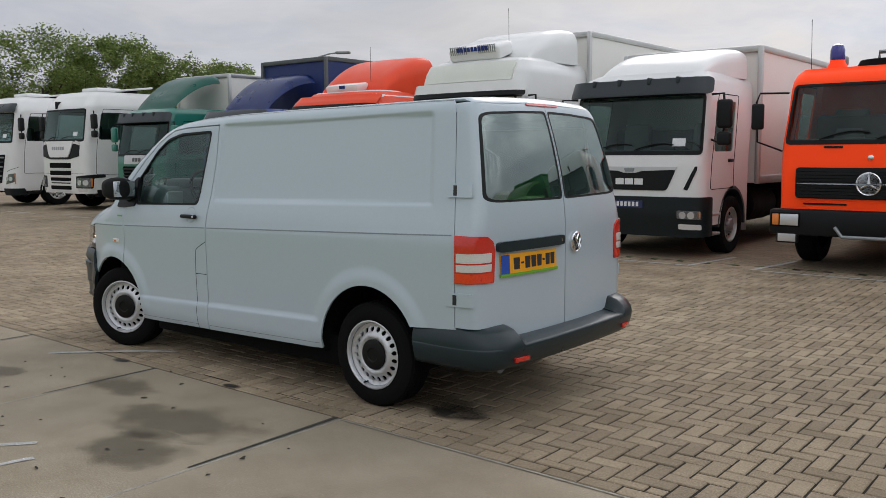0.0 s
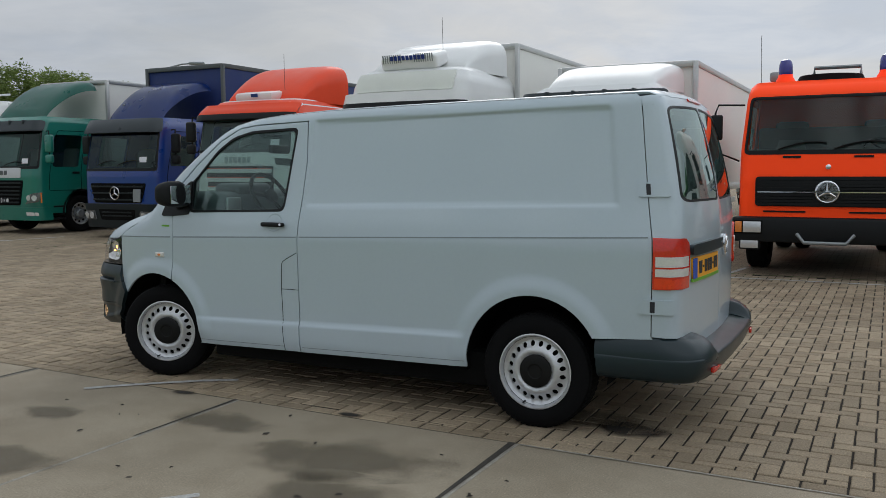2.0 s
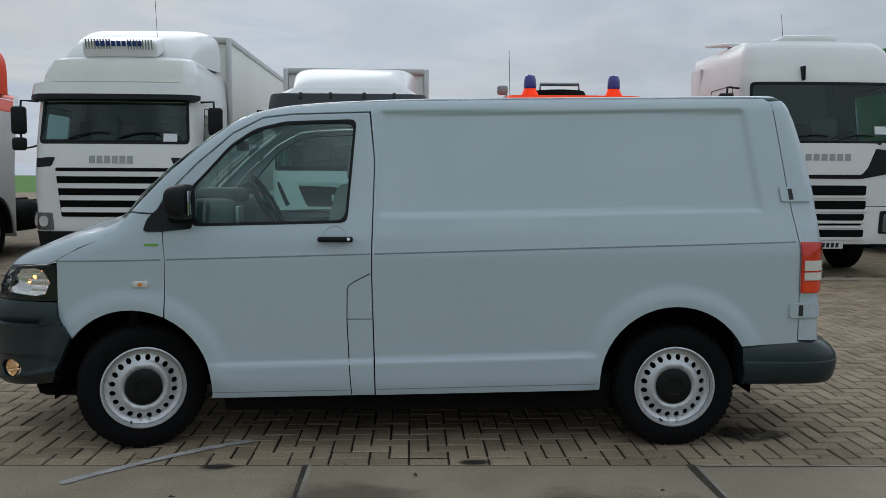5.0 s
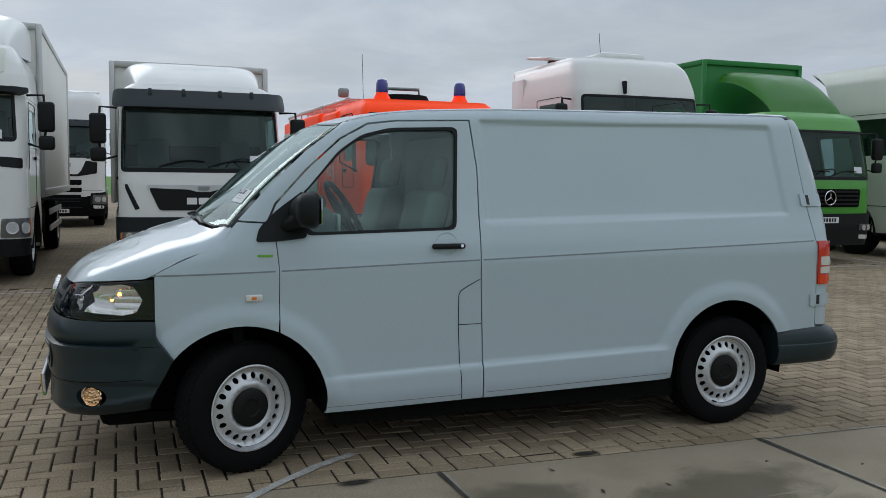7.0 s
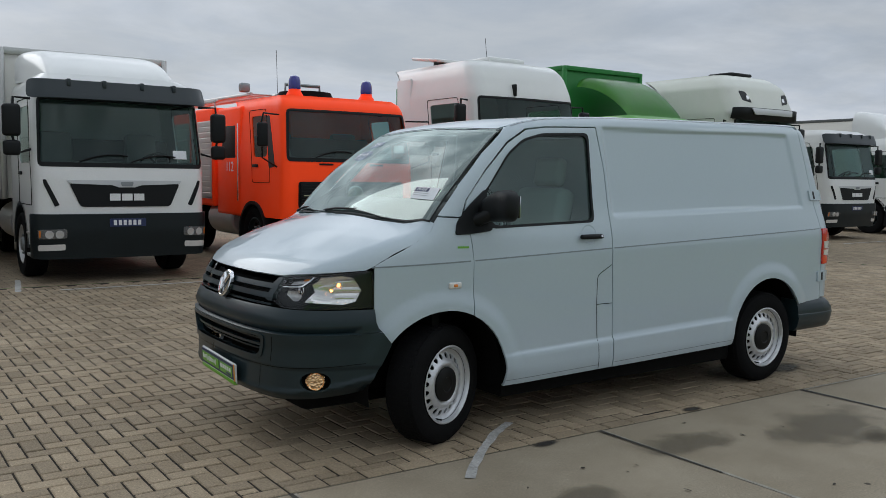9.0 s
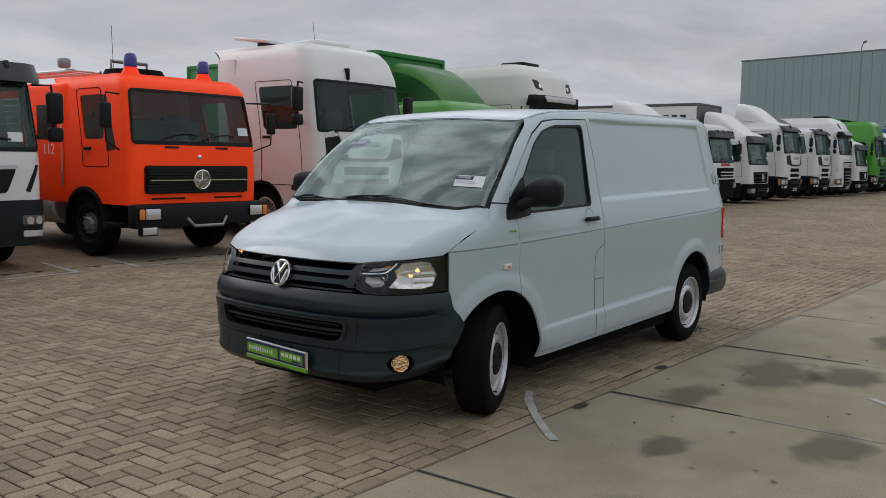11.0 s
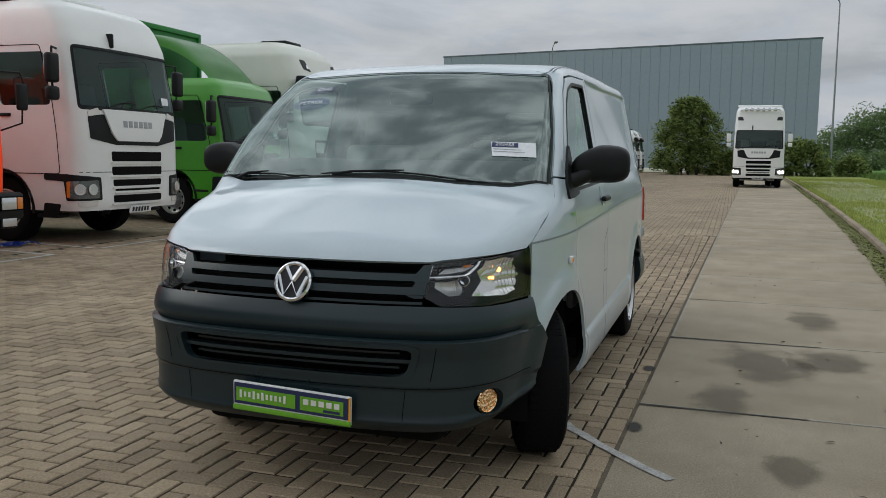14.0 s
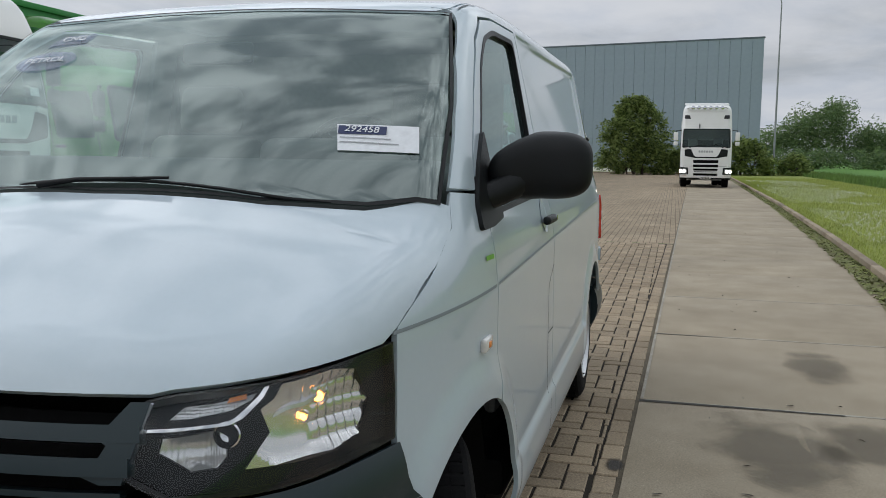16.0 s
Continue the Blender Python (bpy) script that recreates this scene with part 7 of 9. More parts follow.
            hp, hn = cab.place(np.array([(sg * (b - 0.16), w0 - 0.14)]))
            box("door_handle", parent, M_BLACK, Vector(hp[0]) + Vector(hn[0]) * 0.012, (0.03, 0.2, 0.05), bevel=0.012)
    return shell


def bars(name, parent, material, cab, s0, s1, z0, z1, n, off=0.012, fill=0.72):
    """Unreadable or branded lettering as plain bars."""
    w = (s1 - s0) / n
    for k in range(n):
        a = s0 + k * w
        patch(name, parent, material, cab, [(a, z0), (a + w * fill, z0), (a + w * fill, z1), (a, z1)], off, 0.01, 0.2, r=0)


def plate(parent, cab, z, hw=0.26, material=M_PWHITE, s=0.0):
    p = patch("number_plate", parent, material, cab, [(s - hw, z - 0.055), (s + hw, z - 0.055), (s + hw, z + 0.055), (s - hw, z + 0.055)], 0.05, 0.012, 0.2, r=0.01)
    for k in range(6):
        a = s - hw * 0.8 + k * hw * 0.27
        patch("plate_bar", p, M_PWHITE if material is M_NAVY else M_INK, cab, [(a, z - 0.035), (a + hw * 0.17, z - 0.035), (a + hw * 0.17, z + 0.035), (a, z + 0.035)], 0.054, 0.003, 0.2, r=0)


def scania_new(at, label, group, paint=M_TWHITE, lit=False, low=False, far=False, tall=3.45, tint_side=None, rig=True, rz=0.0, mesh_grille=False, shell=M_BLACK, dark=False):
    t = thing("tractor_truck", label, "truck", at, rz, group)
    hw = 1.24
    zt = tall
    cab = Cab([(0.32, 0.06, 1.20), (0.6, 0.0, hw), (1.65, 0.0, hw), (2.08, 0.03, hw), (3.05, 0.20, 1.22), (zt - 0.25, 0.33, 1.17), (zt - 0.06, 0.46, 1.10), (zt, 0.62, 1.02)], 2.25, 0.26, 0.09)
    cab_shell(t, cab, paint, (2.03, 2.93, 1.16, 1.12), (0.42, 1.35, 2.06, 2.84, 0.12), 1.45, 0.62)
    if mesh_grille:
        g = patch("grille", t, M_DARK, cab, [(-0.60, 0.74), (0.60, 0.74), (0.88, 1.64), (-0.88, 1.64)], 0.008, 0.02, 0.1)
        for k in range(6):
            z = 0.80 + 0.145 * k
            w = 0.60 + 0.045 * k
            patch("grille_slat", g, M_STEEL if k % 2 else M_DGREY, cab, [(-w, z), (w, z), (w + 0.01, z + 0.045), (-w - 0.01, z + 0.045)], 0.04, 0.03, 0.12, r=0.01)
        patch("sun_visor", t, M_VISOR, cab, [(-1.18, 2.94), (1.18, 2.94), (1.16, 3.16), (-1.16, 3.16)], 0.12, 0.03, 0.12, r=0.06)
    else:
        g = patch("grille", t, M_BLACK, cab, [(-1.02, 1.58), (-0.52, 1.49), (0.52, 1.49), (1.02, 1.58), (1.04, 1.90), (0.78, 1.94), (-0.78, 1.94), (-1.04, 1.90)], 0.008, 0.02, 0.1, r=0.02)
        patch("name_panel", g, paint, cab, [(-0.50, 1.55), (0.50, 1.55), (0.60, 1.66), (0.76, 2.02), (-0.76, 2.02), (-0.60, 1.66)], 0.034, 0.03, 0.1, r=0.03)
        for a, b, w in ((1.24, 1.39, 0.60), (1.03, 1.16, 0.60), (0.86, 0.96, 0.58), (0.785, 0.815, 0.54), (0.61, 0.72, 0.58)):
            patch("grille_slot", g, M_DARK, cab, [(-w, a), (w, a), (w + 0.01, b), (-w - 0.01, b)], 0.004, 0.01, 0.1, r=0.03)
            patch("slot_lip", g, M_DGREY if dark and a < 1 else paint, cab, [(-w - 0.03, a - 0.035), (w + 0.03, a - 0.035), (w + 0.02, a - 0.004), (-w - 0.02, a - 0.004)], 0.026, 0.03, 0.12, r=0.01)
        patch("bumper_gap", t, M_GAP, cab, [(-1.2, 1.072), (1.2, 1.072), (1.2, 1.082), (-1.2, 1.082)], 0.003, 0.004, 0.12, r=0)
    if dark:
        patch("bumper", t, M_DARK, cab, [(-2.0, 0.33), (2.0, 0.33), (2.0, 1.0), (1.3, 1.04), (0.7, 0.9), (-0.7, 0.9), (-1.3, 1.04), (-2.0, 1.0)], 0.006, 0.02, 0.1, r=0.03)
    bars("grille_lettering", t, M_GREYBAR, cab, -0.36, 0.36, 1.76, 1.86, 6, off=0.012 if mesh_grille else 0.04)
    for sg in (-1, 1):
        fl = (lambda o: o) if sg > 0 else mirror_s
        if not mesh_grille:
            patch("lamp_slit", t, M_CLEAR, cab, fl([(0.80, 1.95), (1.03, 1.90), (1.05, 1.98), (0.84, 2.04)]), 0.012, 0.01, 0.1, r=0.02)
            patch("lamp_frame", t, M_BLACK, cab, fl([(0.82, 0.66), (1.40, 0.65), (1.44, 0.94), (1.80, 0.96), (1.80, 1.05), (1.42, 1.05), (0.84, 1.00)]), 0.008, 0.02, 0.08, r=0.03)
            lamp(t, cab, fl([(0.88, 0.69), (1.35, 0.68), (1.39, 0.94), (0.90, 0.96)]), lit, off=0.008, amber=0.12)
            patch("fog_lamp", t, M_CLEAR, cab, fl([(0.92, 0.56), (1.22, 0.56), (1.24, 0.64), (0.90, 0.65)]), 0.01, 0.02, 0.1, r=0.03)
            patch("corner_trim", t, M_BLACK, cab, fl([(1.52, 0.42), (1.80, 0.42), (1.80, 0.62), (1.50, 0.60)]), 0.012, 0.02, 0.1)
        else:
            lamp(t, cab, fl([(0.84, 0.70), (1.20, 0.78), (1.26, 1.06), (0.98, 1.02)]), lit)
            patch("corner_gap", t, M_GAP, cab, fl([(0.92, 1.10), (1.34, 1.24), (1.34, 1.255), (0.92, 1.115)]), 0.004, 0.006, 0.1, r=0)
            patch("bumper_trim", t, M_DGREY, cab, fl([(0.70, 0.36), (1.5, 0.36), (1.5, 0.58), (0.70, 0.58)]), 0.012, 0.02, 0.1)
    wipers(t, cab, 2.02, 0.75)
    plate(t, cab, 0.50)
    for sg in (-1, 1):
        truck_mirror(t, sg * 1.24, 0.35, 2.45, sg, shell)
        arch(t, 1.24, 1.45, 0.57, M_BLACK, sg)
        for zz in (0.42, 0.72):
            box("cab_step", t, M_BLACK, (sg * 1.10, 0.62, zz), (0.24, 0.4, 0.06), bevel=0.02)
    box("sun_sensor", t, M_BLACK, (-0.35, 0.20, 3.08), (0.05, 0.28, 0.22), bevel=0.02)
    if not far:
        screen_sticker(t, cab, 0.72, 2.16)
        box("roof_hatch", t, M_TWHITE, (0.1, 1.3, zt + 0.10), (0.9, 0.8, 0.12), bevel=0.05)
        tube("antenna", t, M_BLACK, [(-0.3, 1.0, zt), (-0.32, 1.05, zt + 0.5)], 0.005, 5)
    box("cab_rear_deflector", t, paint, (0, 1.95, zt + 0.13), (2.2, 0.95, 0.06), rot=(7, 0, 0), bevel=0.025)
    for sg in (-1, 1):
        box("deflector_foot", t, M_BLACK, (sg * 0.8, 1.8, zt + 0.03), (0.06, 0.5, 0.16), bevel=0.02)
    for sg in (-1, 1):
        box("side_deflector", t, paint, (sg * 1.2, 2.5, 2.1), (0.05, 0.5, 2.6), bevel=0.02)
        box("side_skirt", t, M_BLACK, (sg * 1.14, 3.2, 0.65), (0.06, 1.8, 0.55), bevel=0.02)
    if rig:
        chassis(t, 1.22, 1.2, 7.4, (1.45, 5.2, 6.5))
        for sg in (-1, 1):
            for ay in (5.2, 6.5):
                arch(t, 1.2, ay, 0.56, M_STEEL, sg, 0.6)
        box("fifth_wheel", t, M_DARK, (0, 5.0, 1.05), (1.0, 0.9, 0.12), bevel=0.03)
    else:
        chassis(t, 1.22, 1.2, 3.6, (1.45,))
    return t, cab


def scania_old(at, label, group, top, low, fair_mat, box_mat=None, box_z=3.9, visor=None, ac=False, z_roof=2.95, fair_top=3.76):
    t = thing("box_truck" if box_mat else "tractor_truck", label, "truck", at, 0, group)
    hw = 1.24
    cab = Cab([(0.38, 0.05, 1.20), (0.7, 0.0, hw), (1.60, 0.0, hw), (1.95, 0.05, hw), (2.6, 0.18, 1.22), (z_roof - 0.25, 0.30, 1.17), (z_roof - 0.05, 0.45, 1.08), (z_roof, 0.6, 1.0)], 2.1, 0.28, 0.10)
    up = 0.09 if ac else 0.0
    cab_shell(t, cab, low, (1.90 + up, 2.55 + up * 1.5, 1.12 if ac else 1.17, 1.08 if ac else 1.13), (0.42, 1.32, 1.90, 2.45, 0.12), 1.40, 0.62, roof_mat=top)
    sb = cab.side(2.08, 2.5)
    patch("roof_cap", t, top, cab, [(-sb, 2.60), (sb, 2.60), (sb, z_roof - 0.03), (-sb, z_roof - 0.03)], 0.006, 0.02, 0.12, r=0)
    g = patch("grille", t, M_DARK, cab, [(-0.78, 0.86), (0.78, 0.86), (0.86, 1.60), (-0.86, 1.60)], 0.006, 0.02, 0.1)
    for k in range(4):
        z = 0.93 + 0.18 * k
        w = 0.76 + 0.025 * k
        patch("grille_slat", g, low, cab, [(-w, z), (w, z), (w, z + 0.075), (-w, z + 0.075)], 0.05, 0.04, 0.12, r=0.02)
        if top is not low:
            patch("slat_stripe", g, top, cab, [(-w, z + 0.078), (w, z + 0.078), (w, z + 0.090), (-w, z + 0.090)], 0.045, 0.03, 0.12, r=0)
    bars("grille_lettering", t, M_GREYBAR, cab, -0.34, 0.34, 1.67, 1.78, 6)
    for sg in (-1, 1):
        o = [(0.90, 0.66), (1.38, 0.66), (1.42, 0.92), (0.92, 0.92)]
        lamp(t, cab, o if sg > 0 else mirror_s(o))
        o = [(0.92, 1.62), (1.22, 1.60), (1.22, 1.74), (0.86, 1.76)]
        patch("air_slot", t, M_BLACK, cab, o if sg > 0 else mirror_s(o), 0.008, 0.02, 0.1)
        truck_mirror(t, sg * 1.24, 0.35, 2.2, sg)
        arch(t, 1.24, 1.40, 0.57, M_BLACK, sg)
        o = [(1.32, 1.05), (1.55, 1.05), (1.5, 1.6), (1.32, 1.6)]
        patch("corner_panel", t, top, cab, o if sg > 0 else mirror_s(o), 0.012, 0.02, 0.1)
    patch("bumper", t, top if top is M_ORANGE else M_BLACK, cab, [(-1.40, 0.40), (1.40, 0.40), (1.40, 0.64), (-1.40, 0.64)], 0.03, 0.05, 0.12, r=0.03)
    plate(t, cab, 0.52)
    wipers(t, cab, 1.92 + up, 0.75)
    screen_sticker(t, cab, 0.75, 2.0)
    v = patch("sun_visor", t, visor or top, cab, [(-1.22, 2.58 + up), (1.22, 2.58 + up), (1.20, 2.76 + up), (-1.20, 2.76 + up)], 0.14, 0.16, 0.12, r=0.05)
    patch("visor_shade", v, M_BLACK, cab, [(-1.20, 2.51 + up), (1.20, 2.51 + up), (1.20, 2.585 + up), (-1.20, 2.585 + up)], 0.145, 0.14, 0.12, r=0.02)
    fairing(t, fair_mat, 1.15, 0.75, 2.2, z_roof - 0.05, fair_top, 0.18)
    if ac:
        patch("light_board", t, M_CREAM, cab, [(-0.98, 2.90), (0.98, 2.90), (0.98, 3.22), (-0.98, 3.22)], 0.05, 0.06, 0.12, r=0.04)
        u = box("roof_air_conditioner", t, M_TWHITE, (0, 0.62, z_roof + 0.16), (1.15, 0.5, 0.26), rot=(18, 0, 0), bevel=0.07, seg=3)
        for k in range(9):
            for sx in (-1, 1):
                box("vent_fin", u, M_STEEL, (sx * (0.14 + k * 0.045), 0.36, z_roof + 0.17), (0.018, 0.02, 0.15), rot=(18, 0, 0), bevel=0)
        for k in range(9):
            box("unit_lettering", u, M_BLUE, (-0.32 + k * 0.08, 0.345, z_roof + 0.18), (0.055, 0.02, 0.08), rot=(18, 0, 0), bevel=0)
    else:
        u = box("roof_cooler", t, M_TWHITE, (-0.05, 0.68, z_roof + 0.09), (0.95, 0.4, 0.17), rot=(10, 0, 0), bevel=0.05)
        box("cooler_label", u, M_BLUE, (0, 0.465, z_roof + 0.09), (0.16, 0.02, 0.07), rot=(10, 0, 0), bevel=0)
    tube("antenna", t, M_BLACK, [(0.45, 0.9, z_roof), (0.40, 0.95, z_roof + 0.95)], 0.004, 5)
    if box_mat:
        box_body(t, 1.27, 2.5, 9.6, 1.15, box_z, box_mat)
        chassis(t, 1.22, 1.2, 9.4, (1.40, 6.6))
    else:
        chassis(t, 1.22, 1.2, 6.4, (1.40, 5.1))
    return t


def small_cab_truck(name, at, label, group, paint, kind, box_mat=None, box_z=3.5, hw=1.14, zr=2.84, fair=None, visor=True, bumper=M_DGREY, box_len=7.0, edge=M_ALU, fair_open=False, fair_z=None, crown=0.8):
    """The medium trucks with a day cab: a dark-bumpered cab, visor, fairing and box."""
    t = thing(name, label, "truck", at, 0, group)
    low = kind in ("atego", "old")
    zb, zt = {"daf": (0.34, 0.66), "atego": (0.24, 0.78), "old": (0.28, 0.98)}.get(kind, (0.34, 0.94))
    sd = {"atego": (1.54, 2.37)}.get(kind, (1.60, 2.48))
    cab = Cab([(zb - 0.02, 0.05, hw - 0.02), (0.7, 0.0, hw), (1.45, 0.0, hw), (1.75, 0.04, hw), (min(2.48, zr - 0.2), 0.18, hw - 0.03), (zr - 0.12, 0.25, hw - 0.07), (zr - 0.03, 0.36, hw - 0.14), (zr, 0.5, hw - 0.22)], 1.85, 0.22, 0.07)
    cab_shell(t, cab, paint, (*sd, hw - 0.03, hw - 0.06), (0.38, 1.15, 1.62, sd[1] - 0.08, 0.12), 1.25, 0.56)
    patch("bumper", t, bumper, cab, [(-hw - 0.25, zb), (hw + 0.25, zb), (hw + 0.25, zt), (-hw - 0.22, zt)], 0.04, 0.07, 0.12, r=0.05)
    if low:
        for sg in (-1, 1):
            o = [(cab.side(0.28, 0.6), zb), (cab.side(0.70, 0.6), zb), (cab.side(0.72, 0.6), zt + 0.08), (cab.side(0.28, 0.6), zt + 0.02)]
            patch("step_panel", t, M_BLACK, cab, o if sg > 0 else mirror_s(o), 0.02, 0.03, 0.12, r=0.04)
    if kind == "man":
        patch("grille", t, M_BLACK, cab, [(-0.60, 1.035), (0.60, 1.035), (0.74, 1.355), (-0.74, 1.355)], 0.012, 0.03, 0.1, r=0.05)
        patch("chrome_strip", t, M_SILVER, cab, [(-0.74, 1.35), (-0.2, 1.33), (-0.1, 1.30), (0.1, 1.30), (0.2, 1.33), (0.74, 1.35), (0.76, 1.395), (-0.76, 1.395)], 0.02, 0.02, 0.12, r=0)
        patch("emblem", t, M_STEEL, cab, [(-0.07, 1.315), (0.07, 1.315), (0.09, 1.375), (-0.09, 1.375)], 0.03, 0.01, 0.1, r=0.02)
        bars("grille_lettering", t, M_PWHITE, cab, -0.23, 0.25, 1.12, 1.215, 3, off=0.03, fill=0.86)
        for sg in (-1, 1):
            o = [(0.86, 1.06), (0.92, 1.04), (1.05, 1.34), (1.06, 1.40), (1.02, 1.40)]
            patch("side_slot", t, M_BLACK, cab, o if sg > 0 else mirror_s(o), 0.008, 0.02, 0.1, r=0.01)
    else:
        if kind == "atego":
            g = grille(t, cab, [(-0.72, 0.80), (0.72, 0.80), (0.86, 1.24), (-0.86, 1.24)], 3, 0.72, 0.82, 0.80, 1.24, bar=M_DGREY, badge=True, frame=M_DARK, badge_r=0.15)
            patch("plate_holder", g, M_STEEL, cab, [(0.54, 0.83), (0.74, 0.83), (0.76, 1.11), (0.55, 1.11)], 0.07, 0.01, 0.1, r=0.01)
            patch("bumper_recess", t, M_DARK, cab, [(-0.50, 0.42), (0.50, 0.42), (0.56, 0.66), (-0.56, 0.66)], 0.05, 0.012, 0.12, r=0.04)
            for zz in (0.50, 0.58):
                patch("recess_slat", t, M_DGREY, cab, [(-0.46, zz), (0.46, zz), (0.46, zz + 0.03), (-0.46, zz + 0.03)], 0.06, 0.01, 0.12, r=0.01)
        elif kind == "old":
            g = patch("grille", t, M_DARK, cab, [(-0.82, 1.04), (0.82, 1.04), (0.82, 1.40), (-0.82, 1.40)], 0.012, 0.03, 0.1, r=0.03)
            for zz in (1.10, 1.22):
                patch("grille_bar", g, M_SILVER, cab, [(-0.52, zz), (0.78, zz), (0.78, zz + 0.045), (-0.52, zz + 0.045)], 0.03, 0.03, 0.12, r=0.01)
            bars("name_lettering", t, M_PRED, cab, -0.50, 0.40, 1.46, 1.56, 7)
            for k, (w, z) in enumerate(((0.62, 1.34), (0.36, 1.25), (0.52, 1.16))):
                o = [(-cab.side(0.45), z), (-cab.side(0.45) - w, z), (-cab.side(0.45) - w, z + 0.04), (-cab.side(0.45), z + 0.04)]
                patch("door_lettering", t, M_PBLUE, cab, o[::-1], 0.012, 0.01, 0.15, r=0)
            patch("bumper_recess", t, M_DARK, cab, [(-0.46, 0.66), (0.46, 0.66), (0.46, 0.86), (-0.46, 0.86)], 0.05, 0.012, 0.12, r=0.03)
        elif kind == "daf":
            grille(t, cab, [(-0.60, 0.70), (0.60, 0.70), (0.72, 1.30), (-0.72, 1.30)], 6, 0.58, 0.68, 0.72, 1.28, bar=M_DGREY, badge=False, frame=M_DARK)
            nb = patch("name_bar", t, M_SILVER, cab, [(-0.64, 1.36), (0.64, 1.36), (0.64, 1.60), (-0.64, 1.60)], 0.012, 0.02, 0.1)
            bars("name_lettering", nb, M_GRATEX, cab, -0.20, 0.22, 1.43, 1.53, 3, off=0.02)
        else:
            grille(t, cab, [(-0.78, 1.06), (0.78, 1.06), (0.80, 1.40), (-0.80, 1.40)], 4, 0.74, 0.76, 1.08, 1.39, bar=M_BLACK, badge=True, frame=M_DARK)
    for sg in (-1, 1):
        if low:
            z = 0.42 if kind == "atego" else 0.66
            o = [(0.66, z), (1.10, z + 0.01), (1.14, z + 0.19), (0.70, z + 0.21)]
            lamp(t, cab, o if sg > 0 else mirror_s(o), off=0.04, amber=0.045)
            truck_mirror(t, sg * hw, 0.5, 2.0, sg)
            arch(t, hw, 1.25, 0.53, M_BLACK, sg, 0.42)
            continue
        o = [(0.82, 0.74), (1.14, 0.78), (1.22, 1.02), (0.98, 0.98)] if kind == "daf" else [(0.78, 0.625), (1.11, 0.615), (1.11, 0.735), (0.78, 0.745)]
        lamp(t, cab, [(s, z) for s, z in (o if sg > 0 else mirror_s(o))], off=0.04, amber=0.1)
        o = [(0.80, 0.465), (1.11, 0.455), (1.11, 0.535), (0.80, 0.545)]
        patch("fog_lamp", t, M_CLEAR, cab, o if sg > 0 else mirror_s(o), 0.05, 0.02, 0.1, r=0.02)
        truck_mirror(t, sg * hw, 0.3, 2.05, sg, paint if kind == "daf" else M_BLACK)
        arch(t, hw, 1.25, 0.53, M_VISOR if kind == "man" else M_BLACK, sg, 0.42)
        for zz in (0.36, 0.66):
            box("cab_step", t, M_ALU if kind == "man" else M_BLACK, (sg * (hw - 0.10), 0.58, zz), (0.22, 0.34, 0.045), bevel=0.015)
    if visor:
        v = patch("sun_visor", t, M_VISOR, cab, [(-hw + 0.02, sd[1] - 0.03), (hw - 0.02, sd[1] - 0.03), (hw - 0.04, sd[1] + 0.2), (-hw + 0.04, sd[1] + 0.2)], 0.15, 0.03, 0.12, r=0.06)
        for x in () if kind == "atego" else (-0.7, -0.25, 0.25, 0.7):
            p, nrm = cab.place(np.array([(x, sd[1] + 0.16)]))
            box("visor_bracket", v, M_VISOR, Vector(p[0]) + Vector((0, -0.10, 0.05)), (0.05, 0.14, 0.10), bevel=0.01)
    if not low:
        plate(t, cab, 0.82, 0.24, M_NAVY if kind == "man" else M_PWHITE)
    wipers(t, cab, 1.62, 0.7)
    screen_sticker(t, cab, 0.66, 1.70)
    if fair is not None:
        fairing(t, fair, hw - 0.08, 0.55, 1.95, zr - 0.05, fair_z or box_z - 0.05, 0.18, crown, fair_open)
    if box_mat is not None:
        box_body(t, 1.24, 2.15, 2.15 + box_len, 1.08, box_z, box_mat, edge)
        chassis(t, 1.18, 1.0, 2.0 + box_len, (1.25, 5.6), 0.46, rim=M_ALU)
    else:
        chassis(t, 1.18, 1.0, 5.5, (1.25, 4.6), 0.46, rim=M_DGREY if low else M_ALU)
    return t, cab


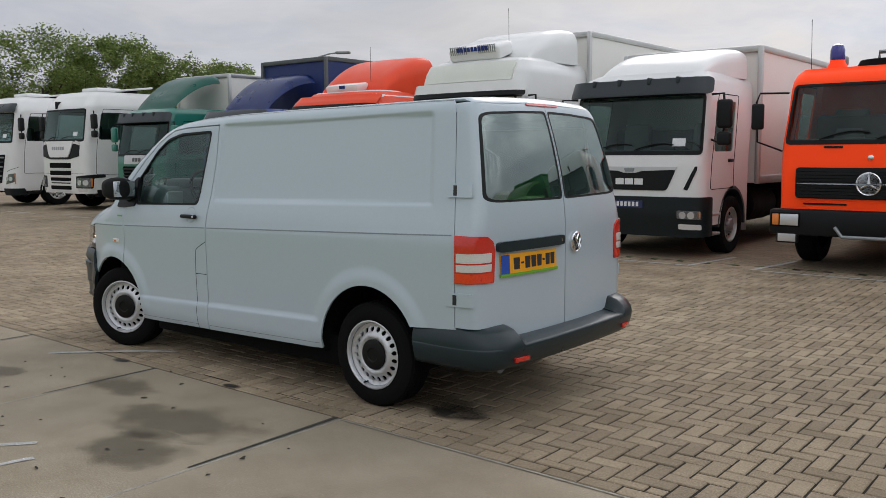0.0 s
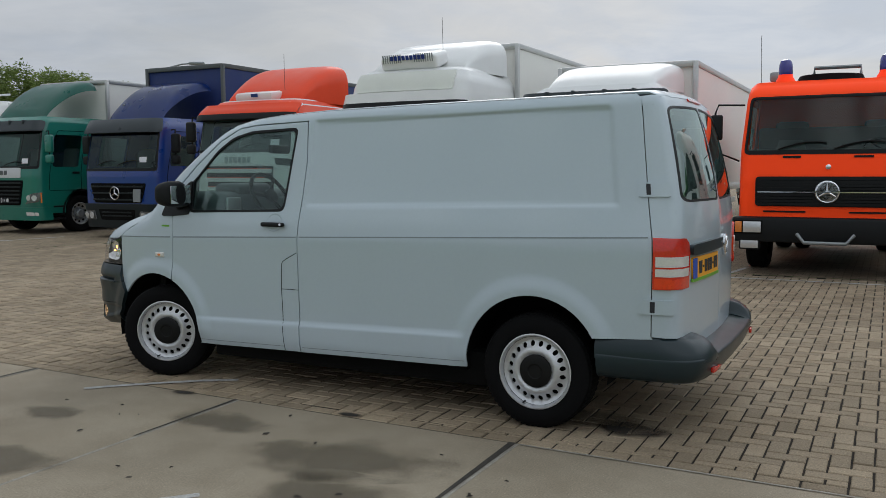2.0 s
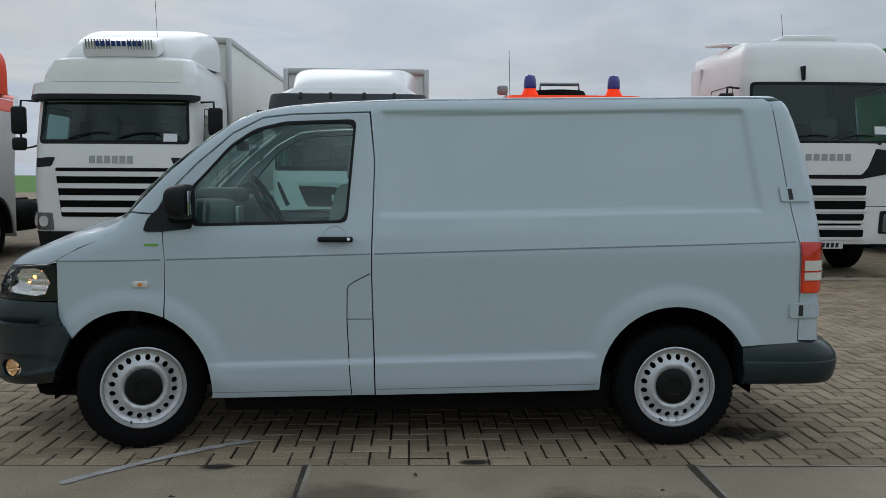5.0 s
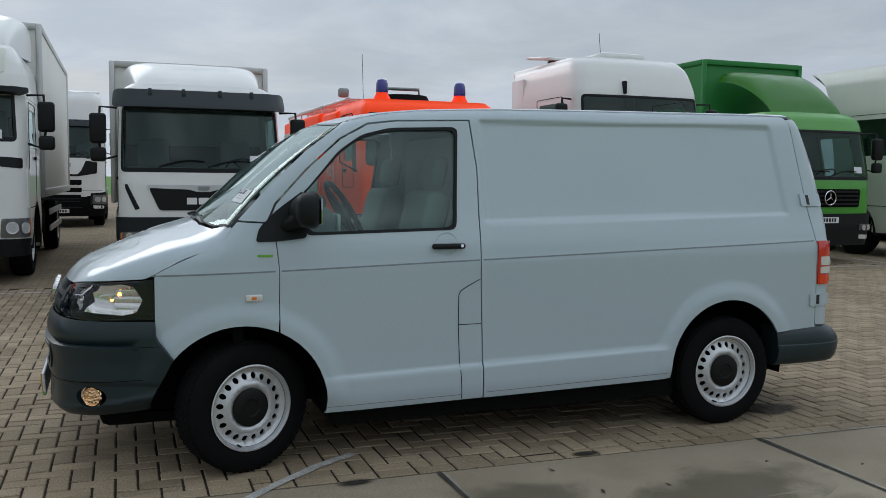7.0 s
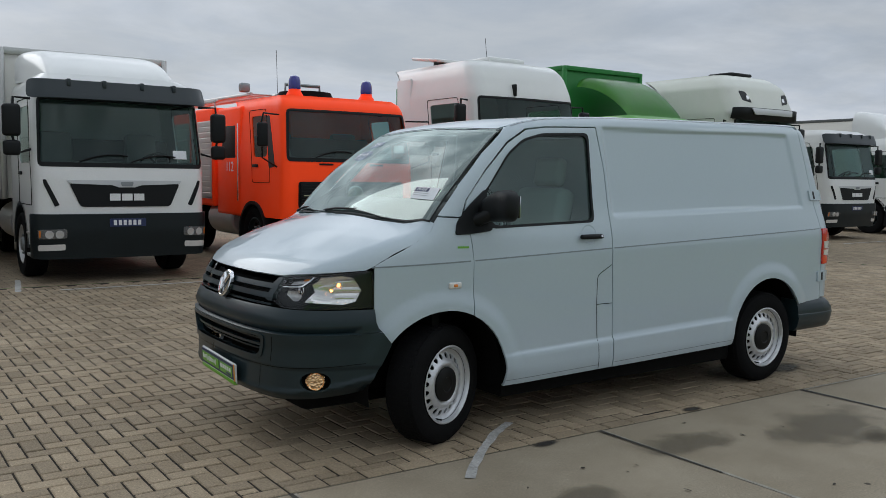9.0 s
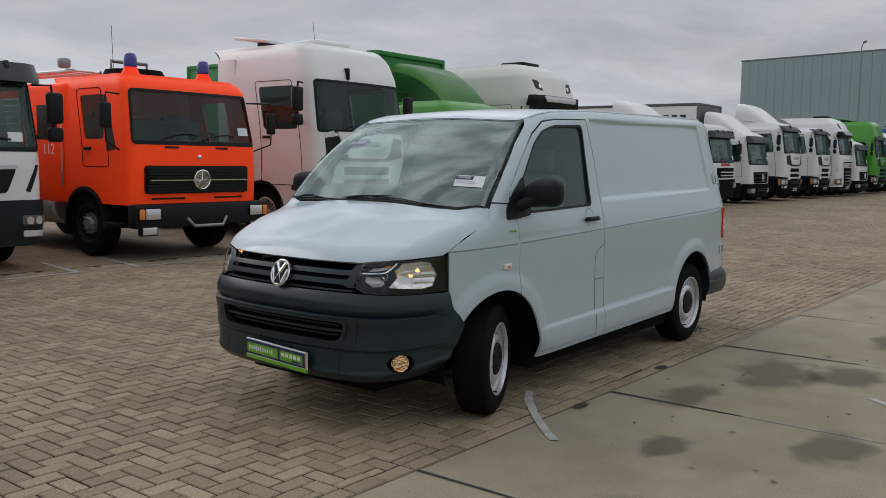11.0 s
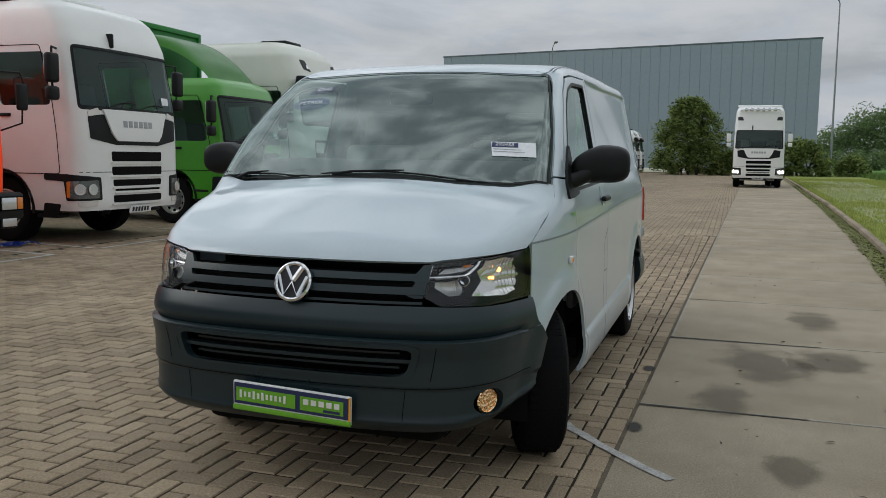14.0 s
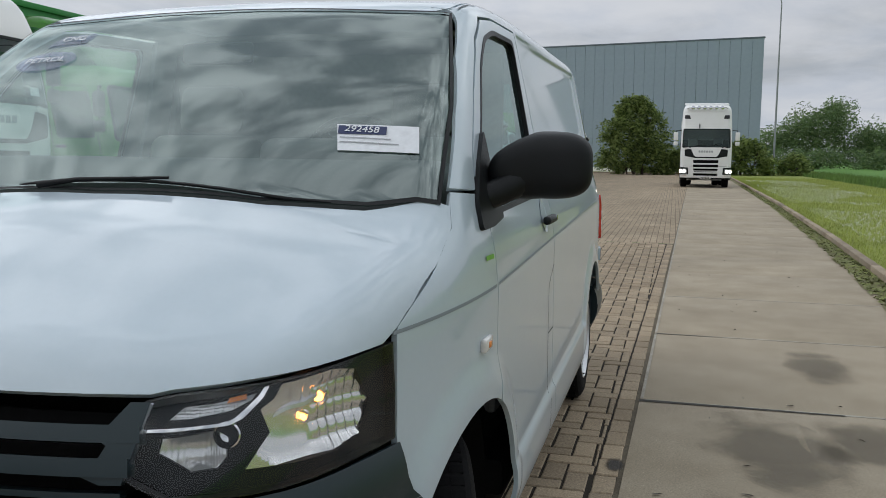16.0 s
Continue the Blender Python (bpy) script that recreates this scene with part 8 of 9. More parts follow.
def fire_truck(at):
    t = thing("fire_engine", "fluorescent orange-red old fire engine with blue beacons, black bumper", "fire engine", at)
    hw = 1.17
    cab = Cab([(0.82, 0.02, hw), (1.3, 0.0, hw), (1.72, 0.02, hw), (2.53, 0.18, hw - 0.05), (2.66, 0.25, hw - 0.08), (2.74, 0.40, hw - 0.15)], 1.72, 0.14, 0.05)
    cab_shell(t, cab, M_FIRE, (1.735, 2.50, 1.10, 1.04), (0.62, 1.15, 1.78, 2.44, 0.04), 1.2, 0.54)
    for sg in (-1, 1):
        o = [(cab.side(0.30, 1.6), 1.62), (cab.side(0.54, 1.6), 1.60), (cab.side(0.54, 1.6), 2.42), (cab.side(0.40, 1.6), 2.44)]
        patch("quarter_light", t, M_INK, cab, o if sg > 0 else mirror_s(o), 0.004, 0.01, 0.1, r=0.05)
    g = grille(t, cab, [(-0.94, 0.985), (0.94, 0.985), (0.94, 1.40), (-0.94, 1.40)], 9, 0.91, 0.91, 1.0, 1.385, badge_r=0.155)
    patch("chrome_strip", g, M_CHROME, cab, [(-0.89, 1.183), (0.89, 1.183), (0.89, 1.198), (-0.89, 1.198)], 0.1, 0.01, 0.2, r=0)
    b = box("bumper", t, M_BLACK, (0, -0.10, 0.665), (2.44, 0.22, 0.35), bevel=0.04)
    for sg in (-1, 1):
        h = box("headlamp", b, M_DARK, (sg * 1.00, -0.212, 0.70), (0.38, 0.03, 0.19), bevel=0.012)
        box("lamp_reflector", h, M_REFL, (sg * 0.945, -0.228, 0.70), (0.24, 0.02, 0.155), bevel=0.009)
        box("turn_signal", h, M_AMBER, (sg * 1.125, -0.226, 0.70), (0.09, 0.03, 0.155), bevel=0.015)
        f = box("fog_lamp", b, M_BLACK, (sg * 0.98, -0.14, 0.465), (0.28, 0.10, 0.17), bevel=0.02)
        box("fog_lens", f, M_REFL, (sg * 0.98, -0.193, 0.465), (0.235, 0.015, 0.13), bevel=0.007)
        lathe("beacon", t, M_BEACON, [(0.095, 0.0), (0.1, 0.03), (0.095, 0.14), (0.075, 0.20), (0.03, 0.225), (0, 0.228)], (sg * 0.66, 0.72, 2.87), (0, 0, 1), 20, "blue beacon dome")
        lathe("beacon_base", t, M_FIRE, [(0.14, 0), (0.13, 0.05), (0.10, 0.10), (0.098, 0.13)], (sg * 0.66, 0.72, 2.74), (0, 0, 1), 20)
        arch(t, hw + 0.03, 1.2, 0.52, M_BLACK, sg, 0.4)
        tube("mirror_arm", t, M_BLACK, [(sg * 1.15, 0.25, 2.42), (sg * 1.48, 0.05, 2.42), (sg * 1.52, 0.03, 2.3), (sg * 1.50, 0.05, 1.75), (sg * 1.2, 0.2, 1.62)], 0.014, 6)
        box("mirror_housing", t, M_BLACK, (sg * 1.50, 0.04, 2.1), (0.17, 0.07, 0.36), bevel=0.05, seg=3)
    tube("tow_bracket", t, M_STEEL, [(-0.36, -0.22, 0.62), (-0.26, -0.26, 0.50), (0.26, -0.26, 0.50), (0.36, -0.22, 0.62)], 0.025, 8)
    for sg in (-1, 1):
        o = [(-0.02 - 0.45 * sg - 0.12, 1.655), (-0.02 - 0.45 * sg + 0.12, 1.655), (-0.02 - 0.45 * sg + 0.12, 1.685), (-0.02 - 0.45 * sg - 0.12, 1.685)]
        patch("air_slot", t, M_BLACK, cab, o, 0.01, 0.01, 0.2, r=0.01)
        o = [(sg * 0.2 - 0.28, 0.90), (sg * 0.2 + 0.28, 0.90), (sg * 0.2 + 0.28, 0.925), (sg * 0.2 - 0.28, 0.925)]
        patch("air_slot", t, M_BLACK, cab, [(s + sg * 0.35, z) for s, z in o], 0.01, 0.01, 0.2, r=0.01)
    p, nrm = cab.place(np.array([(0.0, 1.53)]))
    lathe("filler_cap", t, M_CHROME, [(0.035, 0), (0.035, 0.02), (0.02, 0.03), (0, 0.03)], p[0], nrm[0], 14)
    lettering("lettering", t, M_PWHITE, "P2 BLC", 0.075, pose(0.80, -0.004, 1.53, 90, 0, 0))
    screen_sticker(t, cab, 0.80, 1.88)
    wipers(t, cab, 1.75, 0.75)
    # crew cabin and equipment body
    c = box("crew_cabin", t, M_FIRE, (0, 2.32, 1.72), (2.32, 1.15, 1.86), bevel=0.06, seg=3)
    for sg in (-1, 1):
        box("side_window", c, M_BLACK, (sg * 1.157, 2.3, 2.05), (0.012, 0.62, 0.55), bevel=0.005)
        box("grab_rail", c, M_CHROME, (sg * 1.19, 1.80, 1.7), (0.03, 0.03, 1.3), bevel=0.01)
        lettering("lettering", c, M_PWHITE, "112", 0.24, pose(sg * 1.165, 2.25, 1.62, 90, 0, 90 * sg))
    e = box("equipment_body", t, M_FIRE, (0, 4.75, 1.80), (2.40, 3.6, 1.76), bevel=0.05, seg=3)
    for sg in (-1, 1):
        for k in range(3):
            y = 3.55 + k * 1.18
            sh = box("roller_shutter", e, M_ALU, (sg * 1.203, y, 1.75), (0.016, 1.05, 1.4), bevel=0.004)
            bm = bmesh.new()
            for j in range(14):
                add_box(bm, (sg * 1.214, y, 1.12 + j * 0.098), (0.012, 1.03, 0.082), bevel=0.005, seg=1)
            part("shutter_slats", bm, M_ALU, sh)
        box("roof_rail", e, M_ALU, (sg * 1.1, 4.75, 2.80), (0.04, 3.5, 0.05), bevel=0.01)
        for k in range(6):
            box("rail_post", e, M_ALU, (sg * 1.1, 3.1 + k * 0.66, 2.72), (0.03, 0.03, 0.14), bevel=0.005)
    # ladder, hose reel and spare wheel on the roof
    l = tube("ladder", t, M_ALU, [(-0.9, 1.9, 2.86), (-0.9, 6.3, 2.90)], 0.03, 6)
    tube("ladder_rail", l, M_ALU, [(-0.45, 1.9, 2.86), (-0.45, 6.3, 2.90)], 0.03, 6)
    for k in range(14):
        cyl("rung", l, M_ALU, (-0.9, 2.05 + k * 0.31, 2.87), (-0.45, 2.05 + k * 0.31, 2.87), 0.016, 6)
    lathe("spare_wheel", t, M_TYRE, [(0.24, 0.0), (0.44, 0.02), (0.49, 0.1), (0.44, 0.2), (0.24, 0.22)], (-0.1, 1.5, 2.70), (0.0, 0.0, 1), 28, "black spare wheel on the roof")
    lathe("spare_rim", t, M_STEEL, [(0, 0.05), (0.24, 0.05), (0.24, 0.2)], (-0.1, 1.5, 2.70), (0, 0, 1), 20)
    tube("winch_frame", t, M_STEEL, [(-0.35, 1.75, 2.9), (-0.35, 1.75, 3.05), (0.3, 1.75, 3.05), (0.3, 1.75, 2.9)], 0.03, 6)
    box("searchlight", t, M_STEEL, (-0.95, 2.1, 2.98), (0.18, 0.14, 0.16), bevel=0.04)
    tube("exhaust_stack", t, M_STEEL, [(0.3, 2.9, 2.65), (0.3, 2.9, 2.95)], 0.05, 10)
    tube("antenna", t, M_BLACK, [(-0.98, 0.65, 2.66), (-1.0, 0.66, 3.45)], 0.004, 5)
    chassis(t, 1.2, 0.6, 6.4, (1.2, 5.0), 0.5, rim=M_DGREY)
    for sg in (-1, 1):
        box("cab_step", t, M_BLACK, (sg * 1.08, 0.46, 0.52), (0.28, 0.42, 0.08), bevel=0.02)
    return t


ROW = "trucks parked in a row"
fire = fire_truck((-2.73, 12.33, 0))
fire["group"] = ROW
man, _ = small_cab_truck("box_truck", (-6.2, 12.5, 0), "white box truck with a dark visor and grey bumper", ROW, M_TWHITE, "man", M_BOX, 3.35, fair=M_TWHITE)
scania_old((-9.75, 12.75, 0), "white box truck with a cream visor and roof air conditioner", ROW, M_TWHITE, M_TWHITE, M_TWHITE, M_BOX, 3.95, visor=M_TWHITE, ac=True, z_roof=3.33, fair_top=3.98)
scania_old((-13.6, 13.1, 0), "orange-red and white tractor truck with a large roof fairing", ROW, M_ORANGE, M_TWHITE, M_ORANGE)
small_cab_truck("box_truck", (-17.4, 13.45, 0), "blue truck with a navy curtain-sided body", ROW, M_BLUE, "atego", M_BLUETARP, 4.05, zr=2.70, fair=M_BLUE, fair_open=True, fair_z=3.62, edge=M_GRATEX)
small_cab_truck("box_truck", (-21.2, 13.4, 0), "dark green truck with a green roof fairing and white box", ROW, M_GREEN, "daf", M_BOX, 3.85, fair=M_GREEN, hw=1.18, fair_open=True, bumper=M_GREEN)
scania_new((-24.9, 13.2, 0), "white tractor truck with black grille slots", ROW)
scania_new((-28.8, 13.0, 0), "white high-roof tractor truck with dark grille", ROW, mesh_grille=True)
scania_new((1.03, 12.35, 0), "white high-roof tractor truck beside an orange fire engine", ROW, tall=3.62)
small_cab_truck("box_truck", (5.1, 12.5, 0), "bright green truck with a green curtain-sided body", ROW, M_LIME, "merc", M_LIMETARP, 4.0, fair=M_LIME, fair_open=True, visor=False, bumper=M_BLACK, fair_z=3.75, edge=M_LIMETARP)


# ---- the far end of the yard ----
FAR = "trucks parked in the far row"


def daf_tall(at, label, group, paint, tall=3.75, far=True):
    """A high-roof tractor with a bulging roof and dark lower grille."""
    t = thing("tractor_truck", label, "truck", at, 0, group)
    hw = 1.24
    cab = Cab([(0.36, 0.06, 1.2), (0.7, 0.0, hw), (1.85, 0.0, hw), (2.10, 0.03, hw), (2.92, 0.20, 1.22), (3.05, 0.12, 1.22), (tall - 0.3, 0.38, 1.16), (tall - 0.08, 0.62, 1.05), (tall, 0.85, 0.95)], 1.95, 0.34, 0.10)
    cab_shell(t, cab, paint, (2.08, 2.92, 1.14, 1.10), (0.42, 1.3, 2.08, 2.84, 0.12), 1.45, 0.62)
    g = patch("grille", t, M_DARK, cab, [(-0.58, 0.50), (0.58, 0.50), (0.80, 1.72), (-0.80, 1.72)], 0.01, 0.03, 0.1, r=0.06)
    for k in range(5):
        z, w = 0.60 + 0.155 * k, 0.56 + 0.026 * k
        patch("grille_slat", g, M_DGREY, cab, [(-w, z), (w, z), (w + 0.01, z + 0.07), (-w - 0.01, z + 0.07)], 0.04, 0.03, 0.12, r=0.02)
        patch("slat_trim", g, M_SILVER, cab, [(-w + 0.05, z - 0.012), (w - 0.05, z - 0.012), (w - 0.05, z), (-w + 0.05, z)], 0.046, 0.02, 0.12, r=0)
    nb = patch("name_bar", t, M_SILVER, cab, [(-0.74, 1.42), (0.74, 1.42), (0.77, 1.66), (-0.77, 1.66)], 0.034, 0.03, 0.1, r=0.03)
    bars("name_lettering", nb, M_INK, cab, -0.02, 0.36, 1.49, 1.59, 3, off=0.040)
    for sg in (-1, 1):
        o = [(0.86, 0.60), (1.32, 0.62), (1.38, 0.86), (0.94, 0.92)]
        lamp(t, cab, o if sg > 0 else mirror_s(o))
        truck_mirror(t, sg * 1.24, 0.35, 2.45, sg)
        arch(t, 1.24, 1.45, 0.57, M_BLACK, sg)
        o = [(0.58, 3.30), (0.86, 3.35), (0.90, 3.57), (0.70, 3.55)]
        rl = patch("roof_lamp", t, M_INK, cab, o if sg > 0 else mirror_s(o), 0.012, 0.02, 0.1)
        patch("roof_lamp_reflector", rl, M_REFL, cab, [(sg * 0.68 + d, z) for d, z in ((-0.05, 3.36), (0.05, 3.37), (0.06, 3.46), (-0.04, 3.46))], 0.018, 0.01, 0.1, r=0.03)
    v = patch("sun_visor", t, M_BLACK, cab, [(-1.22, 2.93), (1.22, 2.93), (1.2, 3.14), (-1.2, 3.14)], 0.10, 0.08, 0.12, r=0.05)
    patch("visor_trim", v, M_SILVER, cab, [(-0.70, 3.04), (0.70, 3.04), (0.76, 3.12), (-0.76, 3.12)], 0.115, 0.02, 0.12, r=0.03)
    patch("bumper", t, M_BLACK, cab, [(-1.4, 0.34), (1.4, 0.34), (1.4, 0.44), (-1.4, 0.44)], 0.02, 0.04, 0.12)
    plate(t, cab, 0.47)
    wipers(t, cab, 2.08, 0.75)
    box("roof_hatch", t, M_BLACK, (0.1, 1.3, tall + 0.09), (0.8, 0.7, 0.08), bevel=0.04)
    chassis(t, 1.22, 1.2, 6.4, (1.45, 5.2))
    return t


daf_tall((8.58, 12.6, 0), "cream-white high-roof tractor truck", ROW, M_CREAM, 3.97)
small_cab_truck("flatbed_truck", (12.4, 12.7, 0), "white day-cab truck without a body", ROW, M_TWHITE, "man", None, 3.0, visor=True)
M_RED2 = mat("red_brown_paint", (0.25, 0.05, 0.02), 0.4, coat=0.4)
NAMES = {M_TWHITE.name: "white", M_LIME.name: "lime-green", M_BLUE.name: "blue", M_RED2.name: "red-brown"}
FAR_ROW = [(16.6, "small", M_TWHITE), (20.4, "old", M_TWHITE), (23.9, "boxed", M_TWHITE), (27.75, "wedge", M_TWHITE), (31.9, "new", M_TWHITE), (35.45, "daf", M_TWHITE), (38.4, "small", M_TWHITE), (42.0, "high", M_LIME), (45.75, "small", M_BLUE), (49.5, "small", M_TWHITE), (53.0, "high", M_BLUE), (56.7, "high", M_TWHITE), (60.8, "small", M_RED2), (64.1, "daf", M_TWHITE), (66.9, "daf", M_TWHITE)]
templates = {}
for x, form, paint in FAR_ROW:
    at = (x, 12.6 - 0.04 * (x - 20.0), 0)
    col = NAMES[paint.name]
    key = (form, paint.name)
    if key in templates:
        copy_thing(templates[key], pose(*at))
        continue
    if form == "small":
        ob, _ = small_cab_truck("tractor_truck", at, f"{col} truck with a wedge wind deflector, black bumper", FAR, paint, "atego", None, 3.5, zr=2.78, bumper=M_DARK, fair=paint, fair_z=3.62, crown=1.1)
    elif form == "old":
        ob, _ = small_cab_truck("flatbed_truck", at, "white day-cab truck with red lettering bars and black bumper", FAR, paint, "old", None, zr=2.95, bumper=M_DARK)
    elif form == "boxed":
        ob, _ = small_cab_truck("box_truck", at, "white box truck with a wedge wind deflector and black bumper", FAR, paint, "atego", M_BOX, 3.93, zr=2.78, bumper=M_DARK, edge=M_GRATEX, fair=paint, fair_z=3.62, crown=1.1)
        # grey sheet over the white front: its shade is put into the colour
        box("front_shade_panel", ob, M_GRATEX, (0, 2.14, 2.5), (2.3, 0.03, 2.6), bevel=0.008)
        for k in range(9):
            box("side_lettering", ob, M_INK, (-1.243, 2.75 + k * 0.36, 3.36), (0.012, 0.22, 0.24), bevel=0)
    elif form == "daf":
        ob = daf_tall(at, f"{col} high-roof tractor truck with a bulging roof", FAR, paint, 3.85)
    else:
        ob, cb = scania_new(at, f"{col} tractor truck with a dark lower bumper", FAR, paint, far=True, tall={"wedge": 3.30, "new": 3.25, "high": 3.95}[form], dark=True)
        if form == "wedge":
            fairing(ob, paint, 1.14, 0.8, 2.2, 3.22, 4.15, 0.18, 1.1)
        patch("sun_visor", ob, M_VISOR, cb, [(-1.18, 2.92), (1.18, 2.92), (1.16, 3.10), (-1.16, 3.10)], 0.12, 0.03, 0.12, r=0.06)
    templates[key] = ob

# curtain-sided trailer coupled to one of the far tractors
tr = thing("curtain_trailer", "grey curtain-sided trailer coupled to a white tractor truck", "trailer", (31.9, 15.5, 0))
box_body(tr, 1.27, 0, 10.0, 1.12, 3.62, M_GRATEX, M_ALU, ribs=6, guards=False)
chassis(tr, 1.2, 4.2, 9.7, (6.4, 7.8), 0.5, tank=False)

# white truck coming down the strip, lamps lit
coming, ccab = scania_new((37.1, 2.03, 0), "white high-roof truck with lit headlamps on the concrete strip", "", lit=True, tall=4.15, far=True, rz=-90, shell=M_TWHITE)
lb = tube("roof_light_bar", coming, M_ALU, [(-0.95, 0.35, 3.96), (-0.9, 0.18, 4.00), (0.9, 0.18, 4.00), (0.95, 0.35, 3.96)], 0.035, 8)
for x in (-0.7, -0.42, -0.14, 0.14, 0.42, 0.7):
    lathe("spot_lamp", lb, M_CHROME, [(0.09, 0.05), (0.1, 0.0), (0.085, -0.02), (0, -0.03)], (x, 0.12, 4.00), (0, 1, 0), 16)
for sg in (-1, 1):
    o = [(0.78, 3.45), (1.08, 3.45), (1.08, 3.63), (0.86, 3.63)]
    patch("roof_lamp", coming, M_INK, ccab, o if sg > 0 else mirror_s(o), 0.012, 0.02, 0.1)

# trailer with signs at the back of the yard
tr = thing("box_trailer", "white box trailer with a dark company sign band", "trailer", (5.2, 44.0, 0))
b = box_body(tr, 2.4, 0, 8, 0.95, 3.85, M_BOX, M_ALU, guards=False)
box("sign_ground", b, M_PWHITE, (0, -0.03, 3.35), (4.5, 0.02, 0.75), bevel=0.005)
box("sign_mark", b, M_PBLUE, (-1.75, -0.045, 3.35), (0.45, 0.015, 0.5), bevel=0)
for k in range(7):
    box("sign_bar", b, M_INK, (-1.2 + k * 0.38, -0.045, 3.46), (0.28, 0.015, 0.30), bevel=0)
for k in range(12):
    box("sign_bar_small", b, M_PBLUE, (-1.25 + k * 0.22, -0.045, 3.12), (0.15, 0.015, 0.12), bevel=0)
for k in range(6):
    box("warning_stripe", b, M_AMBER if k % 2 else M_PWHITE, (-2.1 + k * 0.2, -0.045, 1.15), (0.18, 0.015, 0.14), rot=(0, 25, 0), bevel=0)
chassis(tr, 1.2, 0.5, 7.5, (5.0, 6.3), 0.5, tank=False)
for x, y in ((-9.0, 27.0), (-5.2, 29.0), (-13.0, 28.0)):
    o = copy_thing(templates[("high", M_TWHITE.name)], pose(x, y, 0))
    o["group"] = "trucks in the second row"

# blue sheet lying crumpled on the paving
def crumpled():
    rng = random.Random(4)
    bm = bmesh.new()
    n, m = 16, 8
    g = []
    for i in range(n):
        row = []
        for j in range(m):
            x, y = -0.98 + 0.62 * i / (n - 1), 13.02 + 0.30 * j / (m - 1) + 0.08 * math.sin(i * 0.8)
            h = 0.02 + 0.05 * abs(noise.noise(Vector((i * 0.55, j * 0.8, 2)))) * (1.6 if 0 < j < m - 1 else 0.2)
            row.append(bm.verts.new((x + rng.uniform(-0.02, 0.02), y + rng.uniform(-0.03, 0.03), h)))
        g.append(row)
    for a, b in zip(g, g[1:]):
        for j in range(m - 1):
            if rng.random() < 0.88:
                bm.faces.new((a[j], a[j + 1], b[j + 1], b[j]))
    bmesh.ops.solidify(bm, geom=list(bm.faces), thickness=0.006)
    tagged(part("plastic_sheet", bm, M_BLUECOVER), "crumpled blue plastic sheet lying on the paving", "sheet")


crumpled()

# ---- warehouse ----
M_CLAD = mat("grey_blue_cladding", (0.28, 0.35, 0.405), 0.6, vary=0.06, scale=0.15, fine=3)
M_CLAD2 = mat("cladding_trim", (0.12, 0.15, 0.175), 0.6, vary=0.05)
wh = thing("warehouse", "long flat-roofed warehouse clad in grey-blue steel panels", "warehouse", (84.3, -4.6, 0), rz=math.degrees(math.atan2(37.5 + 4.6, 92.6 - 84.3)) )
WL, WD, WH = math.hypot(8.3, 42.1), 50.0, 13.5
npan = 40
pw = WL / npan
me = None
for k in range(npan):
    if me is None:
        bm = bmesh.new()
        add_box(bm, (0, 0, WH / 2), (pw - 0.016, 0.10, WH), bevel=0.012, seg=1)
        first = part("cladding_panel", bm, M_CLAD, wh, smooth=False)
        first.location = (pw / 2, 0, 0)
        me = first.data
    else:
        o = new("cladding_panel", me)
        o.parent = wh
        o.location = (pw / 2 + k * pw, 0, 0)
wm = wh.matrix_basis.inverted()
prism("core", wh, M_CLAD2, [(84.6, -4.5), (92.9, 37.4), (150.0, 37.4), (150.0, -4.5)], lambda a, b: wm @ Vector((a, b, 0.0)), (0, 0, WH - 0.1))
box("roof_edge", wh, M_CLAD2, (WL / 2, -0.02, WH + 0.06), (WL + 0.15, 0.22, 0.16), bevel=0.02)
box("plinth", wh, M_BOX, (WL / 2, 0.03, 0.25), (WL, 0.12, 0.5), bevel=0.01)


# ---- masts ----
def mast(x, y, h, rz, arm=1.6):
    t = thing("street_lamp", "tall galvanised street lamp with a curved arm", "street lamp", (x, y, 0), rz)
    lathe("pole", t, M_STEEL, [(0.14, 0), (0.14, 1.2), (0.10, 1.25), (0.055, h)], (0, 0, 0), (0, 0, 1), 14)
    tube("arm", t, M_STEEL, [(0, 0, h - 0.05), (0.15, 0, h + 0.2), (arm * 0.6, 0, h + 0.35), (arm, 0, h + 0.4)], 0.04, 8)
    box("lamp_head", t, M_STEEL, (arm + 0.3, 0, h + 0.40), (0.8, 0.28, 0.14), bevel=0.05, seg=3)


mast(74.3, -5.0, 15.2, 150)
mast(72.0, 19.9, 11.6, 200)
mast(-35.2, 33.2, 6.6, 30, 1.2)

# ---- hedges and trees ----
def leaf_material(name, dark, light):
    m = bpy.data.materials.new(name)
    m.use_nodes = True
    n, l = m.node_tree.nodes, m.node_tree.links
    b = n["Principled BSDF"]
    b.inputs["Roughness"].default_value = 0.55
    g = n.new("ShaderNodeNewGeometry")
    mx = n.new("ShaderNodeMix"); mx.data_type = "RGBA"
    mx.inputs[6].default_value, mx.inputs[7].default_value = (*dark, 1), (*light, 1)
    l.new(g.outputs["Random Per Island"], mx.inputs[0])
    l.new(mx.outputs[2], b.inputs["Base Color"])
    tr = n.new("ShaderNodeBsdfTranslucent")
    l.new(mx.outputs[2], tr.inputs["Color"])
    ms = n.new("ShaderNodeMixShader"); ms.inputs[0].default_value = 0.5
    out = n["Material Output"]
    l.new(b.outputs[0], ms.inputs[1]); l.new(tr.outputs[0], ms.inputs[2]); l.new(ms.outputs[0], out.inputs[0])
    return m


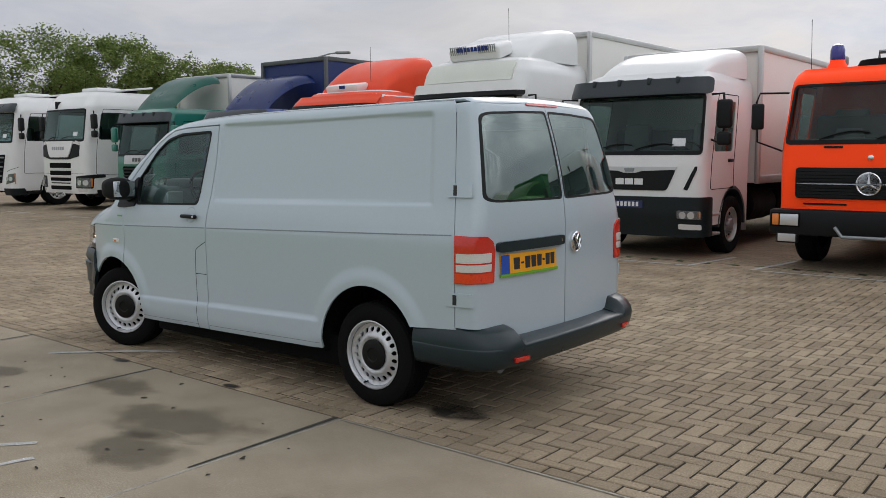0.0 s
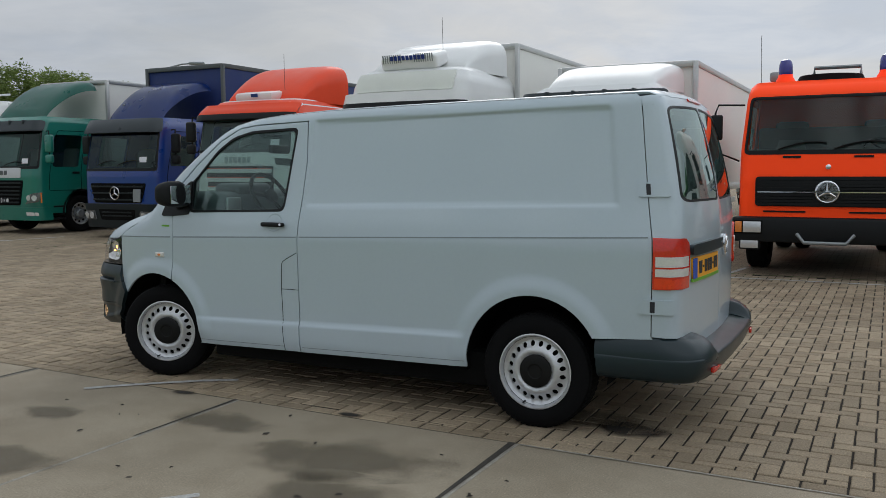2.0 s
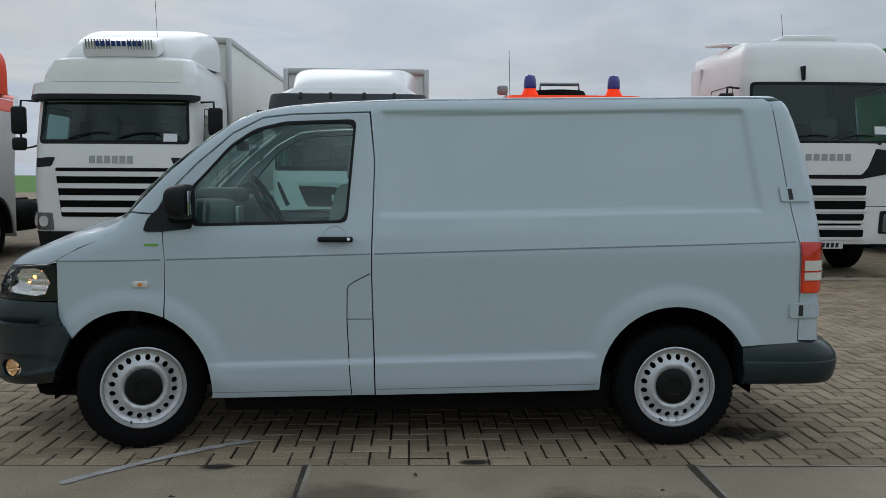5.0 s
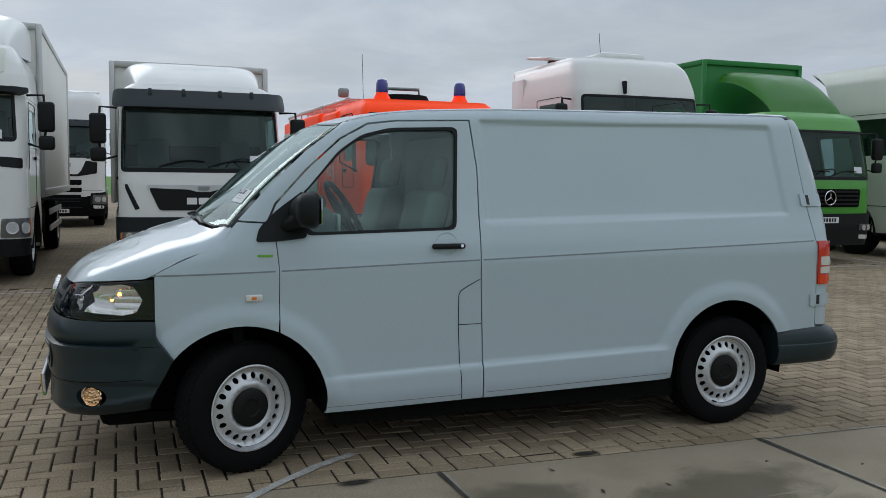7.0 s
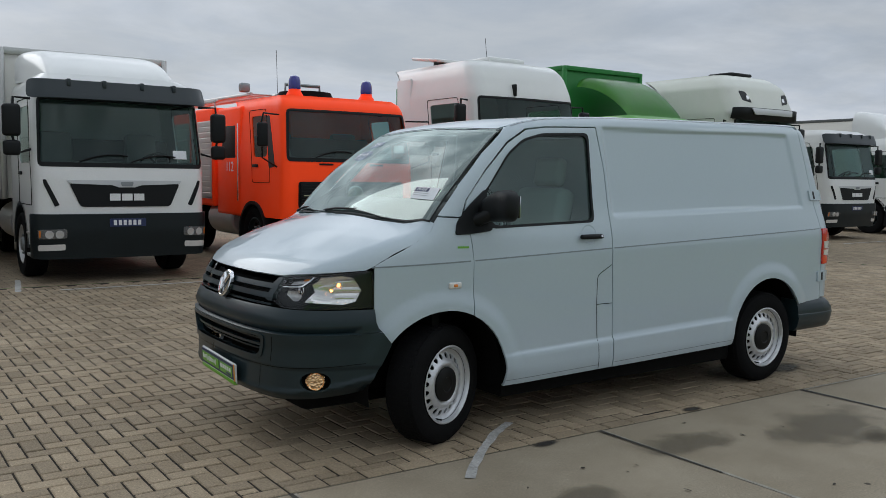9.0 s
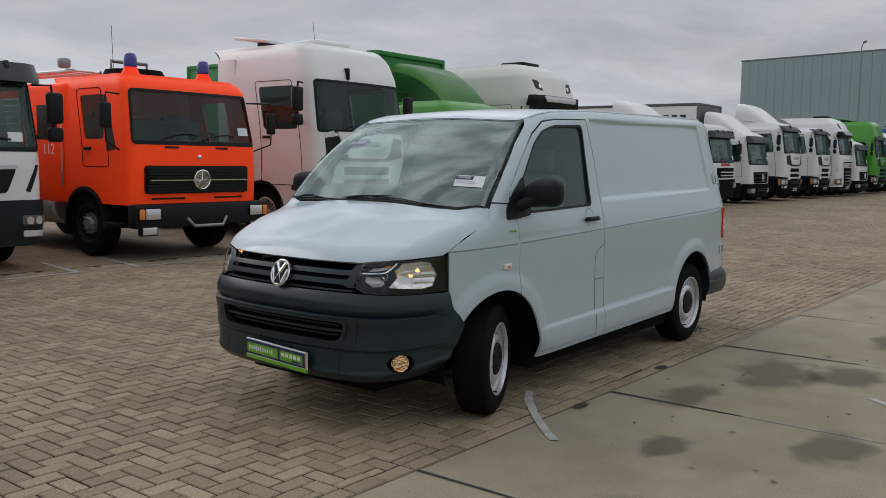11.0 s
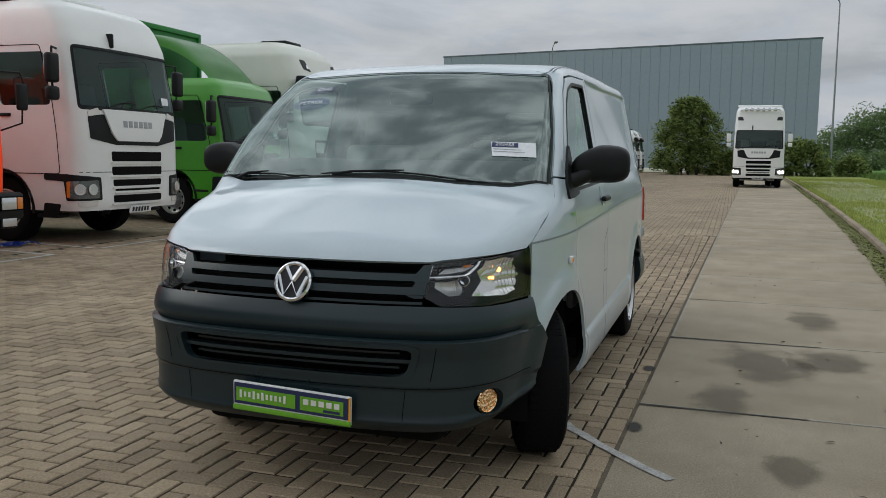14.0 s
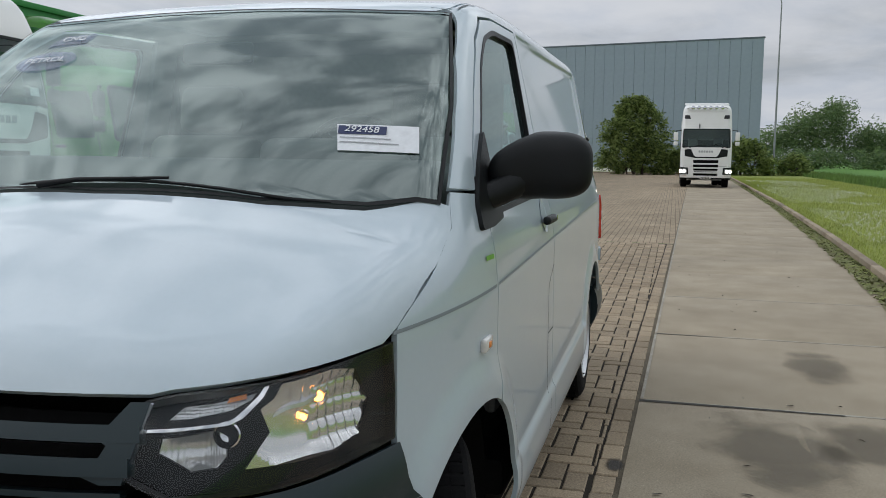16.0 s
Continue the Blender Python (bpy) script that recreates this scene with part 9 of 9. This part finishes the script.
M_LEAF = leaf_material("tree_leaf", (0.10, 0.15, 0.036), (0.25, 0.32, 0.085))
M_LEAF2 = leaf_material("hedge_leaf", (0.04, 0.075, 0.018), (0.31, 0.39, 0.11))
M_LEAF3 = leaf_material("far_leaf", (0.09, 0.15, 0.06), (0.20, 0.28, 0.11))
M_BARK = mat("bark", (0.07, 0.055, 0.04), 0.9, vary=0.3, bump=0.6, fine=20)


def leaves(centres, per, spread, size, rng, flat=0.8):
    vs, fs = [], []
    for c, s in centres:
        for _ in range(per):
            d = Vector((rng.gauss(0, 1), rng.gauss(0, 1), rng.gauss(0, flat))).normalized() * spread * s * rng.random() ** 0.45
            p = c + d
            a = Vector((rng.gauss(0, 1), rng.gauss(0, 1), rng.gauss(0, 0.6))).normalized()
            b = a.orthogonal().normalized()
            b.rotate(Euler((rng.uniform(0, 6), rng.uniform(0, 6), 0)))
            z = size * rng.uniform(0.6, 1.3)
            k = len(vs)
            vs += [p - a * z, p + b * z * 0.45, p + a * z, p - b * z * 0.45]
            fs.append((k, k + 1, k + 2, k + 3))
    return vs, fs


def tree(x, y, h, crown_r, seed, material=M_LEAF, leaf=0.15, label="broad leafy green tree", low=0.30, per=95, clumps=60):
    rng = random.Random(seed)
    t = thing("tree", label, "tree", (x, y, 0))
    bm = bmesh.new()
    lean = Vector((rng.uniform(-0.5, 0.5), rng.uniform(-0.5, 0.5), 0))
    top = Vector((0, 0, h * 0.62)) + lean
    pts = [Vector((0, 0, 0)), Vector((0.05, 0, h * 0.2)) + lean * 0.2, Vector((0, 0.05, h * 0.42)) + lean * 0.6, top]
    add_tube(bm, pts, [h * 0.028, h * 0.022, h * 0.016, h * 0.006], 9)
    cs = []
    for k in range(13):
        t0 = rng.uniform(0.35, 0.95)
        base = pts[1].lerp(pts[3], t0)
        a = rng.uniform(0, 6.28)
        reach = crown_r * rng.uniform(0.55, 1.0)
        end = base + Vector((math.cos(a) * reach, math.sin(a) * reach, h * rng.uniform(0.08, 0.34)))
        mid = base.lerp(end, 0.5) + Vector((0, 0, h * 0.04))
        add_tube(bm, [base, mid, end], [h * 0.009, h * 0.006, h * 0.002], 6)
        cs += [(end, rng.uniform(0.7, 1.2)), (mid.lerp(end, 0.5), rng.uniform(0.6, 1.0))]
    part("trunk", bm, M_BARK, t)
    while len(cs) < clumps:
        a, u = rng.uniform(0, 6.28), rng.random()
        zz = h * (low + (1 - low) * rng.random() ** 0.8)
        w = crown_r * math.sin(math.pi * min(1, max(0.08, (zz / h - low * 0.8) / (1.04 - low * 0.8)))) ** 0.6
        r = w * math.sqrt(u)
        cs.append((Vector((math.cos(a) * r, math.sin(a) * r, zz - h * 0.06)), rng.uniform(0.5, 1.15)))
    vs, fs = leaves(cs, per, crown_r * 0.225, leaf, rng)
    me = bpy.data.meshes.new("crown")
    me.from_pydata(vs, [], fs)
    link_mesh("crown", me, material, t)
    return t


TREES = "trees behind the yard"
for i, (x, y, h, r) in enumerate(((-51, 20.5, 9.2, 3.6), (-48, 24.5, 9.6, 4.0), (-46.5, 28.0, 9.4, 3.6), (-46, 31.5, 8.6, 3.4), (-45, 35.0, 8.2, 3.4), (-44, 38.5, 7.6, 3.2), (-41.5, 41, 7.6, 3.0), (-55, 16.0, 8.8, 3.6))):
    tagged(tree(x, y, h * 0.9, r, 70 + i, clumps=110, leaf=0.105, per=190), group=TREES)


def hedge(name, label, x, y, rx, ry, h, seed, n, leaf, material, cat="bush"):
    rng = random.Random(seed)
    t = thing(name, label, cat, (x, y, 0))
    for k in range(7):
        a = rng.uniform(0, 6.28)
        tube("stem", t, M_BARK, [(rng.uniform(-rx, rx) * 0.3, rng.uniform(-ry, ry) * 0.3, 0), (math.cos(a) * rx * 0.4, math.sin(a) * ry * 0.4, h * 0.45), (math.cos(a) * rx * 0.6, math.sin(a) * ry * 0.6, h * 0.75)], [0.08, 0.05, 0.02], 6)
    cs = []
    for _ in range(n):
        a = rng.uniform(0, 6.28)
        z = rng.random()
        w = (1 - max(0, z - 0.45) ** 2 * 2.6) * (0.86 + 0.2 * math.sin(3 * a + seed))
        r = math.sqrt(rng.uniform(0.35, 1)) * max(0.15, w)
        cs.append((Vector((math.cos(a) * rx * r, math.sin(a) * ry * r, h * (0.03 + 0.92 * z))), rng.uniform(0.6, 1.2)))
    vs, fs = leaves(cs, 60, 0.6, leaf, rng)
    me = bpy.data.meshes.new("foliage")
    me.from_pydata(vs, [], fs)
    link_mesh("foliage", me, material, t)


hedge("bush", "large rounded evergreen bush with small leaves", 74.4, 7.3, 2.3, 3.3, 7.3, 1, 330, 0.17, M_LEAF2)
hedge("hedge", "low dark green hedge at the end of the yard", 73.5, -2.6, 1.6, 2.8, 3.2, 2, 130, 0.17, M_LEAF2, "hedge")
hedge("hedge", "low dark green hedge at the end of the yard", 75.0, 2.2, 1.4, 3.0, 2.6, 3, 120, 0.17, M_LEAF2, "hedge")
hedge("bush", "low green bush beside the lamp post", 76.0, -7.0, 1.5, 1.6, 1.8, 4, 60, 0.16, M_LEAF2)


def far_woods():
    """A belt of trees along the horizon behind the field, with a lower, paler line of willows before it."""
    rng = random.Random(77)
    cs = []
    for k in range(170):
        y = -12 - 130 * rng.random()
        big = math.exp(-((y + 27) / 8.0) ** 2)
        h = 5.5 + 3.0 * noise.noise(Vector((y * 0.11, 4, 0))) + 8.0 * big
        for _ in range(7):
            cs.append((Vector((190 + rng.uniform(-6, 6), y + rng.uniform(-2.5, 2.5), h * rng.random() ** 0.7)), rng.uniform(0.7, 1.3)))
    vs, fs = leaves(cs, 120, 2.2, 0.32, rng)
    me = bpy.data.meshes.new("far_woods")
    me.from_pydata(vs, [], fs)
    tagged(link_mesh("far_woods", me, M_LEAF3), "belt of green trees along the horizon", "trees", kind="stuff")
    cs = []
    for k in range(500):
        y = -10 - 120 * rng.random()
        cs.append((Vector((165 + rng.uniform(-2, 2), y, 0.3 + 3.2 * rng.random())), 1.0))
    vs, fs = leaves(cs, 22, 1.1, 0.4, rng)
    me = bpy.data.meshes.new("far_shrubs")
    me.from_pydata(vs, [], fs)
    tagged(link_mesh("far_shrubs", me, M_LEAF3), "low line of grey-green shrubs behind the field", "shrubs", kind="stuff")


far_woods()


def reeds():
    """Taller rough grass along the ditch behind the verge."""
    rng = random.Random(12)
    vs, fs = [], []
    for _ in range(9000):
        x = 4 + 80 * rng.random()
        y = kerb_y(x) - 6.4 - 3.0 * rng.random()
        h, w, a = rng.uniform(0.25, 0.6), 0.03, rng.uniform(0, 6.28)
        k = len(vs)
        vs += [(x - w * math.cos(a), y - w * math.sin(a), 0.0), (x + w * math.cos(a), y + w * math.sin(a), 0.0), (x + rng.uniform(-0.15, 0.15), y + rng.uniform(-0.15, 0.15), h)]
        fs.append((k, k + 1, k + 2))
    me = bpy.data.meshes.new("rough_grass")
    me.from_pydata(vs, [], fs)
    tagged(link_mesh("rough_grass", me, mat("rough_grass_blade", (0.11, 0.19, 0.035), 0.8, vary=0.4, scale=0.4, fine=5)), "taller rough grass along the ditch", "grass", kind="stuff")


reeds()

# kerb that closes the paving at the far end
ek = tagged(new("end_kerb"), "pale kerb at the far end of the paving", "kerb", kind="structure")
for k in range(44):
    box("kerb_stone", ek, M_KERB, (80.5, -1.6 + k * 1.0, 0.03), (0.15, 0.985, 0.18), bevel=0.015)
sheet("far_verge", [(80.6, -2), (130, -2), (130, 60), (80.6, 60)], 0.05, M_GRASS0, "grass strip before the warehouse")


# ---- single paving blocks nearest to the walk ----
def single_pavers():
    meshes = []
    for lx, ly in ((0.1992, 0.0942), (0.0942, 0.1992)):
        v, f = brick_faces(0, 0, lx, ly, 0)
        me = bpy.data.meshes.new("paver")
        me.from_pydata(v, [], f)
        me.materials.append(M_PAVER1)
        meshes.append(me)
    for cx, cy, flat, z in paver_singles:
        o = new("paver", meshes[0 if flat else 1])
        o.parent = bed
        o.location = (cx, cy, z)


single_pavers()
